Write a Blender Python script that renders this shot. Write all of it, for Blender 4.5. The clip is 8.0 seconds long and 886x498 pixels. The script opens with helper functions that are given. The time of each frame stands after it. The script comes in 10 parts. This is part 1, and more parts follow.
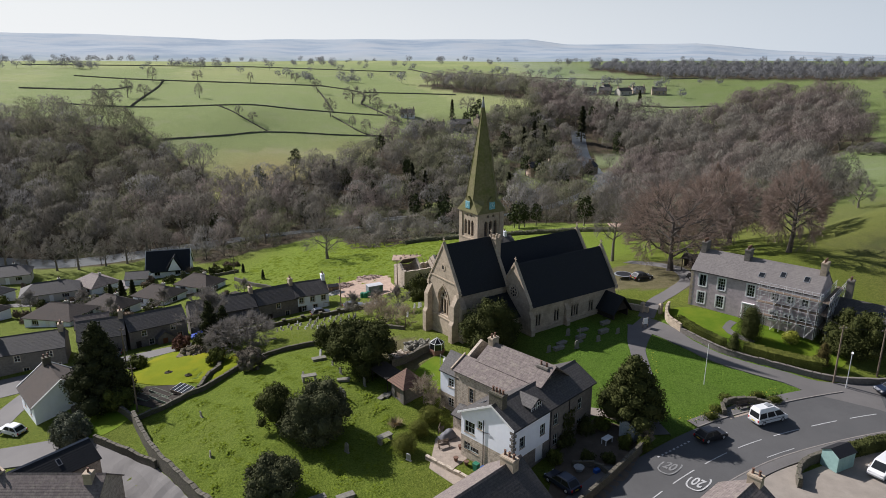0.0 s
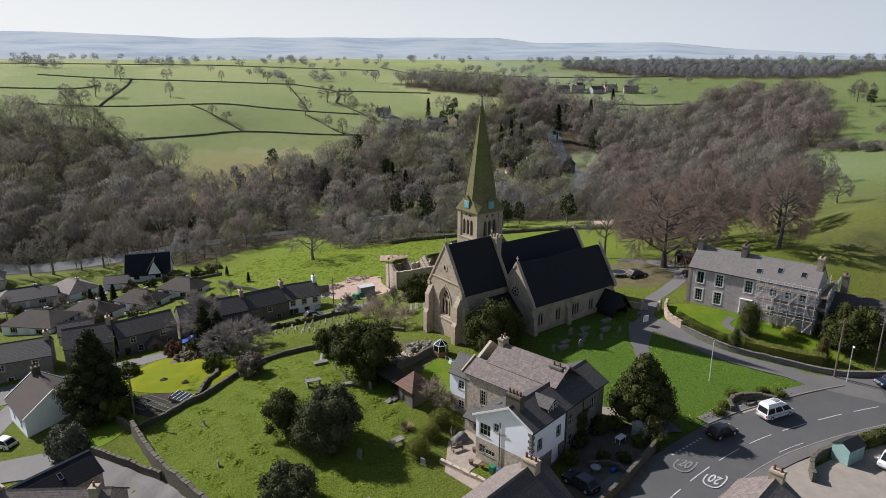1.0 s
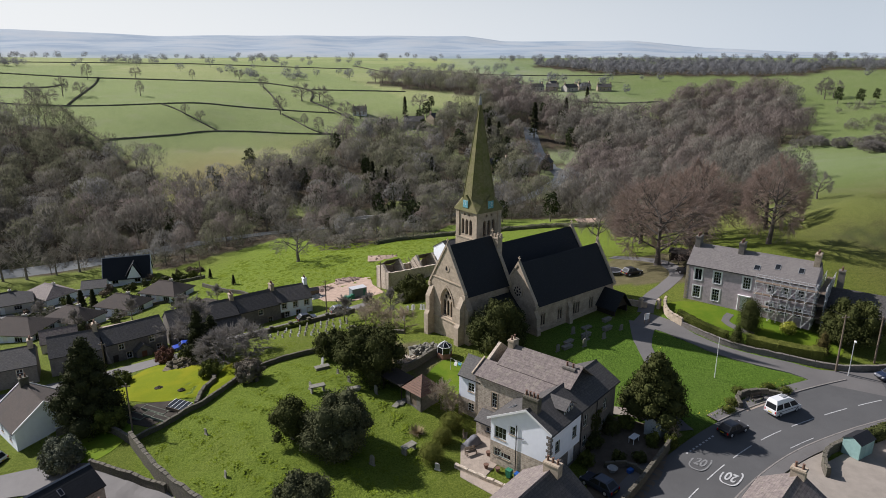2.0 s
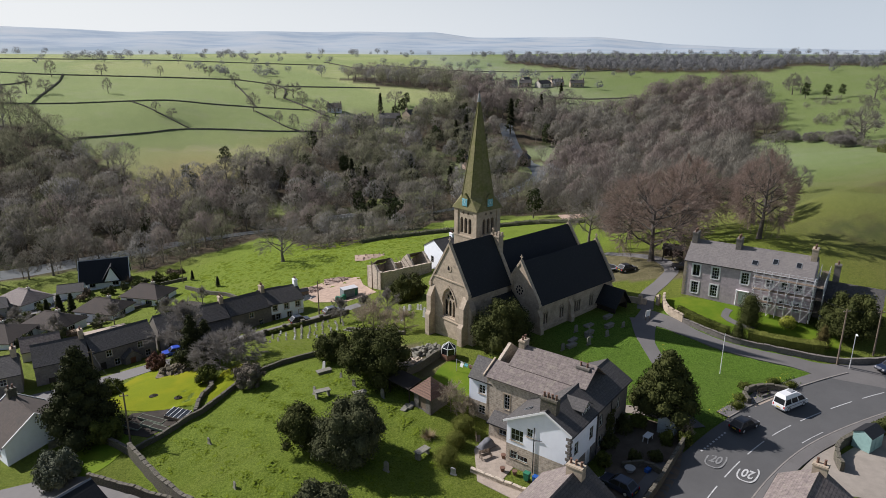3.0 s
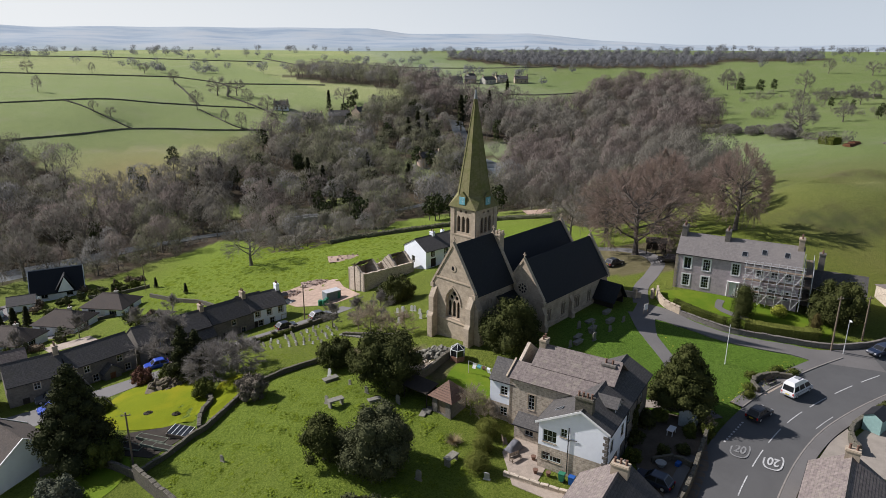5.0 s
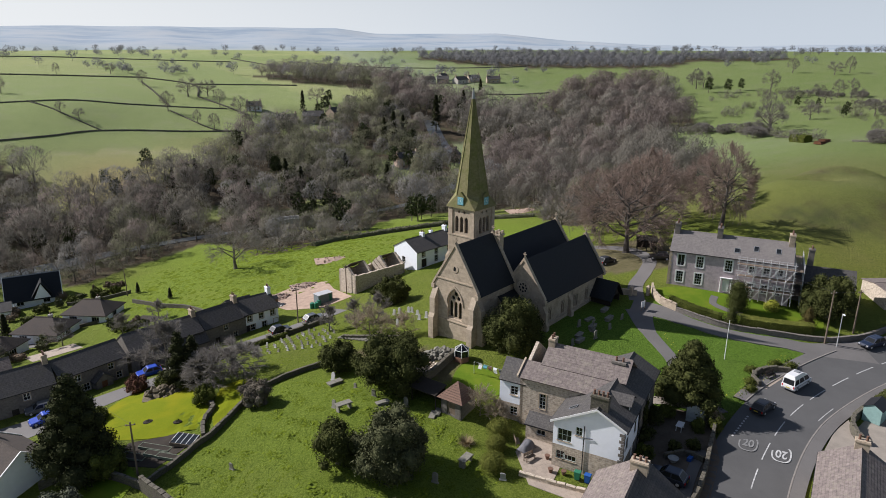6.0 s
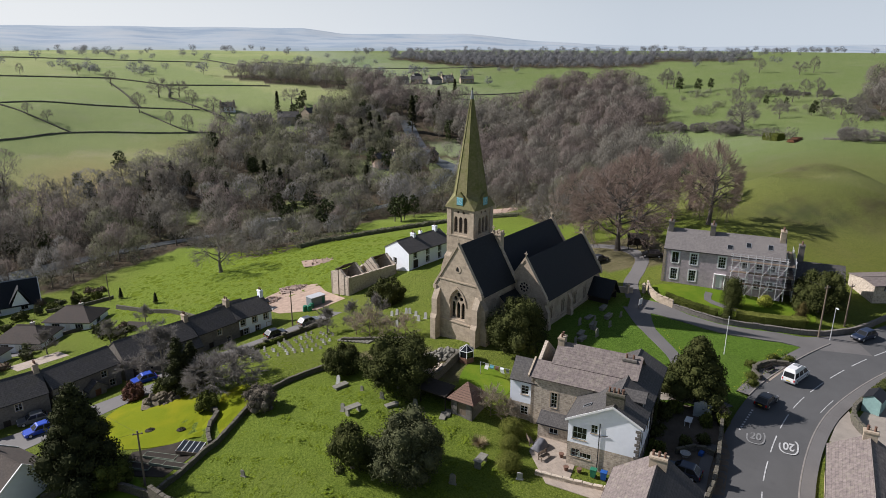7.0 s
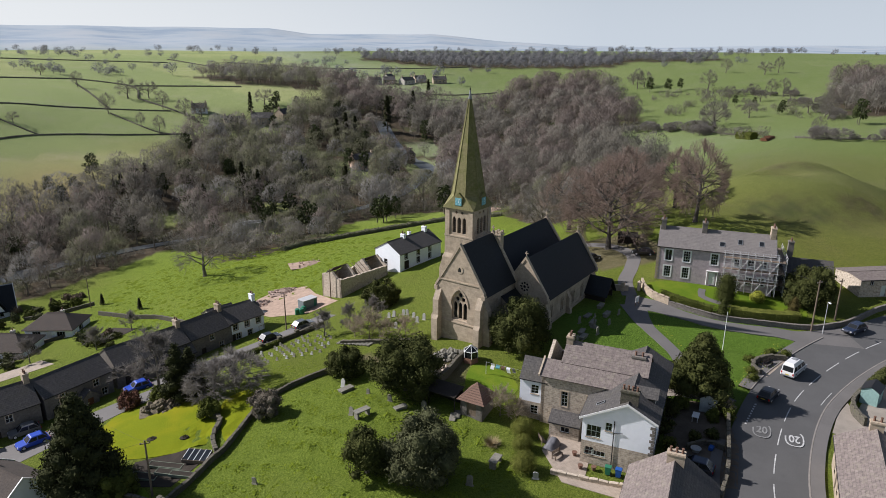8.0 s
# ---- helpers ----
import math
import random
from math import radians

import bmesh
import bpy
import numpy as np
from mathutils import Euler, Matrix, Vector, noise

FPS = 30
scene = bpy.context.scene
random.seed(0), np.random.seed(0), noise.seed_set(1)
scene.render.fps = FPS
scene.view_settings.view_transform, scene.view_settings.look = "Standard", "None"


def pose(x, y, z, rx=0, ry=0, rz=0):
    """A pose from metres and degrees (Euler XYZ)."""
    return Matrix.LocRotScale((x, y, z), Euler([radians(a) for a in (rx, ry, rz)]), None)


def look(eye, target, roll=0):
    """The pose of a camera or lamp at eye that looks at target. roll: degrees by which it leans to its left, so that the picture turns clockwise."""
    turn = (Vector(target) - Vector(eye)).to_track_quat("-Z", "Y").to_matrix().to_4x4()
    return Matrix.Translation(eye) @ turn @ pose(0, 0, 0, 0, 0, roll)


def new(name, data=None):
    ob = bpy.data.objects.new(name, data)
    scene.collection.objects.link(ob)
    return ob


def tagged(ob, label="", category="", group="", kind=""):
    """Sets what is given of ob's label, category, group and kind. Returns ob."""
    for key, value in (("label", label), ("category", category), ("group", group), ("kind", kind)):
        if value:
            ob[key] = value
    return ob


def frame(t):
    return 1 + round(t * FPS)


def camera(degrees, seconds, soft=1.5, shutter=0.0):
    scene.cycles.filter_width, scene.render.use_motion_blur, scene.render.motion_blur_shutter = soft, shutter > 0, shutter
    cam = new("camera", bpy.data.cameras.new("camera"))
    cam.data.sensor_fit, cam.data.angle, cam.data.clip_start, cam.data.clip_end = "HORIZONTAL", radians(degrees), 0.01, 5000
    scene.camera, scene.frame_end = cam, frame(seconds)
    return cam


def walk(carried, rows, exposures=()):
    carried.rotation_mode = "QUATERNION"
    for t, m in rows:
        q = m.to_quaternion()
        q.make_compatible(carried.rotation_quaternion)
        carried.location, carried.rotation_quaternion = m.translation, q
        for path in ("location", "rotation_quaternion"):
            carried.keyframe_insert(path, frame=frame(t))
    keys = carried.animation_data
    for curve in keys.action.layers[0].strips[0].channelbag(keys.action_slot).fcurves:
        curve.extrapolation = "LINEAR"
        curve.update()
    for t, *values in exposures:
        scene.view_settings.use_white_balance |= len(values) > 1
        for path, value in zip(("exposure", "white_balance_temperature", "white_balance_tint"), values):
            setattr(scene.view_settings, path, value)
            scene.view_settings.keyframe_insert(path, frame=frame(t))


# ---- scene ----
cam = camera(67.2, 8.0, soft=0.9)
METRES, EYE, TILT, LEAN, TURN = 39.0, 44.6, -16.4, 0.0, 0.0
ROWS = [
    (0.0, 0.0, 0.0, 0.0, 0.0, 0.0, -0.0),
    (0.5, -0.0621, 0.0128, 0.0038, -1.27, -0.07, 0.36),
    (1.0, -0.1233, 0.028, 0.0083, -2.53, -0.14, 0.71),
    (1.5, -0.1819, 0.0468, 0.0123, -3.76, -0.2, 1.05),
    (3.0, -0.3574, 0.1221, 0.034, -7.56, -0.7, 2.11),
    (3.5, -0.4166, 0.1468, 0.0411, -8.87, -0.9, 2.47),
    (4.0, -0.4763, 0.1697, 0.0469, -10.21, -1.05, 2.84),
    (4.5, -0.5345, 0.1917, 0.053, -11.52, -1.16, 3.19),
    (6.0, -0.7087, 0.2495, 0.0698, -15.5, -1.44, 4.27),
    (6.5, -0.7646, 0.2696, 0.0752, -16.76, -1.54, 4.59),
    (7.0, -0.8227, 0.2893, 0.081, -18.06, -1.63, 4.95),
    (7.5, -0.8797, 0.312, 0.0863, -19.41, -1.73, 5.29),
    (8.0, -0.9344, 0.3379, 0.093, -20.71, -1.84, 5.6),
]
walk(cam, [(t, pose(0, 0, EYE, TILT, LEAN, TURN) @ pose(METRES * x, METRES * y, METRES * z, 90 + pitch, roll, yaw)) for t, x, y, z, yaw, pitch, roll in ROWS])
# ---------------------------------------------------------------- the lie of the land
# spot heights: x, y, z in metres
SPOTS_VILLAGE = [
    (18, 56, -0.8), (28, 63, -0.4), (40, 73, 0.0), (55, 81, 0.8), (82, 84, 1.6), (36, 83, 0.7), (28, 100, 2.2),
    (41, 106, 3.4), (56, 95, 2.8), (72, 100, 4.0), (0, 97, 1.1), (14, 94, 1.9), (30, 109, 2.6), (12, 112, 1.2),
    (2, 69, -1.0), (12, 60, -0.9), (22, 72, -0.1), (10, 30, -2.0), (60, 40, -0.6), (-6, 74, -0.8), (-11, 84, 0.0),
]
SPOTS_WEST = [
    (-19, 84, 0.1), (-20, 68, -1.2), (-19, 94, -0.7), (-27, 108, -2.6), (-35, 88, -3.2), (-43, 83, -4.4), (-30, 72, -2.4),
    (-25, 60.5, -2.8), (-33, 62.5, -5.4), (-30, 69, -2.6), (-50, 95, -5.2), (-58, 84, -7.6), (-41, 69, -5.6), (-60, 108, -8.4), (-76, 112, -9.8), (-45, 124, -9.2),
    (-27, 132, -8.2), (-14, 138, -7.0), (6, 146.5, -4.0), (-2, 124, -2.4), (-80, 80, -10.5), (-60, 50, -8.0),
]
SPOTS_VALLEY = [
    (-34, 187, -13.5), (0, 195, -11.0), (-60, 182, -17.0), (-85, 200, -22.5), (-76, 172, -19.5), (-105, 165, -20.0), (-130, 220, -24.0),
    (-15, 250, -20.0), (-20, 168, -10.5), (22, 185, -8.5), (45, 126, 3.2), (36, 145, -0.5), (62, 180, -6.0), (88, 375, -19.0),
    (60, 260, -19.0), (-60, 290, -18.0), (-150, 280, -16.0), (-230, 260, 6.0), (-190, 200, -14.0), (120, 300, -14.0), (-60, 330, -10.0),
]
SPOTS_HILLS = [
    (68, 124, 6.6), (95, 118, 7.0), (115, 150, 8.5), (186, 219, 8.0), (140, 95, 7.0), (220, 160, 12.0), (-147, 346, 1.4), (-97, 383, 0.8),
    (-117, 415, 12.0), (-76, 455, 8.0), (-230, 400, 14.0), (13, 435, -3.0), (28, 465, 6.0), (211, 546, 7.0), (150, 450, -8.0), (300, 330, 8.0),
    (420, 520, 24.0), (100, 720, 18.0), (-200, 720, 30.0), (-520, 620, 34.0), (520, 860, 30.0), (0, 1000, 31.0), (-500, 1100, 33.0), (700, 500, 30.0),
]
SPOTS = np.array(SPOTS_VILLAGE + SPOTS_WEST + SPOTS_VALLEY + SPOTS_HILLS, float)
SOFT = 6.0


def kernel(ax, ay):
    return np.sqrt((ax[:, None] - SPOTS[None, :, 0]) ** 2 + (ay[:, None] - SPOTS[None, :, 1]) ** 2 + SOFT ** 2)


_n = len(SPOTS)
_a = np.zeros((_n + 1, _n + 1))
_a[:_n, :_n] = kernel(SPOTS[:, 0], SPOTS[:, 1])
_a[:_n, _n] = _a[_n, :_n] = 1
WEIGHTS = np.linalg.solve(_a, np.append(SPOTS[:, 2], 0))


def ease(a, b, v):
    s = np.clip((v - a) / (b - a), 0, 1)
    return s * s * (3 - 2 * s)


def heights(x, y):
    """Ground levels for arrays of places."""
    x, y = np.atleast_1d(np.asarray(x, float)), np.atleast_1d(np.asarray(y, float))
    near = np.empty_like(x)
    for i in range(0, len(x), 20000):
        near[i:i + 20000] = kernel(x[i:i + 20000], y[i:i + 20000]) @ WEIGHTS[:_n] + WEIGHTS[_n]
    # the castle mound east of the big house: a broad knoll with a hollow, a bank behind it and worn terraces
    u, v = (x - 110) * 0.655 - (y - 138) * 0.755, (x - 110) * 0.755 + (y - 138) * 0.655
    q = np.sqrt((u / 29) ** 2 + ((v + 5) / 26) ** 2)
    steps = np.sin(v * 1.5 + 0.9 * np.sin(u * 0.35)) * np.exp(-((u - 14) / 8) ** 2 - ((v + 17) / 6) ** 2)   # trodden terraces on its flank
    near += 5.4 * (1 - ease(0.27, 1.0, q)) - 1.9 * (1 - ease(0.3, 1.0, np.hypot((u + 4) / 8, (v + 3.2) / 3.4))) + 2.0 * (1 - ease(0.1, 1.0, np.hypot((u - 1) / 17, (v - 9) / 8))) + 0.5 * steps
    yard = ease(-43, -38, x) * (1 - ease(-8, -2, x)) * ease(55, 60, y) * (1 - ease(92, 100, y))   # old graves under the churchyard turf
    near += 0.24 * yard * (np.sin(1.25 * x + 1.3 * np.sin(0.45 * y)) * np.sin(1.05 * y + 1.1 * np.sin(0.5 * x)) + 0.8 * np.sin(0.62 * x + 0.5 * y))
    r, az = np.hypot(x, y - 20), np.degrees(np.arctan2(x, y - 20))
    roll = 5 * np.sin(x / 260 + 1.3) * np.cos(y / 310) + 3 * np.sin(x / 97 + y / 141)
    plateau = 31 - 0.004 * (r - 1000) + roll * 0.35
    crest = np.interp(az, [-180, -60, -33, -25, -17, -12, 4, 7, 10, 14, 20, 26, 31, 36, 39, 42, 47, 54, 70, 180], [120, 140, 142, 136, 113, 119, 121, 118, 92, 90, 95, 56, 36, 24, 22, 28, 40, 44, 60, 100])
    crest = crest + 1.5 * np.sin(az * 0.9 + 1)
    mid = np.interp(az, [-180, -33, -5, 14, 26, 33, 40, 48, 180], [30, 66, 50, 44, 30, 16, 12, 26, 30]) + 3 * np.sin(az * 0.7)
    far = plateau * (1 - ease(1300, 1900, r)) + 6 * ease(1300, 1900, r) + (mid - 6) * ease(2000, 2900, r) + (crest - mid) * ease(2900, 4100, r)
    w = ease(650, 1050, r)
    return near * (1 - w) + far * w


def level(x, y):
    return float(heights([x], [y])[0])

# ---------------------------------------------------------------- light
SUN_AZ, SUN_EL = math.atan2(-0.826, 0.563), radians(37)   # from north (+y) clockwise, and up
world = bpy.data.worlds.new("world")
scene.world = world
world.use_nodes = True
_wn = world.node_tree
_bg = _wn.nodes["Background"]
_sky = _wn.nodes.new("ShaderNodeTexSky")
_sky.sky_type, _sky.sun_disc = "NISHITA", False
_sky.sun_elevation, _sky.sun_rotation = SUN_EL, SUN_AZ
_sky.altitude, _sky.air_density, _sky.dust_density, _sky.ozone_density = 150, 1.0, 1.6, 1.5
_pale = _wn.nodes.new("ShaderNodeHueSaturation")   # a thin milky haze over the whole sky
_pale.inputs["Saturation"].default_value = 0.65
_wn.links.new(_sky.outputs[0], _pale.inputs["Color"])
_cool = _wn.nodes.new("ShaderNodeMix")
_cool.data_type, _cool.blend_type = "RGBA", "MULTIPLY"
_cool.inputs["Factor"].default_value, _cool.inputs["B"].default_value = 1.0, (0.88, 1.0, 1.2, 1)
_wn.links.new(_pale.outputs[0], _cool.inputs["A"])
# the sky whitens towards the horizon
_dir = _wn.nodes.new("ShaderNodeTexCoord")
_xyz = _wn.nodes.new("ShaderNodeSeparateXYZ")
_wn.links.new(_dir.outputs["Generated"], _xyz.inputs[0])
_low = _wn.nodes.new("ShaderNodeMapRange")
_low.interpolation_type = "SMOOTHSTEP"
_low.inputs["From Min"].default_value, _low.inputs["From Max"].default_value = 0.0, 0.32
_low.inputs["To Min"].default_value, _low.inputs["To Max"].default_value = 1.0, 0.0
_wn.links.new(_xyz.outputs["Z"], _low.inputs["Value"])
_haze = _wn.nodes.new("ShaderNodeMix")
_haze.data_type, _haze.blend_type = "RGBA", "MIX"
_sunward = _wn.nodes.new("ShaderNodeVectorMath")   # the haze is brightest below the sun
_sunward.operation = "DOT_PRODUCT"
_sunward.inputs[1].default_value = (math.sin(SUN_AZ), math.cos(SUN_AZ), 0)
_wn.links.new(_dir.outputs["Generated"], _sunward.inputs[0])
_glow = _wn.nodes.new("ShaderNodeMapRange")
_glow.inputs["From Min"].default_value, _glow.inputs["From Max"].default_value = 0.0, 1.0
_wn.links.new(_sunward.outputs["Value"], _glow.inputs["Value"])
_milk = _wn.nodes.new("ShaderNodeMix")
_milk.data_type, _milk.blend_type = "RGBA", "MIX"
_milk.inputs["A"].default_value, _milk.inputs["B"].default_value = (8.3, 9.2, 10.4, 1), (13.0, 13.2, 13.4, 1)
_wn.links.new(_glow.outputs["Result"], _milk.inputs["Factor"])
_wn.links.new(_milk.outputs["Result"], _haze.inputs["B"])
_wn.links.new(_low.outputs["Result"], _haze.inputs["Factor"])
_wn.links.new(_cool.outputs["Result"], _haze.inputs["A"])
_wn.links.new(_haze.outputs["Result"], _bg.inputs["Color"])
_bg.inputs["Strength"].default_value = 0.056
_sun = bpy.data.lights.new("sun", "SUN")
_sun.energy, _sun.angle, _sun.color = 5.1, radians(0.6), (1.0, 0.955, 0.965)
sun = new("sun", _sun)
sun.matrix_world = look((math.sin(SUN_AZ) * 100, math.cos(SUN_AZ) * 100, math.tan(SUN_EL) * 100), (0, 0, 0))
scene.view_settings.exposure = 0.32


# ---------------------------------------------------------------- materials
def nodes_of(name):
    m = bpy.data.materials.new(name)
    m.use_nodes = True
    t = m.node_tree
    return m, t, t.nodes["Principled BSDF"]


def ramp(t, src, stops):
    r = t.nodes.new("ShaderNodeValToRGB")
    e = r.color_ramp.elements
    while len(e) < len(stops):
        e.new(0.5)
    for k, (p, c) in zip(e, stops):
        k.position, k.color = p, (*c, 1)
    t.links.new(src, r.inputs["Fac"])
    return r.outputs["Color"]


def blend(t, fac, a, b, mode="MIX"):
    n = t.nodes.new("ShaderNodeMix")
    n.data_type, n.blend_type = "RGBA", mode
    for sock, v in ((n.inputs["Factor"], fac), (n.inputs["A"], a), (n.inputs["B"], b)):
        if isinstance(v, (int, float)):
            sock.default_value = v
        elif isinstance(v, tuple):
            sock.default_value = (*v, 1)
        else:
            t.links.new(v, sock)
    return n.outputs["Result"]


def noise_of(t, vec, scale, detail=4, rough=0.6):
    n = t.nodes.new("ShaderNodeTexNoise")
    n.inputs["Scale"].default_value, n.inputs["Detail"].default_value, n.inputs["Roughness"].default_value = scale, detail, rough
    t.links.new(vec, n.inputs["Vector"])
    return n.outputs["Fac"]


def bump_to(t, bsdf, src, strength, dist):
    b = t.nodes.new("ShaderNodeBump")
    b.inputs["Strength"].default_value, b.inputs["Distance"].default_value = strength, dist
    t.links.new(src, b.inputs["Height"])
    t.links.new(b.outputs["Normal"], bsdf.inputs["Normal"])


def coords(t, kind="Object"):
    return t.nodes.new("ShaderNodeTexCoord").outputs[kind]


def plain(name, col, rough=0.7, scale=3.0, vary=0.25, bump=0.0, metal=0.0, spec=0.3, fine=30.0):
    """A painted, plastered or earthen surface, mottled at two scales."""
    m, t, b = nodes_of(name)
    c = coords(t)
    big, small = noise_of(t, c, scale), noise_of(t, c, fine, 3)
    dark, light = tuple(v * (1 - vary) for v in col), tuple(min(1, v * (1 + vary)) for v in col)
    k = blend(t, 0.4, ramp(t, big, [(0.3, dark), (0.7, light)]), ramp(t, small, [(0.3, dark), (0.7, light)]))
    t.links.new(k, b.inputs["Base Color"])
    b.inputs["Roughness"].default_value, b.inputs["Metallic"].default_value = rough, metal
    b.inputs["Specular IOR Level"].default_value = spec
    if bump:
        bump_to(t, b, small, 0.6, bump)
    return m


def coursed(name, cols, mortar, w, h, joint=0.012, rough=0.85, vary=0.5, offset=0.5, stain=(0.05, 0.05, 0.05), stain_amount=0.35, bump=0.02, lichen=None):
    """Stone, slate or tile laid in courses: every piece has its own shade, with stains over all."""
    m, t, b = nodes_of(name)
    uv = coords(t, "UV")
    br = t.nodes.new("ShaderNodeTexBrick")
    for key, v in (("Scale", 1.0), ("Mortar Size", joint), ("Brick Width", w), ("Row Height", h), ("Mortar Smooth", 0.2), ("Bias", 0.0)):
        br.inputs[key].default_value = v
    br.offset, br.squash = offset, 1.0
    br.inputs["Color1"].default_value, br.inputs["Color2"].default_value = (*cols[0], 1), (*cols[1], 1)
    br.inputs["Mortar"].default_value = (*mortar, 1)
    # a jittered wash, so that the pieces are not all of one size and shade
    t.links.new(uv, br.inputs["Vector"])
    o = coords(t)
    k = blend(t, 0.55, br.outputs["Color"], ramp(t, noise_of(t, uv, 1.3 / w, 2), [(0.3, cols[2]), (0.7, cols[3])]))
    k = blend(t, ramp_fac(t, noise_of(t, o, 0.55, 5, 0.7), 0.48, 0.72, stain_amount), k, stain)
    if lichen:
        k = blend(t, ramp_fac(t, noise_of(t, o, 1.7, 6, 0.75), 0.52, 0.66, 0.6), k, lichen)
    t.links.new(k, b.inputs["Base Color"])
    b.inputs["Roughness"].default_value = rough
    b.inputs["Specular IOR Level"].default_value = 0.25
    bump_to(t, b, blend(t, 0.35, br.outputs["Fac"], noise_of(t, uv, 6 / w, 3)), -0.6, bump)
    return m


def ramp_fac(t, src, a, z, top):
    r = t.nodes.new("ShaderNodeMapRange")
    r.inputs["From Min"].default_value, r.inputs["From Max"].default_value = a, z
    r.inputs["To Min"].default_value, r.inputs["To Max"].default_value = 0, top
    t.links.new(src, r.inputs["Value"])
    return r.outputs["Result"]


def leafy(name, dark, light, rough=0.7, sheen=0.25, sheer=0.0):
    """Foliage or twigs: each leaf or twig with its own shade. sheer: the share of light that passes a spray of fine twigs."""
    m, t, b = nodes_of(name)
    g = t.nodes.new("ShaderNodeNewGeometry")
    inf = t.nodes.new("ShaderNodeObjectInfo")
    k = ramp(t, g.outputs["Random Per Island"], [(0.0, dark), (1.0, light)])
    k = blend(t, ramp_fac(t, inf.outputs["Random"], 0, 1, 0.45), k, tuple(v * 0.6 for v in dark))
    k2 = ramp(t, noise_of(t, coords(t), 0.7, 3), [(0.35, tuple(v * 0.7 for v in dark)), (0.7, light)])
    k = blend(t, 0.4, k, k2)
    t.links.new(k, b.inputs["Base Color"])
    b.inputs["Roughness"].default_value, b.inputs["Specular IOR Level"].default_value = max(rough, 0.85), sheen * 0.25
    if sheer:
        through_light, mix = t.nodes.new("ShaderNodeBsdfTranslucent"), t.nodes.new("ShaderNodeMixShader")
        mix.inputs["Fac"].default_value = sheer
        t.links.new(k, through_light.inputs["Color"])
        t.links.new(b.outputs["BSDF"], mix.inputs[1])
        t.links.new(through_light.outputs["BSDF"], mix.inputs[2])
        t.links.new(mix.outputs["Shader"], t.nodes["Material Output"].inputs["Surface"])
    return m


STONE = coursed("sandstone_ashlar", [(0.46, 0.375, 0.275), (0.32, 0.262, 0.195), (0.37, 0.30, 0.22), (0.51, 0.42, 0.315)], (0.24, 0.20, 0.155), 0.75, 0.32, stain=(0.10, 0.085, 0.065), stain_amount=0.55)
RUBBLE = coursed("rubble_stone", [(0.60, 0.50, 0.38), (0.25, 0.20, 0.155), (0.22, 0.175, 0.14), (0.66, 0.57, 0.45)], (0.54, 0.48, 0.40), 0.46, 0.25, joint=0.045, bump=0.05, stain=(0.10, 0.085, 0.07), stain_amount=0.3)
GREYSTONE = coursed("grey_stone", [(0.20, 0.18, 0.155), (0.13, 0.118, 0.105), (0.11, 0.10, 0.09), (0.23, 0.205, 0.175)], (0.2, 0.185, 0.16), 0.45, 0.2, joint=0.016, bump=0.03)
DRYSTONE = coursed("field_wall_stone", [(0.145, 0.128, 0.10), (0.075, 0.068, 0.054), (0.065, 0.062, 0.045), (0.18, 0.158, 0.125)], (0.028, 0.026, 0.022), 0.36, 0.14, joint=0.025, bump=0.05, lichen=(0.10, 0.11, 0.045))
GREYRENDER = coursed("grey_rendered_stone", [(0.53, 0.44, 0.455), (0.44, 0.37, 0.385), (0.38, 0.32, 0.33), (0.57, 0.475, 0.49)], (0.42, 0.35, 0.36), 0.6, 0.26, joint=0.012, bump=0.012)
SLATE_DARK = coursed("dark_church_slate", [(0.011, 0.013, 0.016), (0.017, 0.020, 0.023), (0.009, 0.0105, 0.013), (0.018, 0.020, 0.022)], (0.010, 0.011, 0.013), 0.35, 0.26, rough=0.62, stain=(0.014, 0.017, 0.011), bump=0.012)
SLATE = coursed("grey_slate", [(0.105, 0.098, 0.093), (0.062, 0.058, 0.056), (0.050, 0.047, 0.046), (0.125, 0.115, 0.106)], (0.022, 0.021, 0.020), 0.4, 0.3, joint=0.022, rough=0.65, stain=(0.085, 0.08, 0.05), bump=0.03)
PALESLATE = coursed("weathered_grey_slate", [(0.20, 0.18, 0.172), (0.15, 0.136, 0.13), (0.125, 0.115, 0.11), (0.22, 0.20, 0.185)], (0.09, 0.082, 0.078), 0.4, 0.3, rough=0.75, stain=(0.26, 0.24, 0.21), stain_amount=0.3, bump=0.02)
STONESLATE = coursed("stone_slate", [(0.235, 0.195, 0.178), (0.145, 0.118, 0.112), (0.095, 0.079, 0.075), (0.265, 0.222, 0.195)], (0.055, 0.045, 0.04), 0.55, 0.34, joint=0.022, rough=0.8, stain=(0.15, 0.118, 0.115), bump=0.04, lichen=(0.26, 0.235, 0.18))
BROWNTILE = coursed("brown_concrete_tile", [(0.095, 0.078, 0.066), (0.068, 0.056, 0.048), (0.055, 0.046, 0.04), (0.11, 0.09, 0.076)], (0.04, 0.033, 0.028), 0.33, 0.3, rough=0.92, bump=0.02)
REDTILE = coursed("red_clay_tile", [(0.21, 0.12, 0.085), (0.16, 0.095, 0.07), (0.13, 0.085, 0.065), (0.23, 0.14, 0.10)], (0.07, 0.05, 0.04), 0.22, 0.2, rough=0.85, bump=0.02)
SPIRESTONE = coursed("mossy_spire_stone", [(0.20, 0.18, 0.085), (0.15, 0.14, 0.06), (0.12, 0.115, 0.045), (0.24, 0.21, 0.11)], (0.10, 0.095, 0.05), 0.6, 0.3, joint=0.01, stain=(0.11, 0.125, 0.028), stain_amount=0.9, bump=0.015)
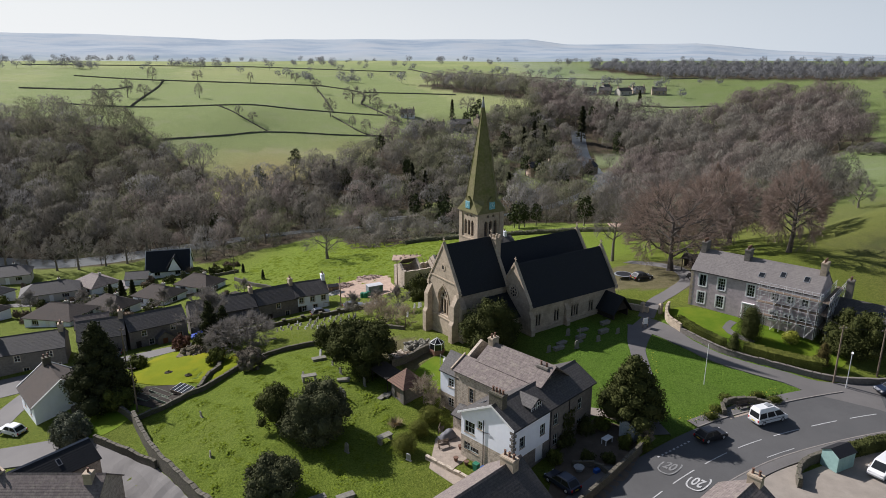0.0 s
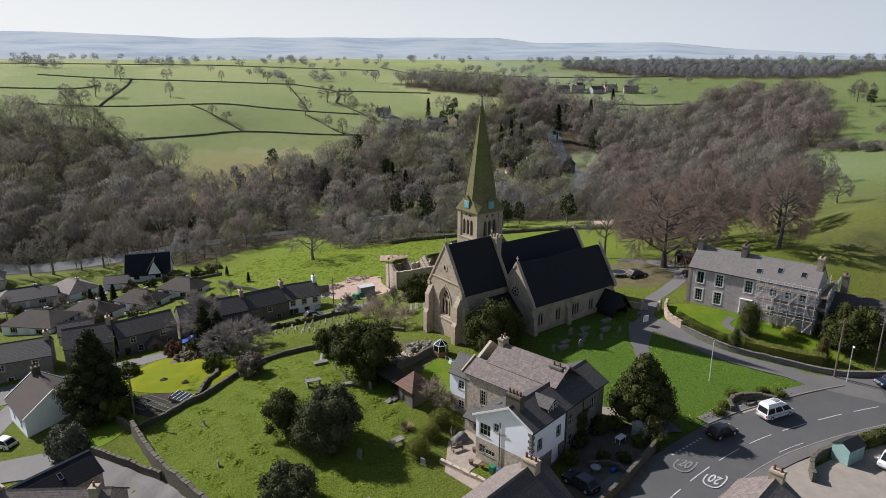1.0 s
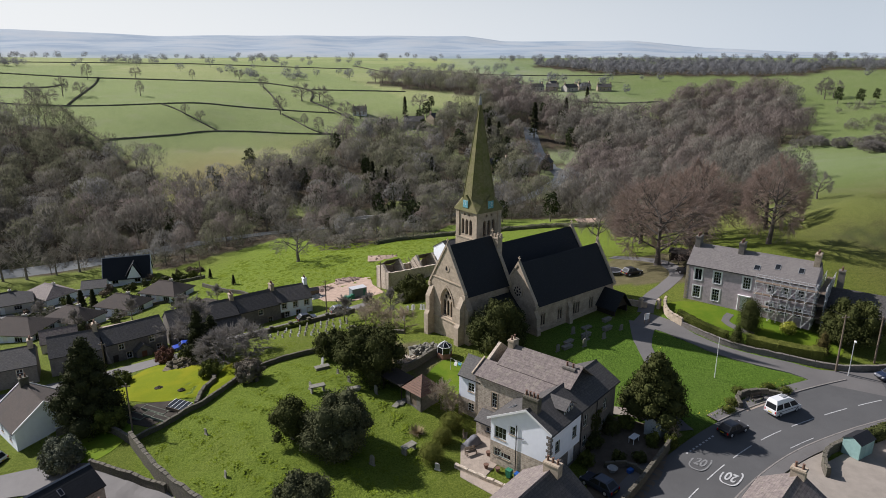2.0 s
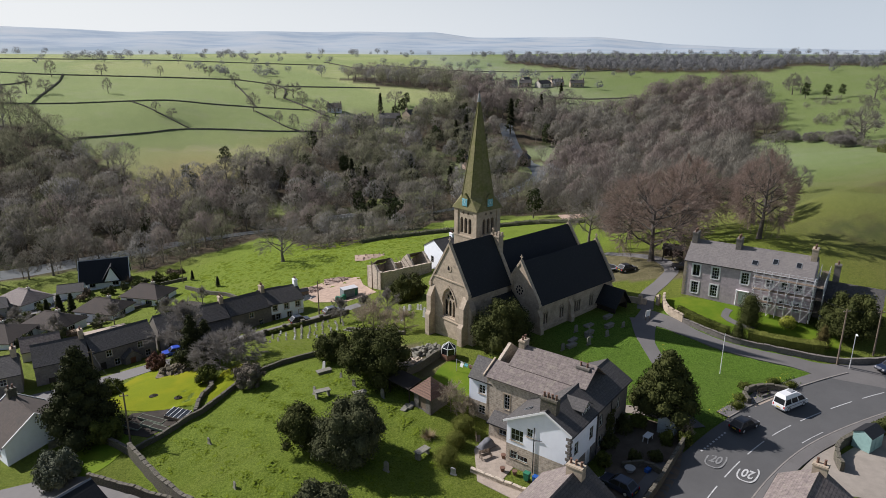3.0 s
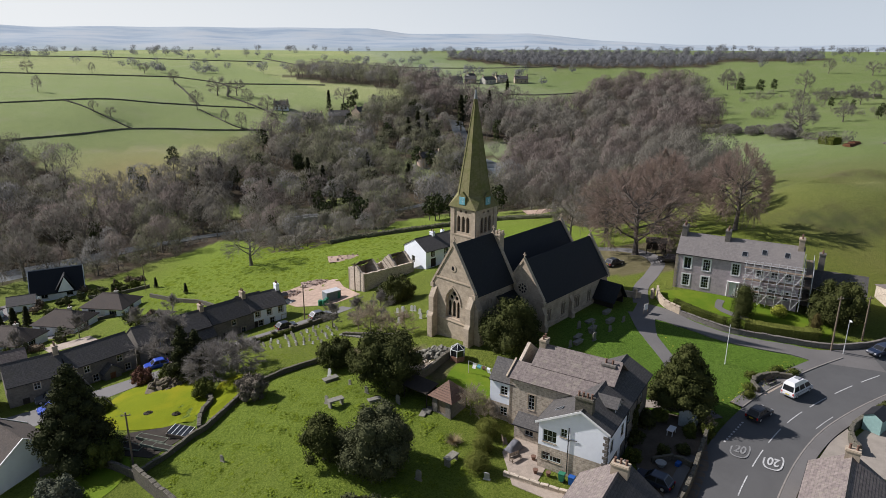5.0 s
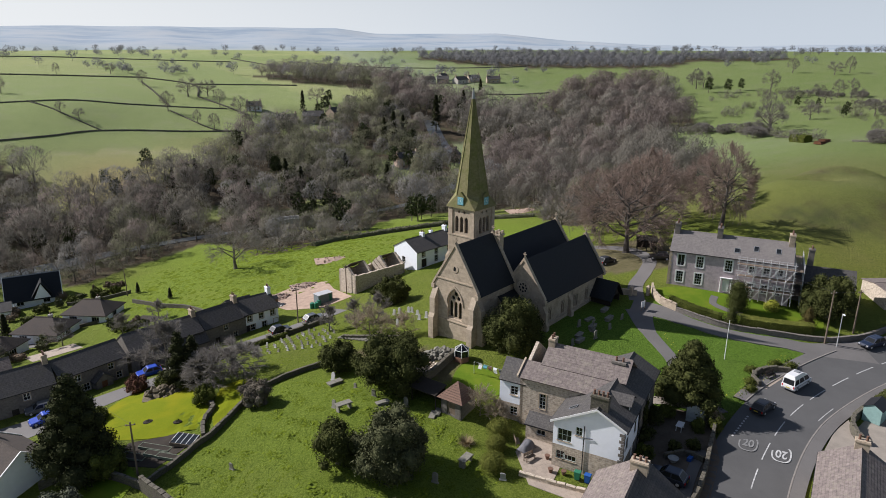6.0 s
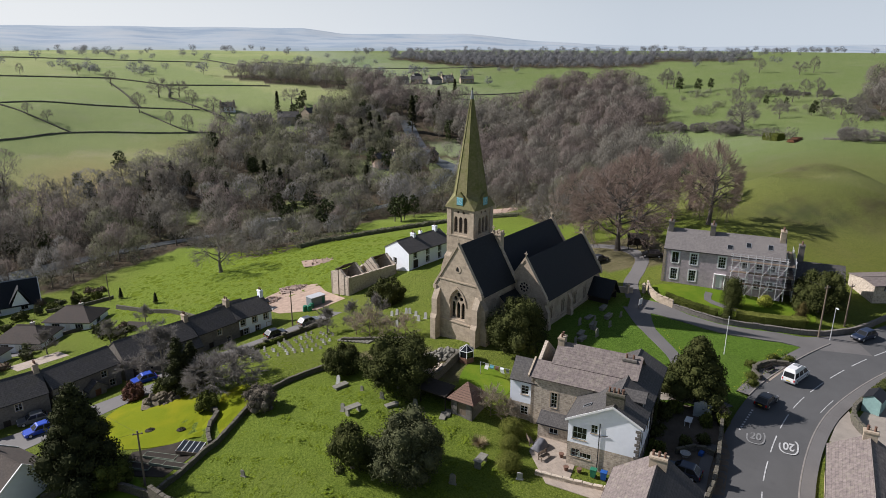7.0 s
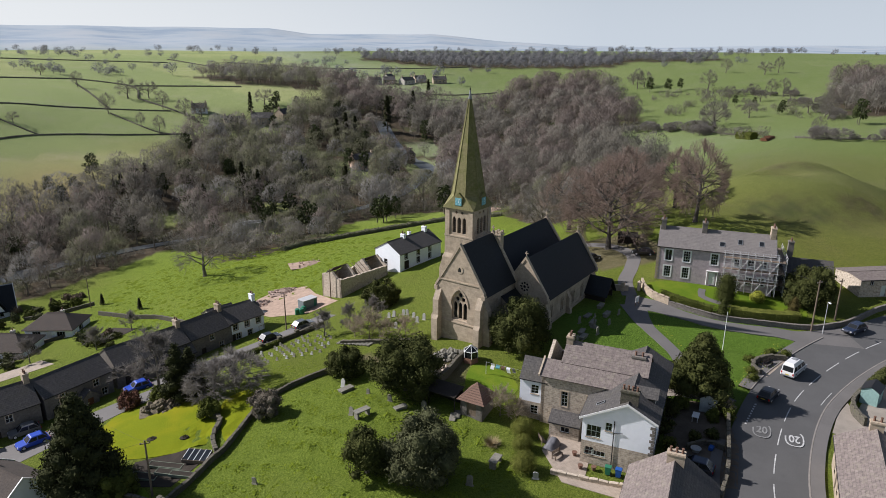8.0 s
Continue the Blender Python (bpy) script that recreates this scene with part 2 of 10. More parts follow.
BRICK = coursed("old_brick", [(0.28, 0.13, 0.08), (0.20, 0.09, 0.06), (0.15, 0.075, 0.05), (0.3, 0.16, 0.1)], (0.25, 0.2, 0.16), 0.225, 0.075, joint=0.01)
WHITE = plain("white_render", (0.84, 0.87, 0.91), 0.8, 1.2, 0.06, 0.004)
CREAM = plain("cream_render", (0.50, 0.47, 0.41), 0.85, 1.2, 0.08, 0.004)
WHITEPAINT = plain("white_paint", (0.78, 0.78, 0.76), 0.45, 5, 0.04)
GREYPAINT = plain("grey_green_paint", (0.55, 0.61, 0.56), 0.5, 5, 0.06)
BLACKPAINT = plain("black_paint", (0.02, 0.02, 0.022), 0.5, 5, 0.2)
LEAD = plain("lead_sheet", (0.22, 0.23, 0.24), 0.55, 2, 0.2)
OAK = plain("weathered_timber", (0.17, 0.13, 0.095), 0.8, 2, 0.3, 0.006)
DARKTIMBER = plain("dark_creosoted_timber", (0.035, 0.028, 0.022), 0.8, 2, 0.3, 0.006)
POT = plain("sooty_terracotta", (0.15, 0.085, 0.06), 0.8, 4, 0.25)
STEEL = plain("galvanised_steel", (0.55, 0.55, 0.55), 0.5, 5, 0.15, metal=0.25)
SOIL = plain("bare_soil", (0.036, 0.029, 0.022), 0.95, 0.8, 0.4, 0.05)
YARDEARTH = plain("trodden_yard_earth", (0.12, 0.095, 0.07), 0.95, 0.8, 0.4, 0.05)
GRAVEL = plain("pale_gravel", (0.28, 0.245, 0.205), 0.95, 0.8, 0.2, 0.02)
PINKEARTH = plain("pink_sandy_hardcore", (0.36, 0.262, 0.20), 0.95, 0.9, 0.35, 0.06, fine=9.0)
PAVING = coursed("stone_paving", [(0.36, 0.30, 0.24), (0.31, 0.26, 0.21), (0.29, 0.24, 0.19), (0.40, 0.33, 0.27)], (0.17, 0.14, 0.11), 0.6, 0.6, bump=0.01)
TURQUOISE = plain("turquoise_dial", (0.13, 0.36, 0.42), 0.45, 3, 0.1)
BLUEPLASTIC = plain("blue_plastic", (0.02, 0.09, 0.32), 0.4, 5, 0.1)
GREENPLASTIC = plain("green_plastic", (0.03, 0.17, 0.10), 0.45, 5, 0.15)
MINTPAINT = plain("pale_green_shed_paint", (0.26, 0.40, 0.37), 0.7, 3, 0.12)
WHITELINE = plain("worn_white_road_paint", (0.43, 0.43, 0.42), 0.8, 2.5, 0.5, fine=14.0)
CLOTH = plain("grey_tarpaulin", (0.12, 0.12, 0.13), 0.6, 2, 0.25)
RUBBLEPILE = plain("pinkish_rubble", (0.36, 0.27, 0.22), 0.95, 0.9, 0.35, 0.1)
GRAVESTONE = plain("lichened_gravestone", (0.20, 0.19, 0.155), 0.9, 2.5, 0.4, 0.02)
PALEGRAVE = plain("pale_gravestone", (0.36, 0.36, 0.34), 0.85, 2.5, 0.25, 0.01)
KERBSTONE = plain("kerb_stone", (0.23, 0.21, 0.19), 0.9, 2, 0.25, 0.01)
RUST = plain("rusty_brown_iron", (0.16, 0.07, 0.035), 0.85, 3, 0.35)


def car_paint(name, col):
    m, t, b = nodes_of(name)
    t.links.new(ramp(t, noise_of(t, coords(t), 2.0), [(0.3, tuple(v * 0.92 for v in col)), (0.7, col)]), b.inputs["Base Color"])
    b.inputs["Roughness"].default_value, b.inputs["Coat Weight"].default_value, b.inputs["Coat Roughness"].default_value = 0.35, 0.7, 0.06
    return m


CARWHITE, CARBLACK, CARBLUE, CARNAVY, CARGREY = car_paint("white_car_paint", (0.75, 0.75, 0.74)), car_paint("black_car_paint", (0.012, 0.012, 0.014)), car_paint("blue_car_paint", (0.015, 0.06, 0.42)), car_paint("navy_car_paint", (0.012, 0.02, 0.045)), car_paint("grey_car_paint", (0.12, 0.125, 0.13))
CARGLASS = plain("tinted_car_glass", (0.018, 0.02, 0.022), 0.22, 4, 0.2, spec=0.25)
TYRE = plain("tyre_rubber", (0.02, 0.02, 0.02), 0.85, 10, 0.2)
REDLENS = plain("red_lamp_lens", (0.45, 0.015, 0.012), 0.2, 5, 0.1)


def glazing():
    m, t, b = nodes_of("window_glass")
    t.links.new(ramp(t, noise_of(t, coords(t), 0.8), [(0.3, (0.012, 0.014, 0.016)), (0.7, (0.035, 0.04, 0.045))]), b.inputs["Base Color"])
    b.inputs["Roughness"].default_value, b.inputs["IOR"].default_value = 0.04, 1.5
    b.inputs["Transmission Weight"].default_value = 0.35
    return m


GLASS = glazing()


def asphalt(name, col, patch):
    m, t, b = nodes_of(name)
    o = coords(t)
    k = ramp(t, noise_of(t, o, 0.18, 5, 0.65), [(0.35, tuple(v * 0.8 for v in col)), (0.65, col)])
    k = blend(t, ramp_fac(t, noise_of(t, o, 40, 2), 0.4, 0.8, 0.3), k, tuple(v * 1.7 for v in col))
    k = blend(t, ramp_fac(t, noise_of(t, o, 0.6, 6, 0.7), 0.58, 0.7, 0.4), k, patch)
    t.links.new(k, b.inputs["Base Color"])
    b.inputs["Roughness"].default_value = 0.85
    bump_to(t, b, noise_of(t, o, 60, 2), 0.4, 0.01)
    return m


ASPHALT = asphalt("road_asphalt", (0.087, 0.086, 0.084), (0.068, 0.067, 0.065))
LANE = asphalt("lane_asphalt", (0.135, 0.127, 0.12), (0.09, 0.082, 0.074))


def ground_material():
    """Pasture, woodland floor and distant hills on one sheet; the attributes say what grows where, and carry painted
    haze and shade.
    """
    m, t, b = nodes_of("ground_turf")
    pos = t.nodes.new("ShaderNodeNewGeometry").outputs["Position"]

    def attr(name):
        n = t.nodes.new("ShaderNodeAttribute")
        n.attribute_name = name
        return n
    tint, wood, bare, far_haze = attr("tint"), attr("wood"), attr("bare"), attr("far_haze")
    near = blend(t, 0.5, ramp(t, noise_of(t, pos, 0.12, 6, 0.7), [(0.3, (0.086, 0.122, 0.014)), (0.7, (0.158, 0.198, 0.026))]),
                 ramp(t, noise_of(t, pos, 1.6, 6, 0.8), [(0.4, (0.052, 0.078, 0.012)), (0.62, (0.195, 0.235, 0.034))]))
    near = blend(t, 0.58, near, ramp(t, noise_of(t, pos, 4.5, 6, 0.85), [(0.38, (0.024, 0.040, 0.008)), (0.47, (0.118, 0.155, 0.020)), (0.64, (0.255, 0.285, 0.065))]))
    near = blend(t, ramp_fac(t, noise_of(t, pos, 0.05, 5, 0.65), 0.52, 0.75, 0.35), near, (0.185, 0.18, 0.055))
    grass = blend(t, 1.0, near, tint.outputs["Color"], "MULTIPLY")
    leaf = ramp(t, noise_of(t, pos, 0.35, 6, 0.7), [(0.3, (0.045, 0.036, 0.025)), (0.7, (0.10, 0.078, 0.05))])
    leaf = blend(t, ramp_fac(t, noise_of(t, pos, 0.06, 4), 0.5, 0.65, 0.6), leaf, (0.06, 0.085, 0.025))
    dirt = ramp(t, noise_of(t, pos, 0.5, 6, 0.7), [(0.3, (0.10, 0.075, 0.05)), (0.7, (0.21, 0.165, 0.115))])
    # the far hills' blue haze is put into their base colour
    hazy_hills = ramp(t, noise_of(t, pos, 0.004, 6, 0.6), [(0.35, (0.25, 0.31, 0.37)), (0.5, (0.33, 0.38, 0.42)), (0.65, (0.38, 0.41, 0.43))])
    k = blend(t, wood.outputs["Fac"], grass, leaf)
    k = blend(t, bare.outputs["Fac"], k, dirt)
    k = blend(t, far_haze.outputs["Fac"], k, hazy_hills)
    t.links.new(k, b.inputs["Base Color"])
    b.inputs["Roughness"].default_value, b.inputs["Specular IOR Level"].default_value = 0.95, 0.1
    bump_to(t, b, blend(t, 0.5, noise_of(t, pos, 0.5, 6, 0.75), noise_of(t, pos, 3.0, 6, 0.8)), 1.0, 0.85)
    return m


GROUND = ground_material()


def lawn_material(name, dark, light, moss):
    m, t, b = nodes_of(name)
    o = coords(t)
    k = blend(t, 0.5, ramp(t, noise_of(t, o, 0.3, 5, 0.65), [(0.3, dark), (0.7, light)]), ramp(t, noise_of(t, o, 5, 4, 0.7), [(0.3, dark), (0.7, light)]))
    k = blend(t, ramp_fac(t, noise_of(t, o, 0.15, 5), 0.48, 0.68, 0.7), k, moss)
    t.links.new(k, b.inputs["Base Color"])
    b.inputs["Roughness"].default_value, b.inputs["Specular IOR Level"].default_value = 0.95, 0.1
    bump_to(t, b, noise_of(t, o, 6, 4), 0.7, 0.08)
    return m


MOSSLAWN = lawn_material("mossy_lawn", (0.115, 0.15, 0.005), (0.185, 0.205, 0.007), (0.215, 0.20, 0.008))
LAWN = lawn_material("garden_lawn", (0.07, 0.13, 0.009), (0.125, 0.185, 0.014), (0.16, 0.185, 0.02))
YEWLEAF = leafy("yew_foliage", (0.038, 0.046, 0.014), (0.095, 0.102, 0.032))
HOLLYLEAF = leafy("holly_foliage", (0.05, 0.056, 0.026), (0.135, 0.14, 0.072), rough=0.6, sheen=0.2)
HEDGELEAF = leafy("hedge_foliage", (0.052, 0.064, 0.014), (0.125, 0.14, 0.03))
GOLDLEAF = leafy("golden_shrub_foliage", (0.22, 0.24, 0.03), (0.40, 0.40, 0.08))
CONIFER = leafy("conifer_foliage", (0.024, 0.028, 0.012), (0.068, 0.074, 0.03))
BARK = plain("tree_bark", (0.165, 0.145, 0.115), 0.9, 1.5, 0.35, 0.03)
TWIG = leafy("bare_twigs", (0.22, 0.20, 0.18), (0.34, 0.315, 0.285), 0.9, 0.1, 0.25)
BEECHTWIG = leafy("budding_beech_twigs", (0.275, 0.205, 0.165), (0.43, 0.33, 0.275), 0.9, 0.1, 0.35)
PALETWIG = leafy("pale_shrub_twigs", (0.26, 0.215, 0.155), (0.50, 0.42, 0.32), 0.9, 0.1, 0.4)
DARKTWIG = leafy("dark_hedge_twigs", (0.12, 0.115, 0.09), (0.25, 0.235, 0.19), 0.9, 0.1)
TUFT = leafy("grass_tufts", (0.095, 0.135, 0.013), (0.185, 0.235, 0.026), 0.95, 0.1)
STRAW = leafy("dry_grass", (0.26, 0.20, 0.11), (0.42, 0.34, 0.20), 0.9, 0.1)


# ---------------------------------------------------------------- building helpers
def metre_uv(bm):
    """Texture coordinates in metres on every face: along the wall, and up it."""
    lay = bm.loops.layers.uv.verify()
    for f in bm.faces:
        n = f.normal
        if abs(n.z) > 0.97:
            tx, ty = Vector((1, 0, 0)), Vector((0, 1, 0))
        else:
            tx = Vector((-n.y, n.x, 0)).normalized()
            ty = n.cross(tx)
        for lp in f.loops:
            lp[lay].uv = (lp.vert.co.dot(tx), lp.vert.co.dot(ty))


def part(name, bm, material, parent=None, label="", smooth=False, pose_m=None):
    bm.normal_update()
    metre_uv(bm)
    me = bpy.data.meshes.new(name)
    bm.to_mesh(me)
    bm.free()
    me.materials.append(material)
    if smooth:
        me.polygons.foreach_set("use_smooth", [True] * len(me.polygons))
    ob = new(name, me)
    if parent is not None:
        ob.parent = parent
    if pose_m is not None:
        ob.matrix_basis = pose_m
    return tagged(ob, label)


def again(ob, name, parent, m):
    """Another part on the same mesh."""
    o = new(name, ob.data)
    o.parent, o.matrix_basis = parent, m
    return o


def raw(name, verts, faces, material, parent=None, smooth=False):
    me = bpy.data.meshes.new(name)
    me.from_pydata(verts, [], faces)
    me.materials.append(material)
    if smooth:
        me.polygons.foreach_set("use_smooth", [True] * len(me.polygons))
    ob = new(name, me)
    if parent is not None:
        ob.parent = parent
    return ob


def thing(name, m, label, category, group="", kind=""):
    ob = new(name)
    ob.empty_display_size = 0.3
    ob.matrix_basis = m
    return tagged(ob, label, category, group, kind)


def box(bm, x0, x1, y0, y1, z0, z1, m=None, bevel=0.0):
    vs = [bm.verts.new((x, y, z)) for x in (x0, x1) for y in (y0, y1) for z in (z0, z1)]
    fs = [bm.faces.new([vs[i] for i in q]) for q in ((0, 1, 3, 2), (4, 6, 7, 5), (0, 4, 5, 1), (2, 3, 7, 6), (0, 2, 6, 4), (1, 5, 7, 3))]
    if bevel:
        es = list({e for f in fs for e in f.edges})
        vs = list({v for f in bmesh.ops.bevel(bm, geom=es, offset=bevel, segments=1, affect="EDGES")["faces"] for v in f.verts})
    if m is not None:
        bmesh.ops.transform(bm, matrix=m, verts=vs)
    return vs


def ring_solid(bm, rings, cap=True):
    """Joins rings of points (all of one length) into a closed solid."""
    vv = [[bm.verts.new(p) for p in r] for r in rings]
    n = len(vv[0])
    for a, b in zip(vv, vv[1:]):
        for i in range(n):
            bm.faces.new((a[i], a[(i + 1) % n], b[(i + 1) % n], b[i]))
    if cap:
        bm.faces.new(vv[0][::-1])
        bm.faces.new(vv[-1])
    return vv


def tube(bm, a, b, ra, rb=None, n=6):
    a, b = Vector(a), Vector(b)
    rb = ra if rb is None else rb
    d = (b - a).normalized()
    s = d.orthogonal().normalized()
    w = d.cross(s)
    ring_solid(bm, [[p + (s * math.cos(k * math.tau / n) + w * math.sin(k * math.tau / n)) * r for k in range(n)] for p, r in ((a, ra), (b, rb))])


def prism_y(bm, outline, y0, y1):
    """A solid with the outline (x, z) between y0 and y1."""
    ring_solid(bm, [[(x, y, z) for x, z in outline] for y in (y0, y1)])


def prism_x(bm, outline, x0, x1):
    """A solid with the outline (y, z) between x0 and x1."""
    ring_solid(bm, [[(x, y, z) for y, z in outline] for x in (x0, x1)])


def wall_panel(bm, m, length, height, holes, thick=0.35, gable=0.0, peak=0.5, far_end=0.0):
    """A wall from (0,0,0) along +x, outer face towards -y, with openings (x0, x1, z0, z1) right through it; a gable rises above by that height, its point at that share of the length, its far end standing far_end higher."""
    holes = [h for h in holes if h[1] <= length and h[3] <= height]
    xs = sorted({0.0, length, *[h[0] for h in holes], *[h[1] for h in holes]})
    zs = sorted({0.0, height, *[h[2] for h in holes], *[h[3] for h in holes]})

    def solid(i, j):
        if not (0 <= i < len(xs) - 1 and 0 <= j < len(zs) - 1):
            return False
        x, z = (xs[i] + xs[i + 1]) / 2, (zs[j] + zs[j + 1]) / 2
        return not any(h[0] < x < h[1] and h[2] < z < h[3] for h in holes)

    def quad(*p):
        bm.faces.new([bm.verts.new(m @ Vector(q)) for q in p])
    for i in range(len(xs) - 1):
        for j in range(len(zs) - 1):
            if not solid(i, j):
                continue
            a, b, c, d = xs[i], xs[i + 1], zs[j], zs[j + 1]
            quad((a, 0, c), (b, 0, c), (b, 0, d), (a, 0, d))
            quad((a, thick, c), (a, thick, d), (b, thick, d), (b, thick, c))
            if not solid(i - 1, j):
                quad((a, 0, c), (a, 0, d), (a, thick, d), (a, thick, c))
            if not solid(i + 1, j):
                quad((b, 0, c), (b, thick, c), (b, thick, d), (b, 0, d))
            if not solid(i, j - 1):
                quad((a, 0, c), (a, thick, c), (b, thick, c), (b, 0, c))
            if not solid(i, j + 1) and not (gable and d == height):
                quad((a, 0, d), (b, 0, d), (b, thick, d), (a, thick, d))
    if gable:
        top, end = (length * peak, height + gable), height + far_end
        rim = [(0, height), (length, height), (length, end), top] if far_end > 0 else [(0, height), (length, height), top]
        if far_end < 0:   # the near end stands higher
            rim = [(0, height), (length, height), top, (0, height - far_end)]
        quad(*[(a, 0, c) for a, c in rim])
        quad(*[(a, thick, c) for a, c in rim[::-1]])
        for (a, c), (b, d) in zip(rim[1:], rim[2:] + rim[:1]):
            quad((a, 0, c), (a, thick, c), (b, thick, d), (b, 0, d))


def slope(bm, x0, x1, low, high, thick=0.12, course=0.32, lap=0.009):
    """A roof slope from the eave (y, z) low to the ridge (y, z) high, in lapped courses."""
    (ya, za), (yb, zb) = low, high
    run = math.hypot(yb - ya, zb - za)
    n = max(2, round(run / course))
    s = Vector((0, yb - ya, zb - za)) / run
    up = Vector((0, -s.z, s.y)) if s.y > 0 else Vector((0, s.z, -s.y))
    base = Vector((0, ya, za))
    top = []
    for i in range(n):
        a, b = base + s * (run * i / n), base + s * (run * (i + 1) / n)
        top += [a + up * (thick + lap), b + up * thick]
    out = [base] + top + [Vector((0, yb, zb))]
    rings = [[(x, p.y, p.z) for p in out] for x in (x0, x1)]
    va = [bm.verts.new(p) for p in rings[0]]
    vb = [bm.verts.new(p) for p in rings[1]]
    k = len(out)
    for i in range(k):
        bm.faces.new((va[i], va[(i + 1) % k], vb[(i + 1) % k], vb[i]))
    bm.faces.new(va[::-1])
    bm.faces.new(vb)


def window_part(parent, m, w, h, cols=2, rows=2, frame_mat=None, sill=True, name="window", surround=0.0, sur_mat=None, depth=0.12):
    """A window in an opening of w by h whose lower middle on the outer face is m; outer side towards -y."""
    frame_mat = frame_mat or WHITEPAINT
    bm = bmesh.new()
    f, d0, d1 = 0.07, depth, depth + 0.06
    loops = [[bm.verts.new((sx * (w / 2 - i), d, i if sz < 0 else h - i)) for sx, sz in ((-1, -1), (1, -1), (1, 1), (-1, 1))] for i, d in ((0, d0), (f, d0), (f, d1), (0, d1))]
    for a, b in zip(loops, loops[1:] + loops[:1]):
        for k in range(4):
            bm.faces.new((a[k], a[(k + 1) % 4], b[(k + 1) % 4], b[k]))
    bmesh.ops.recalc_face_normals(bm, faces=bm.faces[:])
    win = part(name, bm, frame_mat, parent, pose_m=m)
    for i in range(1, cols):
        x = -w / 2 + w * i / cols
        bm = bmesh.new()
        box(bm, x - 0.02, x + 0.02, d0 + 0.008, d1 - 0.01, f, h - f)
        part("glazing_bar", bm, frame_mat, win)
    for j in range(1, rows):
        z = h * j / rows
        bm = bmesh.new()
        box(bm, -w / 2 + f, w / 2 - f, d0 + 0.012, d1 - 0.012, z - 0.02, z + 0.02)
        part("glazing_bar", bm, frame_mat, win)
    bm = bmesh.new()
    box(bm, -w / 2 + f * 0.5, w / 2 - f * 0.5, d0 + 0.025, d0 + 0.035, f * 0.5, h - f * 0.5)
    part("pane", bm, GLASS, win)
    if sill:
        bm = bmesh.new()
        box(bm, -w / 2 - 0.08, w / 2 + 0.08, -0.06, depth, -0.1, 0.0, bevel=0.015)
        part("sill", bm, sur_mat or STONE, win)
    if surround:
        s = surround
        bm = bmesh.new()
        for a in ((-w / 2 - s, -w / 2, 0, h), (w / 2, w / 2 + s, 0, h), (-w / 2 - s, w / 2 + s, h, h + s)):
            box(bm, a[0], a[1], -0.035, depth - 0.01, a[2], a[3])
        part("surround", bm, sur_mat or STONE, win)
    return win


def door_part(parent, m, w=0.95, h=2.05, mat=None):
    bm = bmesh.new()
    box(bm, -w / 2, w / 2, 0.12, 0.17, 0, h)
    for sx in (-1, 1):
        for z0, z1 in ((0.15, h * 0.42), (h * 0.5, h - 0.15)):
            box(bm, sx * w / 4 - w * 0.17, sx * w / 4 + w * 0.17, 0.1, 0.12, z0, z1)
    d = part("door", bm, mat or WHITEPAINT, parent, pose_m=m)
    bm = bmesh.new()
    tube(bm, (w * 0.38, 0.1, h * 0.48), (w * 0.38, 0.05, h * 0.48), 0.025, n=6)
    part("handle", bm, STEEL, d)
    return d


def chimney_part(parent, x, y, z, w, d, h, mat, pots=2, name="chimney"):
    bm = bmesh.new()
    box(bm, -w / 2, w / 2, -d / 2, d / 2, -1.4, h - 0.22)
    box(bm, -w / 2 - 0.07, w / 2 + 0.07, -d / 2 - 0.07, d / 2 + 0.07, h - 0.22, h - 0.08)
    box(bm, -w / 2 - 0.02, w / 2 + 0.02, -d / 2 - 0.02, d / 2 + 0.02, h - 0.08, h)
    c = part(name, bm, mat, parent, pose_m=pose(x, y, z))
    long_x = w >= d
    for i in range(pots):
        o = ((i + 0.5) / pots - 0.5) * (w if long_x else d)
        bm = bmesh.new()
        px, py = (o, 0) if long_x else (0, o)
        prof = ((0.15, 0), (0.13, 0.1), (0.11, 0.42), (0.14, 0.46), (0.14, 0.52))
        ring_solid(bm, [[(px + r * math.cos(k * math.tau / 8), py + r * math.sin(k * math.tau / 8), h + zz) for k in range(8)] for r, zz in prof])
        part("chimney_pot", bm, POT, c)
    return c

# ---------------------------------------------------------------- ground, roads and walls
def inside(poly, x, y):
    """Which of the places lie inside the outline."""
    r = np.zeros(len(x), bool)
    px, py = zip(*poly)
    j = len(poly) - 1
    for i in range(len(poly)):
        with np.errstate(divide="ignore", invalid="ignore"):
            c = ((py[i] > y) != (py[j] > y)) & (x < (px[j] - px[i]) * (y - py[i]) / (py[j] - py[i] + 1e-12) + px[i])
        r ^= c
        j = i
    return r


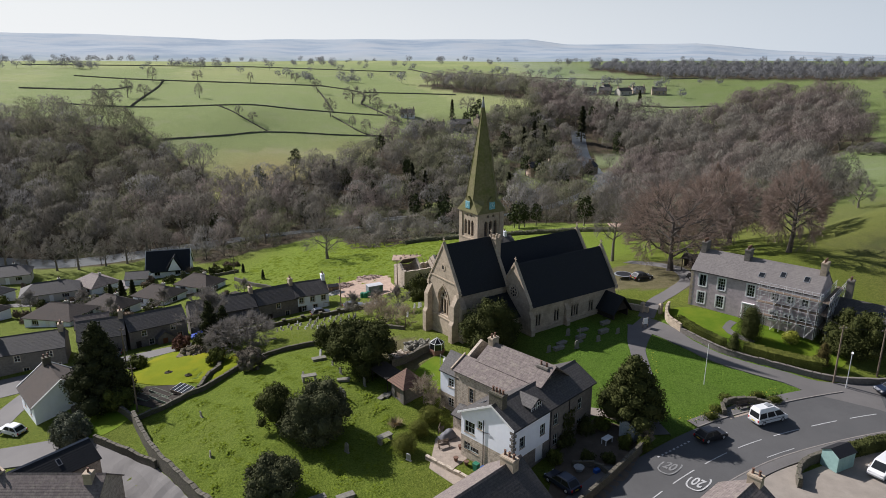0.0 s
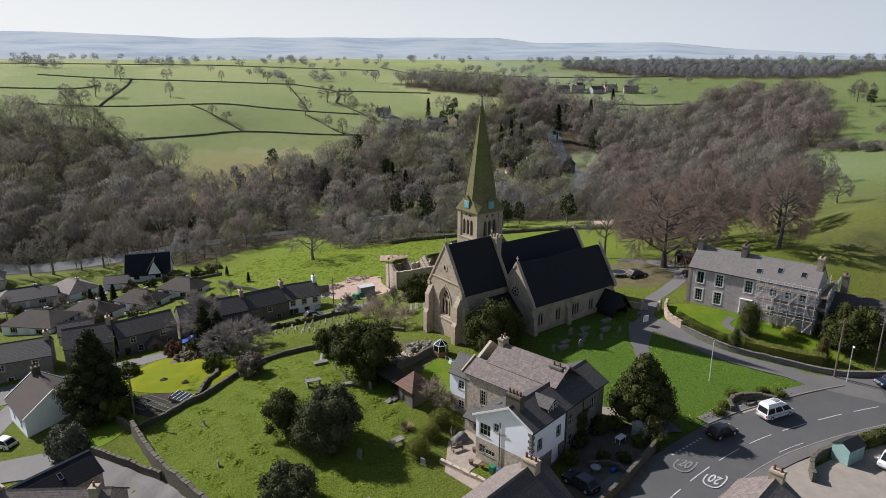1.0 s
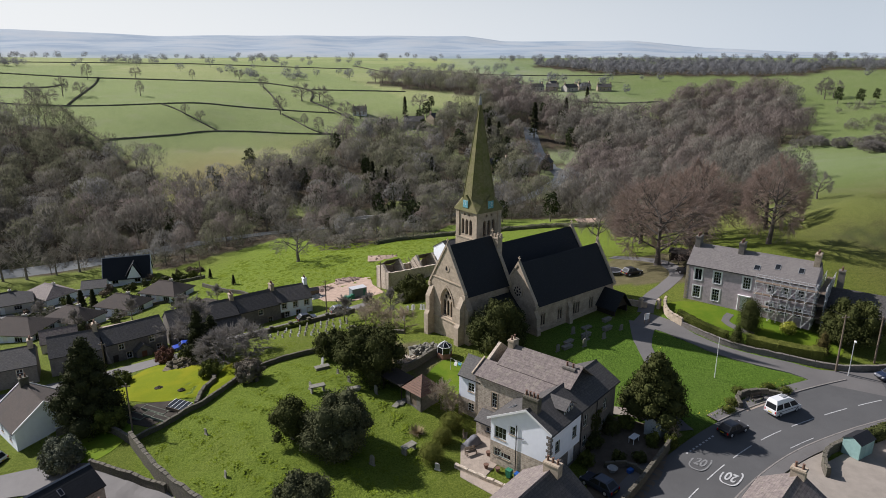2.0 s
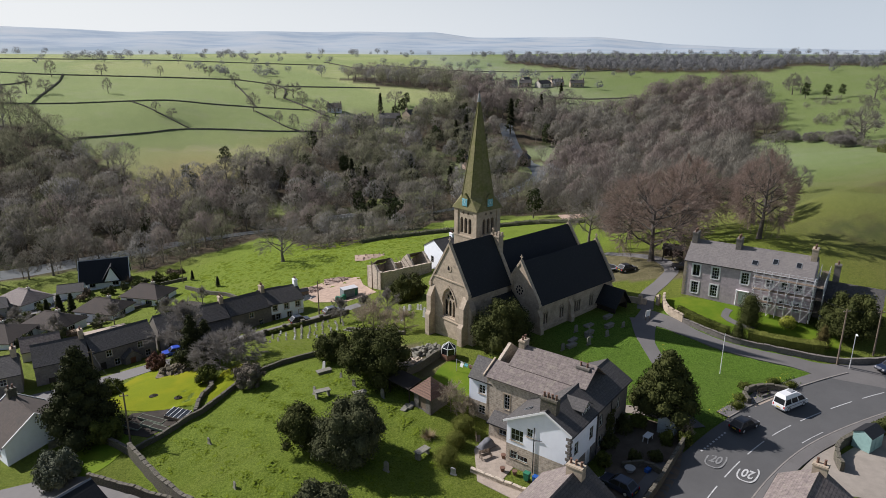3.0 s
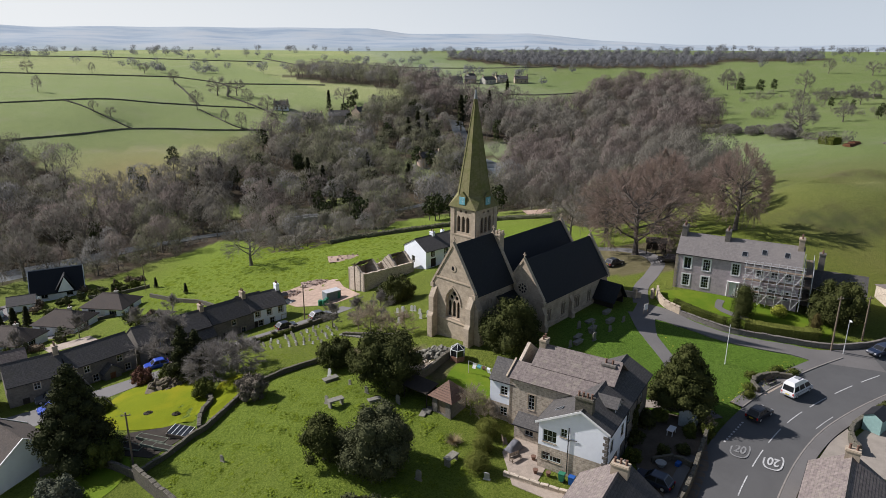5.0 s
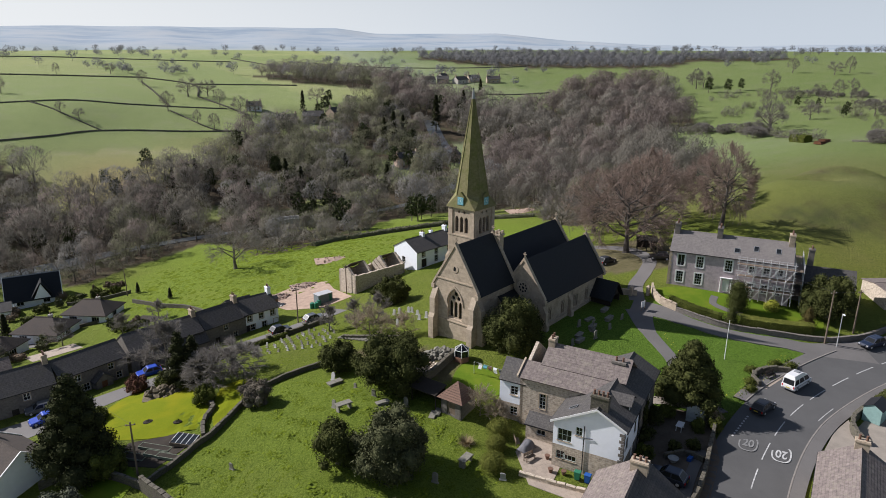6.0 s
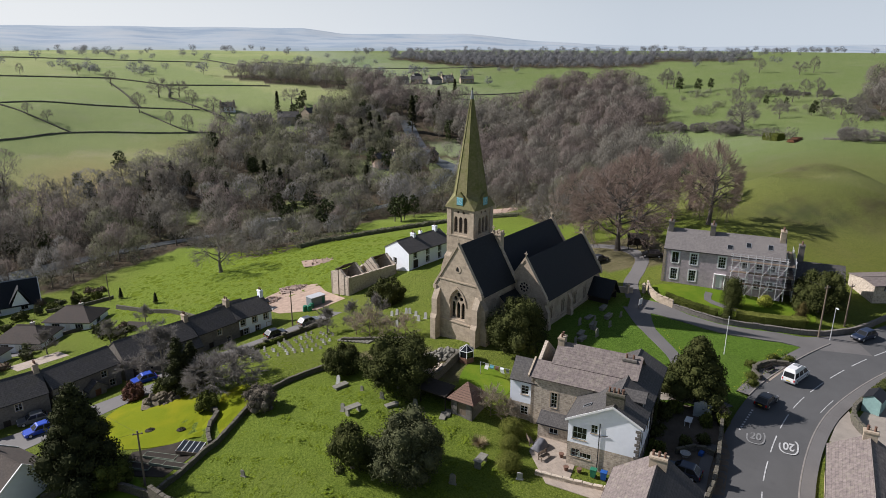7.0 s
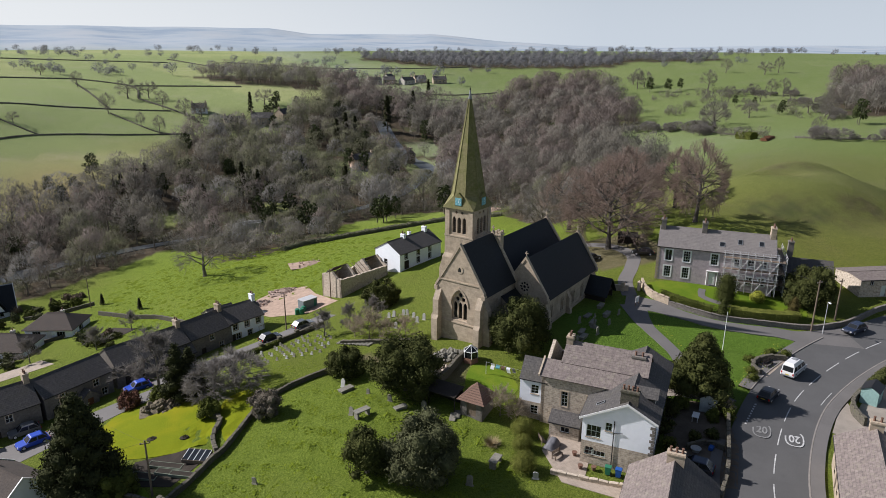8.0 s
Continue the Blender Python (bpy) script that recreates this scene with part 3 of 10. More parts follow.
WOODS = {
    "river_wood": [(-165, 196), (-120, 212), (-96, 220), (-78, 209), (-66, 218), (-54, 227), (-45, 239), (-36, 228), (-29, 202), (-20, 198), (-12, 203), (-4, 208), (2, 212), (15, 240), (29, 248), (46, 248), (62, 236), (62, 206), (80, 196), (112, 214),
                   (150, 262), (168, 288), (190, 328), (232, 356), (242, 384), (205, 392), (176, 440), (190, 466), (152, 488), (112, 520), (120, 560), (98, 590), (74, 560), (62, 484), (28, 446), (-15, 425), (-30, 395), (-42, 352), (-62, 322), (-88, 290), (-118, 262), (-160, 262)],
    "west_wood": [(-150, 214), (-104, 250), (-98, 280), (-112, 316), (-140, 338), (-172, 362), (-215, 372), (-260, 340), (-280, 260), (-220, 215)],
    "park_wood": [(92, 188), (72, 164), (58, 176), (60, 205), (116, 240), (146, 262), (160, 250), (128, 206)],
    "hill_wood": [(244, 386), (262, 420), (282, 462), (298, 512), (272, 534), (216, 514), (184, 470), (176, 440), (205, 392)],
    "east_wood": [(284, 266), (300, 238), (340, 262), (430, 330), (445, 385), (400, 366), (330, 312)],
    "far_wood": [(-24, 600), (10, 566), (60, 548), (92, 560), (98, 600), (50, 628), (0, 640)],
    "plateau_wood": [(228, 706), (300, 650), (372, 600), (412, 622), (440, 700), (390, 780), (290, 830), (190, 850), (170, 800)],
    "knoll_wood": [(404, 664), (440, 624), (498, 588), (540, 630), (470, 716)],
}


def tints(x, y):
    """The shade of each pasture: the valley side is paler and bluer than the village grass, distance haze put into its
    tint.
    """
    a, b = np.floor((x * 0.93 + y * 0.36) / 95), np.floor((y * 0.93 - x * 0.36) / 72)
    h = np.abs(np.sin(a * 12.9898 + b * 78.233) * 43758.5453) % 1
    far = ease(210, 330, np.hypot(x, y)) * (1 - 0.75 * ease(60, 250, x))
    # paler and much bluer far off: aerial haze painted into the grass
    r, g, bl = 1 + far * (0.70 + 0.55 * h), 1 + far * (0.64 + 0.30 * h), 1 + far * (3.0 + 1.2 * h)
    dry = ease(62, 84, x) * (1 - ease(150, 190, x)) * ease(88, 104, y) * (1 - ease(175, 215, y))
    # the sun-facing meadow: its extra brightness is painted into the tint
    sunlit_meadow = ease(-75, -45, x) * (1 - ease(40, 70, x)) * ease(138, 160, y) * (1 - ease(235, 265, y))
    r, g = r * (1 + 0.16 * sunlit_meadow), g * (1 + 0.26 * sunlit_meadow)
    hill = ease(60, 110, x) * ease(90, 130, y)   # the sheep pastures are slightly darker and bluer
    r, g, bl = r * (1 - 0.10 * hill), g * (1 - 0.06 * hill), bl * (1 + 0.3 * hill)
    green = ease(8, 20, x) * (1 - ease(48, 54, x)) * ease(68, 74, y) * (1 - ease(99, 106, y))   # the church green is lush and mown
    r, g, bl = r * (1 - 0.22 * green), g * (1 + 0.08 * green), bl * (1 - 0.1 * green)
    old = ease(-43, -38, x) * (1 - ease(-8, -2, x)) * ease(55, 60, y) * (1 - ease(96, 102, y))   # spring growth in the old churchyard
    r, g = r * (1 + 0.06 * old), g * (1 + 0.14 * old)
    rough = np.exp(-((x + 84) / 26) ** 2 - ((y - 312) / 34) ** 2) + 0.6 * np.exp(-((x + 40) / 30) ** 2 - ((y - 372) / 16) ** 2)
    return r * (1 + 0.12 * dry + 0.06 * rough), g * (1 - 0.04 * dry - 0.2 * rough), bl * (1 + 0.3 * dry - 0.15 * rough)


def spaced(lo, hi, a, b, step, grow):
    """Coordinates: even between a and b, wider and wider beyond."""
    mid = list(np.arange(a, b, step))
    left, right = [], []
    s, v = step, a
    while v > lo:
        s *= grow
        v -= s
        left.append(v)
    s, v = step, mid[-1]
    while v < hi:
        s *= grow
        v += s
        right.append(v)
    return np.array(left[::-1] + mid + right)


CLEARINGS = [(5, 436, 26), (1, 420, 12), (-4, 409, 8), (45, 349, 13), (41, 335, 11), (37, 323, 8), (88, 358, 12), (82, 348, 10), (79, 337, 9), (-12, 252, 13), (100, 388, 14), (-22, 308, 10), (-28, 452, 12), (60, 222, 12), (140, 596, 24),
             (18, 300, 9), (-45, 276, 8), (30, 380, 9), (64, 296, 8), (-2, 282, 8), (8, 392, 8)]


def build_ground():
    gx, gy = spaced(-4600, 4600, -92, 128, 1.4, 1.045), spaced(-900, 4700, 48, 175, 1.4, 1.04)
    X, Y = np.meshgrid(gx, gy)
    x, y = X.ravel(), Y.ravel()
    z = heights(x, y)
    rng = np.random.default_rng(4)
    close = 1 - ease(250, 600, np.hypot(x, y))
    z = z + 0.012 * close * rng.standard_normal(len(z))
    for line, half in CUT:   # the ground lies a little lower under roads and lanes
        box_x, box_y = [q[0] for q in line], [q[1] for q in line]
        k = np.where((x > min(box_x) - 6) & (x < max(box_x) + 6) & (y > min(box_y) - 6) & (y < max(box_y) + 6))[0]
        z[k] -= 0.14 * (line_offset(line, x[k], y[k]) < half)
    z = z - 0.6 * ease(0.0, 1.0, 1 - np.abs(river_offset(x, y)) / 9.0)
    nx, ny = len(gx), len(gy)
    idx = np.arange(nx * ny).reshape(ny, nx)
    quads = np.stack([idx[:-1, :-1], idx[:-1, 1:], idx[1:, 1:], idx[1:, :-1]], -1).reshape(-1, 4)
    me = bpy.data.meshes.new("ground")
    me.vertices.add(len(x))
    me.vertices.foreach_set("co", np.stack([x, y, z], 1).ravel())
    me.loops.add(quads.size)
    me.loops.foreach_set("vertex_index", quads.ravel())
    me.polygons.add(len(quads))
    me.polygons.foreach_set("loop_start", np.arange(0, quads.size, 4))
    me.polygons.foreach_set("use_smooth", np.ones(len(quads), bool))
    me.update(calc_edges=True)
    wood = np.zeros(len(x))
    for poly in WOODS.values():
        wood = np.maximum(wood, inside(poly, x, y))
    for a, b, c in CLEARINGS:
        wood = np.where(np.hypot(x - a, y - b) < c * 0.9, 0.25, wood)
    bare = np.zeros(len(x))
    for poly in ([(-16, 104), (-4, 98), (-1, 92), (-4, 88), (-9, 90), (-14, 98)], [(32, 116), (52, 112), (56, 132), (40, 136), (30, 128)]):
        bare = np.maximum(bare, 0.75 * inside(poly, x, y))
    u, v = (x - 110) * 0.655 - (y - 138) * 0.755, (x - 110) * 0.755 + (y - 138) * 0.655
    patchy = 0.65 + 0.35 * np.sin(u * 0.9 + 2 * np.sin(v * 0.5)) * np.cos(v * 1.1)
    # beech shadow and flank shade painted as dark bands, together with dead bracken
    bracken_shade = patchy * (np.exp(-((u + 1) / 12) ** 2 - ((v + 25) / 5) ** 2) + 0.8 * np.exp(-((u - 15) / 6) ** 2 - ((v + 17) / 4) ** 2) + 0.5 * np.exp(-((u + 2) / 9) ** 2 - ((v - 3) / 3) ** 2))
    wood = np.maximum(wood, np.clip(bracken_shade * 1.6, 0, 1) * 0.85)
    r = np.hypot(x, y)
    # how much painted haze covers the land, by distance alone
    far_haze = ease(1700, 2600, r)
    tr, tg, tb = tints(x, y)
    for name, val in (("wood", wood), ("bare", bare), ("far_haze", far_haze)):
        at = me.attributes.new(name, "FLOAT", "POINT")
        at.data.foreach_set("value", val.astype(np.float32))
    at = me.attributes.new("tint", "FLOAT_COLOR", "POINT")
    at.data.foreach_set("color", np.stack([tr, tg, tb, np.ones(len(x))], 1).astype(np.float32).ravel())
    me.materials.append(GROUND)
    return tagged(new("ground", me), "rolling green pasture, woodland floor and hazy distant hills", "ground", kind="structure")


RIVER = [(-230, 196), (-170, 204), (-138, 212), (-108, 226), (-70, 242), (-30, 252), (10, 262), (45, 285), (72, 318), (86, 350), (84, 400), (90, 450)]


def line_offset(line, x, y):
    """Distance from a line."""
    best = np.full(len(x), 1e9)
    for (ax, ay), (bx, by) in zip(line, line[1:]):
        dx, dy = bx - ax, by - ay
        s = np.clip(((x - ax) * dx + (y - ay) * dy) / (dx * dx + dy * dy), 0, 1)
        best = np.minimum(best, np.hypot(x - ax - s * dx, y - ay - s * dy))
    return best


def river_offset(x, y):
    return line_offset(RIVER, x, y)


def dense(line, step=1.0, closed=False):
    """Points along a smoothed line at even steps."""
    p = [Vector((*q, 0)) for q in line]
    out = []
    n = len(p)
    for i in range(n - 1):
        a, b, c, d = p[max(i - 1, 0)], p[i], p[i + 1], p[min(i + 2, n - 1)]
        k = max(1, int((c - b).length / step))
        for j in range(k):
            s = j / k
            out.append(0.5 * ((2 * b) + (c - a) * s + (2 * a - 5 * b + 4 * c - d) * s * s + (3 * b - a - 3 * c + d) * s ** 3))
    out.append(p[-1])
    return out


def draped_strip(name, line, width, material, lift, label, category, kind="structure", lanes=6, widths=None, thick=0.0):
    pts = dense(line)
    xs, ys = [], []
    for i, q in enumerate(pts):
        d = (pts[min(i + 1, len(pts) - 1)] - pts[max(i - 1, 0)]).normalized()
        w = width if widths is None else float(np.interp(i / (len(pts) - 1), np.linspace(0, 1, len(widths)), widths))
        for k in range(lanes + 1):
            o = (k / lanes - 0.5) * w
            xs.append(q.x - d.y * o)
            ys.append(q.y + d.x * o)
    z = heights(xs, ys) + lift
    n = lanes + 1
    verts = [(a, b, c) for a, b, c in zip(xs, ys, z)]
    faces = [(i * n + k + 1, i * n + k, (i + 1) * n + k, (i + 1) * n + k + 1) for i in range(len(pts) - 1) for k in range(lanes)]
    edge = [i * n for i in range(len(pts))], [i * n + lanes for i in range(len(pts))]
    for row, flip in ((edge[0], False), (edge[1], True)):
        base = len(verts)
        verts += [(verts[v][0], verts[v][1], verts[v][2] - 0.3) for v in row]
        for i in range(len(row) - 1):
            f = (row[i], base + i, base + i + 1, row[i + 1])
            faces.append(f[::-1] if flip else f)
    ob = raw(name, verts, faces, material)
    return tagged(ob, label, category, kind=kind)


def draped_patch(name, outline, material, lift, label, category, kind="structure", step=1.0):
    """A patch of lawn, gravel or paving that follows the ground."""
    if material is MOSSLAWN or material is LAWN:   # lawns have rounded outlines
        loop = [outline[-1]] + list(outline) + [outline[0], outline[1]]
        pts = [Vector((*q, 0)) for q in loop]
        outline = []
        for a, b, c, d in zip(pts, pts[1:], pts[2:], pts[3:]):
            for k in range(4):
                u = k / 4
                q = 0.5 * ((2 * b) + (c - a) * u + (2 * a - 5 * b + 4 * c - d) * u * u + (3 * b - a - 3 * c + d) * u ** 3)
                outline.append((q.x, q.y))
    px, py = zip(*outline)
    bm = bmesh.new()
    vs = [bm.verts.new((a, b, 0)) for a, b in outline]
    bm.faces.new(vs)
    for lo, hi, axis in ((min(px), max(px), 0), (min(py), max(py), 1)):
        v = lo + step
        while v < hi:
            no = (1, 0, 0) if axis == 0 else (0, 1, 0)
            co = (v, 0, 0) if axis == 0 else (0, v, 0)
            bmesh.ops.bisect_plane(bm, geom=bm.verts[:] + bm.edges[:] + bm.faces[:], plane_co=co, plane_no=no)
            v += step
    bm.verts.ensure_lookup_table()
    z = heights([v.co.x for v in bm.verts], [v.co.y for v in bm.verts])
    for v, h in zip(bm.verts, z):
        v.co.z = h + lift
    rim = [e for e in bm.edges if e.is_boundary]
    ext = bmesh.ops.extrude_edge_only(bm, edges=rim)
    for g in ext["geom"]:
        if isinstance(g, bmesh.types.BMVert):
            g.co.z -= 0.3
    return tagged(part(name, bm, material), label, category, kind=kind)


def rough_wall(name, line, height, thick, material, label, category="wall", coping=True, tops=None, seed=1, kind="structure"):
    """A free-standing stone wall that follows the ground, uneven along its top, with coping stones of their own."""
    rng = random.Random(seed)
    pts = dense(line, 0.9)
    bm = bmesh.new()
    rings = []
    hs = []
    zz = heights([p.x for p in pts], [p.y for p in pts])
    for i, q in enumerate(pts):
        d = (pts[min(i + 1, len(pts) - 1)] - pts[max(i - 1, 0)]).normalized()
        s = Vector((-d.y, d.x, 0))
        h = height + rng.uniform(-0.05, 0.05)
        z = zz[i]
        hs.append((q, d, z + h))
        t0, t1 = thick / 2 * 1.15, thick / 2 * 0.85
        rings.append([q + s * t0 + Vector((0, 0, z - 0.6)), q + s * t1 + Vector((0, 0, z + h)), q - s * t1 + Vector((0, 0, z + h)), q - s * t0 + Vector((0, 0, z - 0.6))])
    ring_solid(bm, rings)
    wall = tagged(part(name, bm, material), label, category, kind=kind)
    if coping:
        bm = bmesh.new()
        box(bm, -0.5, 0.5, -thick / 2 - 0.02, thick / 2 + 0.02, -0.02, 0.13, bevel=0.04)
        first = None
        n = 0
        for (q, d, z), (q2, d2, z2) in zip(hs, hs[1:]):
            if n >= 120:
                break
            a = math.atan2(d.y, d.x)
            tilt = math.atan2(z2 - z, (q2 - q).length)
            m = Matrix.Translation(((q.x + q2.x) / 2, (q.y + q2.y) / 2, (z + z2) / 2)) @ Euler((rng.uniform(-0.06, 0.06), -tilt, a)).to_matrix().to_4x4() @ Matrix.Diagonal(((q2 - q).length * rng.uniform(0.9, 0.99), rng.uniform(0.9, 1.1), rng.uniform(0.8, 1.25), 1))
            if first is None:
                first = part("coping_stone", bm, material, wall, pose_m=m)
            else:
                again(first, "coping_stone", wall, m)
            n += 1
        if first is None:
            bm.free()
    return wall


ROAD = [(2, 37.5), (11, 47.6), (16.6, 56), (24.6, 63.2), (33.6, 69.2), (42.3, 73.0), (52.3, 75.9), (62, 77.5), (76, 78.6), (100, 78), (130, 72)]
CHURCH_LANE = [(58, 79), (51, 81.7), (48, 84.2), (44.2, 86.6), (40.3, 89.7), (37.3, 93.7), (34.6, 98.1), (31.5, 101)]
WEST_LANE = [(-10, 42), (-24, 55), (-33, 64.5), (-40.5, 72), (-50, 77.5), (-62, 78.5), (-85, 76)]
CUT = [(ROAD, 6.2), (CHURCH_LANE, 1.6), (WEST_LANE, 2.4)]
build_ground()
# the river in the valley bottom
draped_strip("river", RIVER, 9.0, plain("river_water", (0.09, 0.10, 0.10), 0.38, 0.2, 0.3, 0.03, spec=1.0, fine=1.5), -0.25, "shallow brown river with pale glints in the valley bottom", "river", lanes=2, widths=[12, 12, 12, 10, 5, 3, 3, 5, 8, 9, 9, 9])
# the main road, its pavement and kerbs
draped_strip("road", ROAD, 8.6, ASPHALT, 0.05, "grey asphalt village road with worn white markings", "road")


def offset_line(line, o):
    pts = dense(line, 2.0)
    out = []
    for i, q in enumerate(pts):
        d = (pts[min(i + 1, len(pts) - 1)] - pts[max(i - 1, 0)]).normalized()
        out.append((q.x - d.y * o, q.y + d.x * o))
    return out


north_kerb, south_kerb = offset_line(ROAD, 4.35), offset_line(ROAD, -4.35)


def kerb(name, line, label):
    k = draped_strip(name, line, 0.16, KERBSTONE, 0.15, label, "kerb", lanes=1)
    return k


nk = [q for q in north_kerb if 31 < q[0] < 56]
draped_strip("pavement", offset_line(nk, 0.85), 1.5, LANE, 0.13, "grey tarmac pavement beside the green", "pavement", lanes=2)
kerb("kerb", nk, "grey stone kerb along the green")
sk = [q for q in south_kerb if 6 < q[0] < 128]
draped_strip("pavement", offset_line(sk, -0.8), 1.4, LANE, 0.13, "grey tarmac pavement on the far side of the road", "pavement", lanes=2)
kerb("kerb", sk, "grey stone kerb beside the road")
nk2 = [q for q in north_kerb if 6 < q[0] < 21]
draped_strip("pavement", offset_line(nk2, 0.7), 1.2, LANE, 0.13, "grey tarmac pavement below the houses", "pavement", lanes=2)
# the lanes past the church green
draped_strip("road", CHURCH_LANE, 4.2, LANE, 0.06, "grey tarmac lane to the church gate", "lane", widths=[6.5, 4.4, 3.0, 2.7, 2.6, 2.7, 4.1, 5.4])
draped_strip("path", [(32, 99.5), (29.5, 93), (28.2, 84), (25.5, 77.5), (25.5, 71.5)], 2.6, LANE, 0.055, "worn tarmac path across the church green", "path", widths=[4.5, 2.3, 2.1, 2.4, 4.5])
draped_strip("path", [(33.5, 102.5), (36.5, 108), (41.5, 113), (46, 119), (46, 128), (40, 138)], 2.6, LANE, 0.05, "stony grey-brown track past the beech trees", "track")
# the lane below the churchyard to the west, and the cottage drive
draped_strip("road", WEST_LANE, 5.4, LANE, 0.05, "pale grey tarmac lane below the churchyard wall", "road")
draped_strip("path", [(-35, 117.5), (-45, 114), (-56, 108.5), (-68, 103), (-80, 98)], 6.5, LANE, 0.05, "grey tarmac drive in front of the cottages", "drive", widths=[3.5, 5.5, 6.5, 8, 8])
draped_strip("path", [(-66, 103), (-67, 92), (-66, 79)], 4.5, LANE, 0.055, "grey tarmac lane beside the white house", "lane")
draped_strip("path", [(-13, 133), (-22, 128.5), (-33, 123.5), (-45, 119.5)], 4.5, LANE, 0.05, "gravel drive between cottages and burial ground", "drive")
draped_patch("building_site_yard", [(-9.6, 140.6), (-10.6, 144), (-12.4, 150), (-13, 157), (-18, 161), (-24, 157), (-27, 151), (-23, 143), (-16, 138.6)], PINKEARTH, 0.06, "bare pinkish earth of a building yard", "yard")
draped_patch("lawn", [(-51, 97.5), (-49, 108.5), (-40, 109.5), (-36.5, 103), (-36, 95.5), (-37.5, 91.5), (-45, 92.5)], MOSSLAWN, 0.05, "bright yellow-green mossy garden lawn", "lawn")
draped_patch("lawn", [(-35.2, 97), (-34.2, 101.5), (-30.5, 102), (-29.5, 98.5), (-32.5, 93.5), (-35, 91)], MOSSLAWN, 0.05, "small yellow-green lawn inside a curved wall", "lawn")
draped_patch("lawn", [(-52.5, 82.6), (-50.5, 88.5), (-45, 87), (-43.8, 82.8), (-47, 79.5)], LAWN, 0.05, "rough green garden lawn", "lawn")
draped_patch("lawn", [(37.5, 103.8), (43.5, 104.2), (57.5, 91.5), (57, 86.5), (50.5, 86.8), (46.5, 90.5), (41.5, 95.8)], LAWN, 0.06, "front lawn of the big grey house", "lawn")
draped_strip("path", [(46.7, 99.6), (44.8, 97.6), (45.6, 95.2), (47.2, 93.2)], 1.2, LANE, 0.1, "curved grey garden path to the front door", "path", lanes=2)
draped_patch("vegetable_bed", [(-47, 88), (-45.5, 92), (-39, 91.2), (-37, 88.3), (-41.5, 85)], SOIL, 0.05, "dark dug soil of a kitchen garden", "soil")
draped_patch("patio", [(-0.9, 72), (1.8, 74.6), (5.5, 71), (1.2, 66.2), (4.6, 62.6), (3.2, 61.2), (-1.6, 66.4)], PAVING, 0.06, "pinkish stone-flagged patio beside the house", "patio")
draped_patch("yard", [(11, 60.5), (13.6, 68.4), (17.6, 73.6), (19.4, 75.2), (22.6, 73.2), (25.2, 71.4), (20.4, 63.6), (15, 58.2)], YARDEARTH, 0.05, "dark earthy front yard in shade", "yard")
draped_patch("yard", [(36.5, 62.5), (50.5, 69), (62, 69.5), (62, 50), (40, 50)], GRAVEL, 0.06, "pale gravelled parking yard", "yard")
draped_patch("yard", [(33.4, 62.0), (37.4, 64.6), (41.2, 66.2), (39.4, 63.4), (38.9, 56.8), (36.0, 58.0)], GRAVEL, 0.05, "pale gravelled strip beside the roadside house", "yard")
draped_strip("path", [(18.6, 76.6), (21.2, 75.9), (24.6, 73.6)], 1.7, GRAVEL, 0.07, "sandy path past the house end", "path", lanes=2)
draped_strip("path", [(-140, 160), (-118, 165.5), (-104, 170), (-96, 178), (-95, 190), (-99, 196)], 4.2, LANE, 0.06, "grey estate road between the bungalows", "road", lanes=2)
draped_strip("path", [(-104, 170), (-92, 164), (-82, 160), (-72, 157)], 3.4, LANE, 0.06, "grey drive behind the cottage row", "drive", lanes=2)
draped_patch("patio", [(-74, 148), (-66, 152), (-63, 147), (-71, 143)], PAVING, 0.05, "flagged back yard behind the cottages", "patio")
draped_patch("vegetable_bed", [(-60, 158), (-54, 163), (-49, 158), (-55, 153)], SOIL, 0.05, "brown garden bed behind the cottage row", "soil")
draped_patch("vegetable_bed", [(-100, 158), (-95, 161), (-92, 157), (-97, 154)], SOIL, 0.05, "brown planted bed beside a bungalow", "soil")
# walls
rough_wall("lane_wall", [(-34.8, 70.2), (-40.6, 74.4), (-46.6, 78.4)], 1.0, 0.4, DRYSTONE, "dark stone wall along the lane's edge", seed=21)
rough_wall("garden_wall", [(-60, 186), (-70, 187), (-76, 190)], 0.9, 0.4, DRYSTONE, "low stone wall between garden and meadow", coping=False, seed=22)
rough_wall("garden_wall", [(-74, 172), (-70, 166), (-62, 166)], 0.8, 0.3, DRYSTONE, "low garden wall between the bungalows", coping=False, seed=23)
rough_wall("garden_wall", [(-104, 164), (-98, 168), (-94, 173)], 0.8, 0.3, DRYSTONE, "low garden wall beside the estate road", coping=False, seed=24)
rough_wall("churchyard_wall", [(-22, 57.5), (-30.5, 66.3), (-36.5, 73), (-42.6, 81.6)], 1.7, 0.5, DRYSTONE, "tall mossy stone wall above the lane", seed=2)
rough_wall("churchyard_wall", [(-42.6, 81.6), (-36.6, 87.4), (-33.2, 91.6), (-30.4, 95.4), (-27.6, 98), (-23.5, 99.6), (-19.5, 100.4)], 0.6, 0.4, DRYSTONE, "old mossy stone wall between churchyard and gardens", seed=3)
rough_wall("garden_wall", [(-42.6, 81.6), (-47, 85.8), (-51.5, 88.4), (-55, 88)], 0.9, 0.4, DRYSTONE, "low stone wall behind a small lawn", seed=5)
rough_wall("garden_wall", [(-36.2, 88.8), (-36.4, 92.5), (-35.2, 95.8), (-37, 98.5)], 0.55, 0.5, DRYSTONE, "curved low rockery wall of pale stones", seed=6)
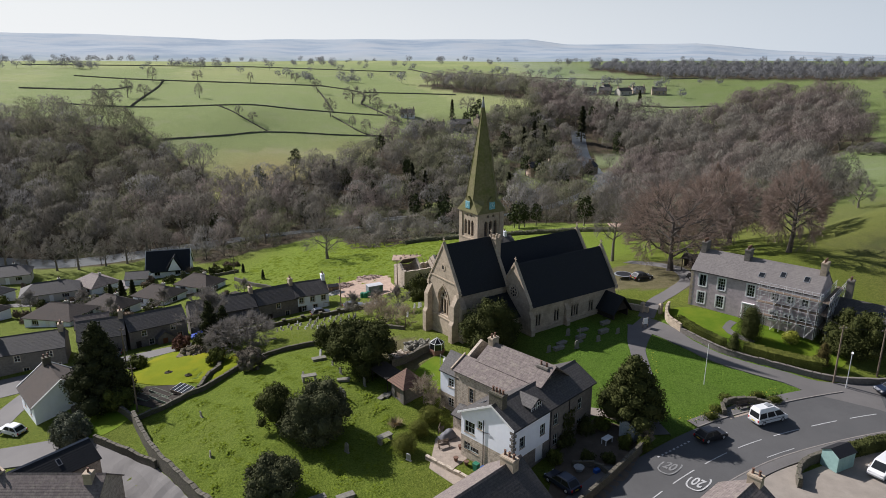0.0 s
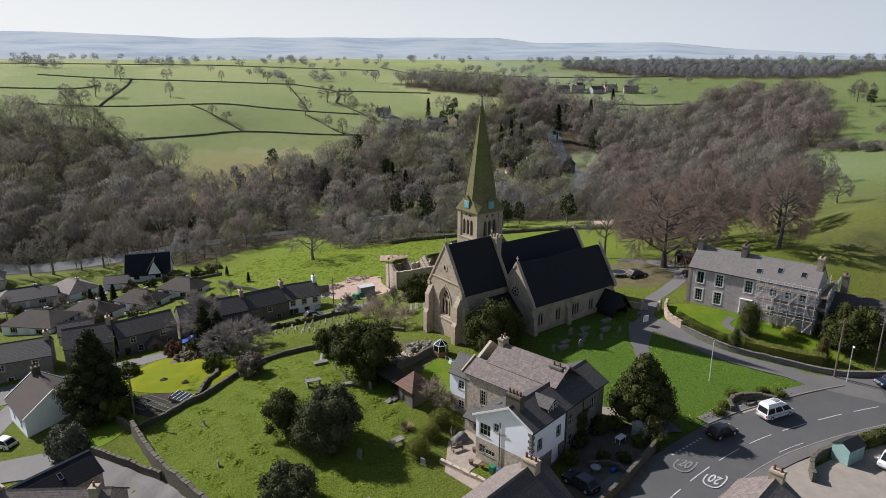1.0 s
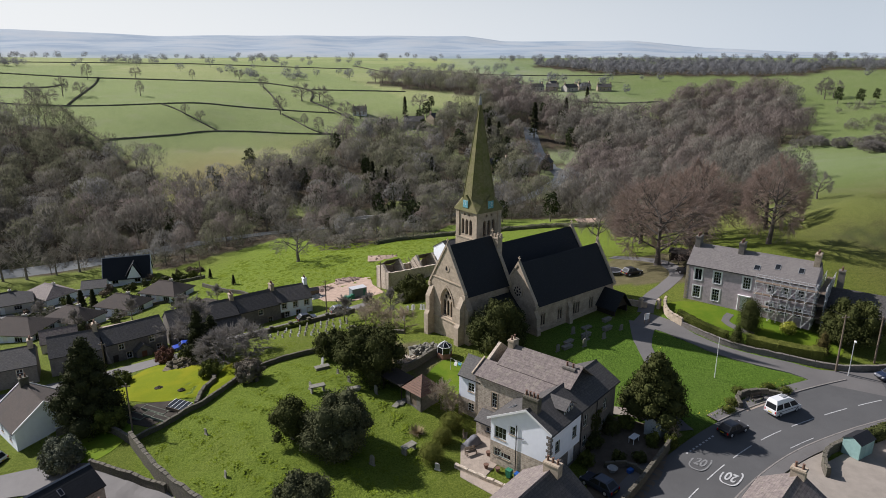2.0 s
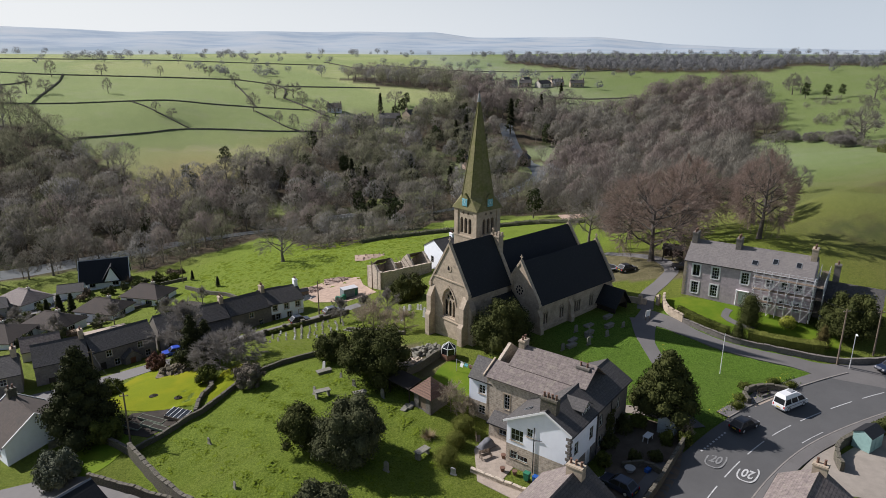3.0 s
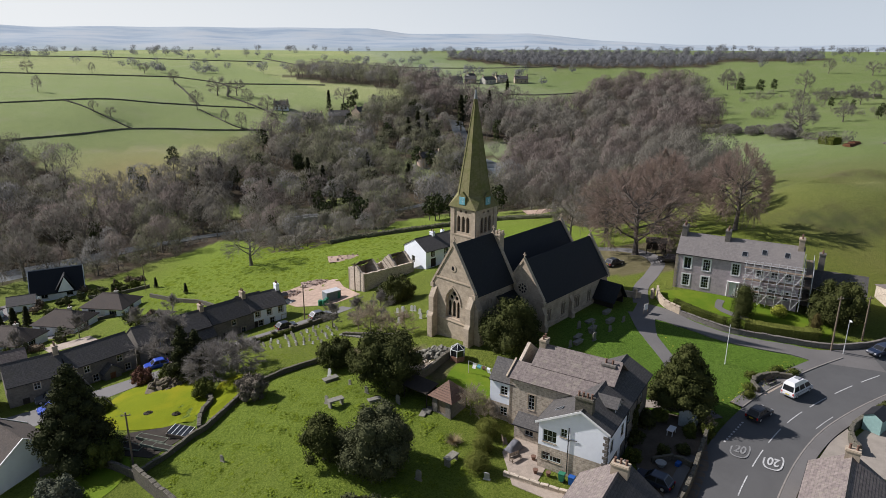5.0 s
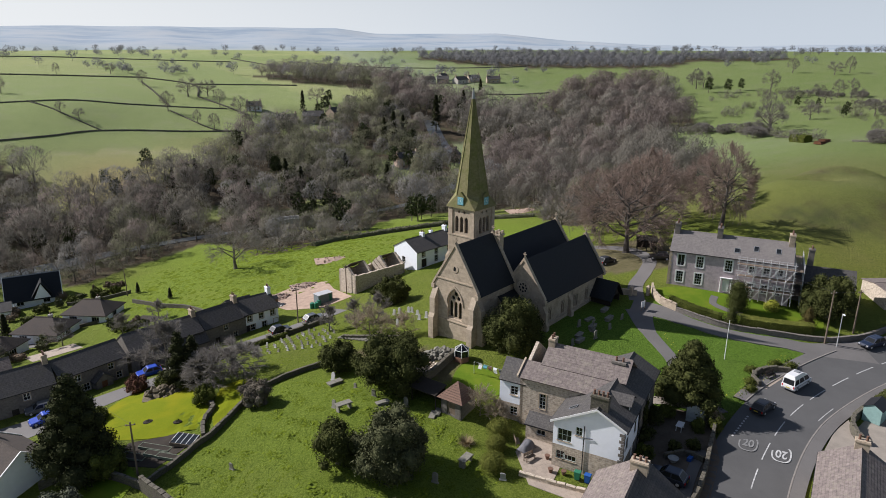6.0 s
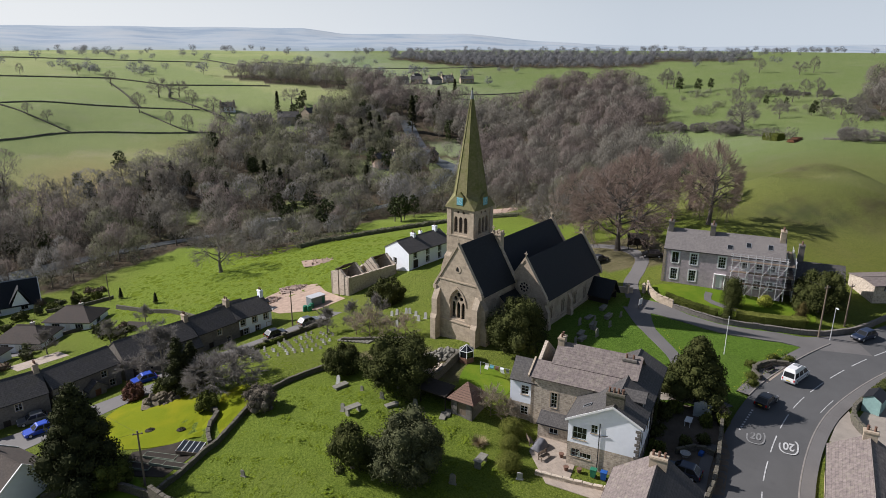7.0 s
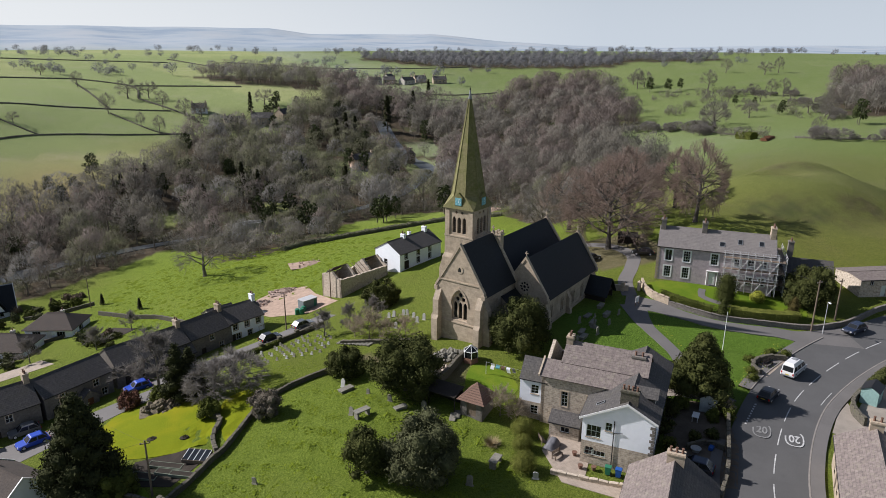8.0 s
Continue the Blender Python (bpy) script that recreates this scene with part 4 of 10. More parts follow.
rough_wall("burial_ground_wall", [(-15.5, 126), (-24, 122), (-33, 117.4), (-38, 114.5)], 0.8, 0.4, DRYSTONE, "low stone wall with piers beside the burial ground", seed=7)
rough_wall("garden_wall", [(-15.8, 110.5), (-8.6, 104.8), (-6.4, 103.4)], 0.5, 0.45, DRYSTONE, "low broken stone terrace wall", seed=8)
rough_wall("garden_wall", [(-7.6, 88.6), (-4.4, 91.4), (-1.2, 94)], 1.1, 0.45, DRYSTONE, "stone retaining wall of a sunken garden", seed=9)
rough_wall("front_garden_wall", [(37.5, 97.2), (38.9, 94.9), (41.4, 91.4), (44.9, 88.6), (48.8, 86.2), (52.6, 83.9), (57, 82.7), (63, 82.8), (72, 84.4), (90, 86)], 0.65, 0.4, GREYSTONE, "grey stone garden wall along the lane", seed=10)
rough_wall("front_garden_wall", [(38.2, 105.4), (37.0, 103.2), (36.5, 100.2), (37.5, 97.2)], 1.2, 0.4, STONE, "pale sandstone wall curving round the garden corner", seed=31)
rough_wall("churchyard_wall", [(28.4, 108.2), (32.4, 105.8), (34.4, 104.2)], 0.9, 0.4, STONE, "low sandstone wall beside the church gate", seed=11)
rough_wall("yard_wall", [(11.6, 57.2), (15.6, 60.4), (20.6, 65.6), (25.4, 71.2), (24.4, 74)], 1.0, 0.4, DRYSTONE, "dark stone wall of the front yard", seed=12)
rough_wall("yard_wall", [(46, 67.4), (41.4, 65.7), (39.2, 63.6), (38.4, 61.6)], 1.1, 0.45, DRYSTONE, "curved stone wall at the yard entrance", seed=13)
rough_wall("yard_wall", [(46, 67.4), (52, 69.6), (60, 71), (75, 72)], 1.1, 0.45, DRYSTONE, "roadside stone wall with ivy", seed=14)
rough_wall("patio_wall", [(4.9, 62.4), (1.2, 65.4), (-2.0, 68.2)], 0.4, 0.35, RUBBLE, "low stone edging wall of the patio", seed=15)
rough_wall("field_wall", [(-38, 150), (-44, 160), (-50, 166), (-58, 176)], 0.9, 0.5, DRYSTONE, "mossy dry stone wall along the meadow", coping=False, seed=16)

# ---------------------------------------------------------------- houses
def house(name, x, y, heading, L, W, eave, ridge, wall, roof, label, category="house", wins=None, doors=None, chims=(), z=None, band=None, group="",
          over=0.25, verge=0.12, frame_mat=None, surround=0.0, sur_mat=None, skylights=(), gutter=True, course=0.32, verge_stone=None, sill=True, roof_s=None, ridge_y=0.0):
    """A gabled house. Local x runs along the ridge from its first gable, which stands at (x, y); walls s, e, n, w. Openings: along the wall from its left as seen from outside, height, width, height of the opening, panes across and up."""
    wins, doors = wins or {}, doors or {}
    a = radians(heading)
    if z is None:
        z = min(level(x + math.cos(a) * s - math.sin(a) * o, y + math.sin(a) * s + math.cos(a) * o) for s in (0, L) for o in (-W / 2, W / 2)) + 0.15
    h = thing(name, pose(x, y, z, 0, 0, heading), label, category, group)
    t, foot = 0.35, 1.2
    sides = {"s": (pose(t, -W / 2, -foot), L - 2 * t, 0, t), "n": (pose(L - t, W / 2, -foot, 0, 0, 180), L - 2 * t, 0, t),
             "e": (pose(L, -W / 2, -foot, 0, 0, 90), W, ridge - eave, 0), "w": (pose(0, W / 2, -foot, 0, 0, 270), W, ridge - eave, 0)}
    pitch = (ridge - eave) / (W / 2 + abs(ridge_y))   # a ridge off the middle (towards s) leaves the s eave higher
    lift = round(ridge - (W / 2 + ridge_y) * pitch - eave, 5)
    for key, (m, length, gable, shift) in sides.items():
        holes, made = [], []
        for pos, wz, ww, wh, nc, nr in wins.get(key, ()):
            holes.append((pos - ww / 2 - shift, pos + ww / 2 - shift, wz + foot, wz + wh + foot))
            made.append((pos - shift, wz + foot, ww, wh, nc, nr))
        dd = []
        for pos, dz, dw, dh, dm in doors.get(key, ()):
            holes.append((pos - dw / 2 - shift, pos + dw / 2 - shift, dz + foot, dz + dh + foot))
            dd.append((pos - shift, dz + foot, dw, dh, dm))
        if band and key in band[2]:
            cut = band[0] + foot
            bm = bmesh.new()
            wall_panel(bm, m, length, cut, [q for q in holes if q[3] <= cut], t)
            part("wall_base", bm, band[1], h)
            bm = bmesh.new()
            wall_panel(bm, m @ pose(0, 0, cut), length, eave + foot - cut, [(q[0], q[1], q[2] - cut, q[3] - cut) for q in holes if q[2] >= cut], t, gable, 0.5 - ridge_y / W, lift)
            part("wall", bm, band[3] if len(band) > 3 else wall, h)
        else:
            bm = bmesh.new()
            wall_panel(bm, m, length, eave + foot + (lift if key == "s" else 0), holes, t, gable, 0.5 + ridge_y / W, -lift)
            part("wall", bm, wall, h)
        for pos, wz, ww, wh, nc, nr in made:
            window_part(h, m @ pose(pos, 0, wz), ww, wh, nc, nr, frame_mat, sill, surround=surround, sur_mat=sur_mat)
        for pos, dz, dw, dh, dm in dd:
            door_part(h, m @ pose(pos, 0, dz), dw, dh, dm)
    for sgn in (-1, 1):
        side = eave + (lift if sgn < 0 else 0)
        bm = bmesh.new()
        slope(bm, -verge, L + verge, (sgn * (W / 2 + over), side - over * pitch + 0.02), (ridge_y, ridge + 0.02), course=course)
        part("roof_slope", bm, roof_s if roof_s and sgn < 0 else roof, h)
        if gutter:
            bm = bmesh.new()
            yy, zz = sgn * (W / 2 + over + 0.05), side - over * pitch + 0.05
            box(bm, -verge, L + verge, yy - 0.06, yy + 0.06, zz - 0.06, zz + 0.05)
            part("gutter", bm, BLACKPAINT, h)
    bm = bmesh.new()
    n = max(2, int((L + 2 * verge) / 0.45))
    for i in range(n):
        xa, xb = -verge + (L + 2 * verge) * i / n, -verge + (L + 2 * verge) * (i + 1) / n - 0.015
        prism_x(bm, [(ridge_y - 0.2, ridge + 0.02), (ridge_y, ridge + 0.24), (ridge_y + 0.2, ridge + 0.02)], xa, xb)
    part("ridge_tiles", bm, roof if roof is not SLATE_DARK else LEAD, h)
    if verge_stone:
        for xa in (-verge - 0.12, L + verge - 0.02):
            for sgn in (-1, 1):
                bm = bmesh.new()
                lo, hi = (sgn * (W / 2 + over), eave - over * pitch), (0, ridge)
                prism_x(bm, [(lo[0], lo[1]), (hi[0], hi[1]), (hi[0], hi[1] + 0.32), (lo[0], lo[1] + 0.32)], xa, xa + 0.14)
                part("verge", bm, verge_stone, h)
    for cx, cy, cw, cd, ch, cm, pots in chims:
        chimney_part(h, cx, cy, ridge - abs(cy - ridge_y) * pitch, cw, cd, ch, cm, pots)
    for sx, sgn, up, sw, sh in skylights:
        ang = math.atan2(ridge - eave, W / 2)
        ly = sgn * (W / 2) * (1 - up)
        lz = ridge - abs(ly - ridge_y) * pitch
        m = Matrix.Translation((sx, ly, lz + 0.14 / math.cos(ang))) @ Euler((-sgn * ang, 0, 0)).to_matrix().to_4x4()
        bm = bmesh.new()
        for q in ((-sw / 2, -sw / 2 + 0.06, -sh / 2, sh / 2), (sw / 2 - 0.06, sw / 2, -sh / 2, sh / 2), (-sw / 2 + 0.06, sw / 2 - 0.06, -sh / 2, -sh / 2 + 0.06), (-sw / 2 + 0.06, sw / 2 - 0.06, sh / 2 - 0.06, sh / 2)):
            box(bm, q[0], q[1], q[2], q[3], 0, 0.07)
        s = part("skylight", bm, LEAD, h, pose_m=m)
        bm = bmesh.new()
        box(bm, -sw / 2 + 0.04, sw / 2 - 0.04, -sh / 2 + 0.04, sh / 2 - 0.04, 0.02, 0.045)
        part("pane", bm, GLASS, s)
    return h


def pointed(w, z0, spring, cx=0.0, n=5):
    """The outline of a pointed light: sill at z0, arch from the spring."""
    out = [(cx - w / 2, z0), (cx + w / 2, z0)]
    for k in range(n + 1):
        a = math.radians(60 * k / n)
        out.append((cx - w / 2 + w * math.cos(a), spring + w * math.sin(a)))
    for k in range(n - 1, -1, -1):
        a = math.radians(60 * k / n)
        out.append((cx + w / 2 - w * math.cos(a), spring + w * math.sin(a)))
    return out


def circle(cx, cz, r, n=12):
    return [(cx + r * math.cos(k * math.tau / n), cz + r * math.sin(k * math.tau / n)) for k in range(n)]


def plate(bm, outer, holes, y0, depth):
    """A slab in the x-z plane with holes right through."""
    edges = []
    for loop in [outer] + holes:
        vs = [bm.verts.new((p[0], y0, p[1])) for p in loop]
        edges += [bm.edges.new((vs[i], vs[(i + 1) % len(vs)])) for i in range(len(vs))]
    fs = [g for g in bmesh.ops.triangle_fill(bm, edges=edges, use_beauty=True)["geom"] if isinstance(g, bmesh.types.BMFace)]
    ext = bmesh.ops.extrude_face_region(bm, geom=fs)
    bmesh.ops.translate(bm, vec=(0, depth, 0), verts=[g for g in ext["geom"] if isinstance(g, bmesh.types.BMVert)])
    bmesh.ops.recalc_face_normals(bm, faces=bm.faces[:])


def gothic(parent, m, lights, rect, rounds=(), name="window", depth=0.35):
    """A traceried church window: a stone plate with pointed lights, and dark glass behind. rect: x0, x1, z0, z1 of the plate."""
    x0, x1, z0, z1 = rect
    bm = bmesh.new()
    holes = [pointed(w, za, zs, cx) for cx, w, za, zs in lights] + [circle(*r) for r in rounds]
    plate(bm, [(x0, z0), (x1, z0), (x1, z1), (x0, z1)], holes, -0.003, depth)
    win = part(name, bm, STONE, parent, pose_m=m)
    bm = bmesh.new()
    box(bm, x0 + 0.02, x1 - 0.02, depth * 0.55, depth * 0.6, z0 + 0.02, z1 - 0.02)
    part("pane", bm, GLASS, win)
    for cx, w, za, zs in lights:
        bm = bmesh.new()
        a, b = pointed(w + 0.34, zs, zs, cx)[2:], pointed(w + 0.1, zs, zs, cx)[2:]
        ring = [(p, -0.09) for p in a]
        va = [bm.verts.new((p[0], -0.09, p[1])) for p in a] + [bm.verts.new((p[0], 0.0, p[1])) for p in a]
        vb = [bm.verts.new((p[0], -0.09, p[1])) for p in b] + [bm.verts.new((p[0], 0.0, p[1])) for p in b]
        k = len(a)
        for i in range(k - 1):
            bm.faces.new((va[i], vb[i], vb[i + 1], va[i + 1]))
            bm.faces.new((va[i], va[i + 1], va[k + i + 1], va[k + i]))
            bm.faces.new((vb[i], vb[k + i], vb[k + i + 1], vb[i + 1]))
        part("hood_mould", bm, STONE, win)
    return win


def buttress(parent, m, w, d, h, name="buttress"):
    """A stepped buttress against a wall, outer side towards -y."""
    bm = bmesh.new()
    prism_x(bm, [(0.02, -1.5), (-d, -1.5), (-d, h * 0.38), (-d * 0.72, h * 0.46), (-d * 0.72, h * 0.78), (0.02, h)], -w / 2, w / 2)
    return part(name, bm, STONE, parent, pose_m=m)


def coped_gable(parent, m, half, eave, ridge, name="gable_coping"):
    """Raised stone coping over a gable in the x-z plane of m, with a cross-stone on top."""
    for sgn in (-1, 1):
        bm = bmesh.new()
        ring_solid(bm, [[(sgn * (half + 0.25), y, eave - 0.3), (sgn * (half + 0.25), y, eave + 0.25), (0, y, ridge + 0.5), (0, y, ridge - 0.05)] for y in (-0.12, 0.42)])
        bmesh.ops.recalc_face_normals(bm, faces=bm.faces[:])
        part(name, bm, STONE, parent, pose_m=m)
        bm = bmesh.new()
        box(bm, sgn * (half + 0.12) - 0.3, sgn * (half + 0.12) + 0.3, -0.2, 0.45, eave - 0.75, eave - 0.1)
        part("kneeler", bm, STONE, parent, pose_m=m)
    bm = bmesh.new()
    box(bm, -0.06, 0.06, 0.08, 0.2, ridge + 0.4, ridge + 1.25)
    box(bm, -0.28, 0.28, 0.08, 0.2, ridge + 0.85, ridge + 0.98)
    part("finial_cross", bm, STONE, parent, pose_m=m)


def church():
    c = thing("church", pose(0.04, 99.37, 1.2, 0, 0, 33.5), "sandstone parish church with dark slate roofs and mossy spire", "church")
    t, foot = 0.7, 1.6
    # tall western block
    hw, e, r, L = 4.1, 8.1, 14.75, 9.5
    west = pose(0, hw, -foot, 0, 0, 270)
    big = (2.45, 5.75, 3.0 + foot, 8.1 + foot)
    bm = bmesh.new()
    wall_panel(bm, west, 2 * hw, e + foot, [big], t, r - e)
    part("wall", bm, STONE, c)
    wm = pose(0, 0, 0, 0, 0, 270)
    bm = bmesh.new()
    plate(bm, [(-1.65, 3.0), (1.65, 3.0), (1.65, 8.1), (-1.65, 8.1)], [pointed(2.75, 3.12, 5.55)], 0.0, 0.3)
    win = part("window", bm, STONE, c, "tall west window with pointed stone tracery", pose_m=wm)
    bm = bmesh.new()
    lights = [pointed(0.66, 3.3, 5.4, cx) for cx in (-0.87, 0, 0.87)] + [circle(-0.52, 6.45, 0.34), circle(0.52, 6.45, 0.34), circle(0, 7.1, 0.36)]
    plate(bm, pointed(2.8, 3.1, 5.55), lights, 0.3, 0.2)
    part("tracery", bm, STONE, win)
    bm = bmesh.new()
    box(bm, -1.6, 1.6, 0.52, 0.54, 3.05, 8.0)
    part("pane", bm, GLASS, win)
    bm = bmesh.new()
    a, b = pointed(3.35, 5.3, 5.55)[2:], pointed(2.95, 5.3, 5.55)[2:]
    ring_solid(bm, [[(p[0], -0.12, p[1]), (q[0], -0.12, q[1]), (q[0], 0.05, q[1]), (p[0], 0.05, p[1])] for p, q in zip(a, b)])
    bmesh.ops.recalc_face_normals(bm, faces=bm.faces[:])
    part("hood_mould", bm, STONE, win)
    bm = bmesh.new()
    plate(bm, circle(0, 11.2, 0.62, 16), [pointed(0.5, 10.85, 11.15)], -0.06, 0.1)
    small = part("window", bm, STONE, c, pose_m=wm)
    bm = bmesh.new()
    box(bm, -0.3, 0.3, -0.03, 0.0, 10.8, 11.7)
    part("pane", bm, GLASS, small)
    for zz, ww in ((9.15, 3.45), (2.6, 4.15)):
        bm = bmesh.new()
        box(bm, -ww, ww, -0.12, 0.03, zz, zz + 0.2)
        part("string_course", bm, STONE, c, pose_m=wm)
    coped_gable(c, wm, hw, e, r)
    for yy in (-hw + 0.35, hw - 0.35):
        buttress(c, pose(0, -yy, 0, 0, 0, 270), 1.0, 1.25, 7.6)
    for sy, rz, py in ((-1, 0, -hw), (1, 180, hw)):
        bm = bmesh.new()
        m = pose(t, py, -foot) if sy < 0 else pose(L, py, -foot, 0, 0, 180)
        wall_panel(bm, m, L - t, e + foot, [], t)
        part("wall", bm, STONE, c)
        buttress(c, pose(0.55 if sy < 0 else 0.55, py, 0, 0, 0, rz), 1.0, 1.2, 7.2)
    gothic_pair = [(-0.32, 0.42, 4.0, 5.9), (0.32, 0.42, 4.0, 5.9)]
    for px in (3.6, 6.6):
        gothic(c, pose(px, -hw - 0.02, 0), gothic_pair, (-0.75, 0.75, 3.8, 6.6), depth=0.1)
    bm = bmesh.new()
    box(bm, 0.4, L, -0.14, 0.02, e - 0.4, e - 0.18)
    part("string_course", bm, STONE, c, pose_m=pose(0, -hw, 0))
    bm = bmesh.new()
    wall_panel(bm, pose(L, -hw, -foot, 0, 0, 90), 2 * hw, e + foot, [], t, r - e)
    part("wall", bm, STONE, c)
    coped_gable(c, pose(L, 0, 0, 0, 0, 90), hw, e, r)
    for sgn in (-1, 1):
        bm = bmesh.new()
        slope(bm, 0.3, L - 0.3, (sgn * (hw + 0.35), e - 0.35 * (r - e) / hw), (0, r), course=0.28)
        part("roof_slope", bm, SLATE_DARK, c)
    # nave behind it
    ny, nw, ne, nr = 0.5, 4.6, 6.4, 13.0
    bm = bmesh.new()
    wall_panel(bm, pose(29.2, ny - nw, -foot, 0, 0, 90), 2 * nw, ne + foot, [(3.4, 5.8, 2.5 + foot, 6.2 + foot)], t, nr - ne)
    part("wall", bm, STONE, c)
    gothic(c, pose(29.2, ny, 0, 0, 0, 90), [(-0.6, 0.7, 2.7, 4.6), (0.6, 0.7, 2.7, 4.6)], (-1.2, 1.2, 2.5, 6.2))
    coped_gable(c, pose(29.2, ny, 0, 0, 0, 90), nw, ne, nr)
    bm = bmesh.new()
    wall_panel(bm, pose(29.0, ny + nw, -foot, 0, 0, 180), 19.5, ne + foot, [], t)
    part("wall", bm, STONE, c)
    for sgn in (-1, 1):
        bm = bmesh.new()
        slope(bm, 9.5, 28.9, (sgn * (nw + 0.35), ne - 0.35 * (nr - ne) / nw), (0, nr), course=0.28)
        part("roof_slope", bm, SLATE_DARK, c, pose_m=pose(0, ny, 0))
    # south aisle
    ay, aw, ae, ar, a0, a1 = -5.85, 3.75, 5.75, 11.45, 9.6, 28.8
    bm = bmesh.new()
    wall_panel(bm, pose(a0, ay + aw, -foot, 0, 0, 270), 2 * aw, ae + foot, [], t, ar - ae)
    part("wall", bm, STONE, c)
    rose = pose(a0, ay, 0, 0, 0, 270)
    bm = bmesh.new()
    plate(bm, circle(0, 7.0, 1.15, 24), [circle(0, 7.0, 0.24, 8)] + [circle(0.62 * math.cos(k * math.tau / 8), 7.0 + 0.62 * math.sin(k * math.tau / 8), 0.19, 8) for k in range(8)], -0.1, 0.16)
    rw = part("window", bm, STONE, c, "round rose window with eight stone petals", pose_m=rose)
    bm = bmesh.new()
    ring_solid(bm, [[(0.95 * math.cos(k * math.tau / 16), y, 7.0 + 0.95 * math.sin(k * math.tau / 16)) for k in range(16)] for y in (-0.02, -0.04)])
    bmesh.ops.recalc_face_normals(bm, faces=bm.faces[:])
    part("pane", bm, GLASS, rw)
    coped_gable(c, rose, aw, ae, ar)
    bm = bmesh.new()
    wall_panel(bm, pose(a1, ay - aw, -foot, 0, 0, 90), 2 * aw, ae + foot, [], t, ar - ae)
    part("wall", bm, STONE, c)
    coped_gable(c, pose(a1, ay, 0, 0, 0, 90), aw, ae, ar)
    holes, wins = [], []
    for px, n in ((2.0, 2), (5.9, 2), (9.9, 3), (13.6, 2)):
        half = 0.55 if n == 2 else 0.9
        holes.append((px - half - t, px + half - t, 1.75 + foot, 4.5 + foot))
        wins.append((px, n, half))
    bm = bmesh.new()
    wall_panel(bm, pose(a0 + t, ay - aw, -foot), a1 - a0 - 2 * t, ae + foot, holes, t)
    part("wall", bm, STONE, c)
    for px, n, half in wins:
        lights = [((k - (n - 1) / 2) * 0.56, 0.4, 1.95, 3.6) for k in range(n)]
        gothic(c, pose(a0 + px, ay - aw, 0), lights, (-half, half, 1.75, 4.5))
    for px in (0.4, 7.9, 18.8):
        buttress(c, pose(a0 + px, ay - aw, 0), 0.75, 0.8, 4.6)
    for zz in (1.45, ae - 0.3):
        bm = bmesh.new()
        box(bm, a0, a1, -0.11, 0.02, zz, zz + 0.16)
        part("string_course", bm, STONE, c, pose_m=pose(0, ay - aw, 0))
    for sgn in (-1, 1):
        bm = bmesh.new()
        slope(bm, a0 + 0.3, a1 - 0.3, (sgn * (aw + 0.3), ae - 0.3 * (ar - ae) / aw), (0, ar), course=0.28)
        part("roof_slope", bm, SLATE_DARK, c, pose_m=pose(0, ay, 0))
    # lean-to vestry in the angle
    bm = bmesh.new()
    wall_panel(bm, pose(5.4, -7.4, -foot), 4.2, 3.4 + foot, [(1.2, 1.7, 1.2 + foot, 2.6 + foot), (2.4, 2.9, 1.2 + foot, 2.6 + foot)], 0.5)
    part("wall", bm, STONE, c)
    for px in (6.85, 8.05):
        window_part(c, pose(px, -7.4, 1.2), 0.5, 1.4, 1, 3, LEAD)
    bm = bmesh.new()
    ring_solid(bm, [[(x, -7.4, -foot), (x, -4.2, -foot), (x, -4.2, 6.2), (x, -7.4, 3.4)] for x in (5.4, 5.9)])
    bmesh.ops.recalc_face_normals(bm, faces=bm.faces[:])
    part("wall", bm, STONE, c)
    bm = bmesh.new()
    slope(bm, 5.25, 9.6, (-7.7, 3.2), (-4.1, 6.3), course=0.28)
    part("roof_slope", bm, SLATE_DARK, c)
    # timber south porch
    bm = bmesh.new()
    for sx in (-1.6, 1.6):
        box(bm, sx - 0.12, sx + 0.12, -3.6, 0, -1.2, 2.6)
    box(bm, -1.6, 1.6, -0.3, 0, 2.4, 2.6)
    porch = part("porch", bm, DARKTIMBER, c, "dark timber church porch", pose_m=pose(26.6, ay - aw, 0))
    for sgn in (-1, 1):
        bm = bmesh.new()
        slope(bm, 0, 4.1, (sgn * 2.15, 2.1), (0, 4.9), course=0.28)
        part("roof_slope", bm, SLATE_DARK, porch, pose_m=pose(0, 0, 0, 0, 0, 270))
    bm = bmesh.new()
    ring_solid(bm, [[(-1.6, y, 2.5), (1.6, y, 2.5), (0, y, 4.75)] for y in (-3.5, -3.35)])
    bmesh.ops.recalc_face_normals(bm, faces=bm.faces[:])
    part("gable_board", bm, DARKTIMBER, porch)
    # chimney turret at the meeting of the roofs
    bm = bmesh.new()
    box(bm, -0.5, 0.5, -0.5, 0.5, 9.5, 14.5)
    box(bm, -0.62, 0.62, -0.62, 0.62, 14.5, 14.75)
    for k in range(4):
        box(bm, -0.5, -0.2, -0.5, -0.2, 14.75, 15.25, pose(0, 0, 0, 0, 0, 90 * k))
    tur = part("chimney_turret", bm, STONE, c, pose_m=pose(9.75, -0.9, 0))
    # tower
    tower = new("tower")
    tower.parent, tower.matrix_basis = c, pose(12.25, 6.6, 0)
    tagged(tower, "square sandstone tower with belfry openings")
    bm = bmesh.new()
    rings = [(3.05, -foot), (3.05, 9.2), (2.75, 9.9), (2.75, 12.9)]
    ring_solid(bm, [[(sx * k, sy * k, z) for sx, sy in ((-1, -1), (1, -1), (1, 1), (-1, 1))] for k, z in rings])
    part("shaft", bm, STONE, tower)
    for k in range(4):
        m = pose(0, 0, 0, 0, 0, 90 * k) @ pose(0, -2.62, 0)
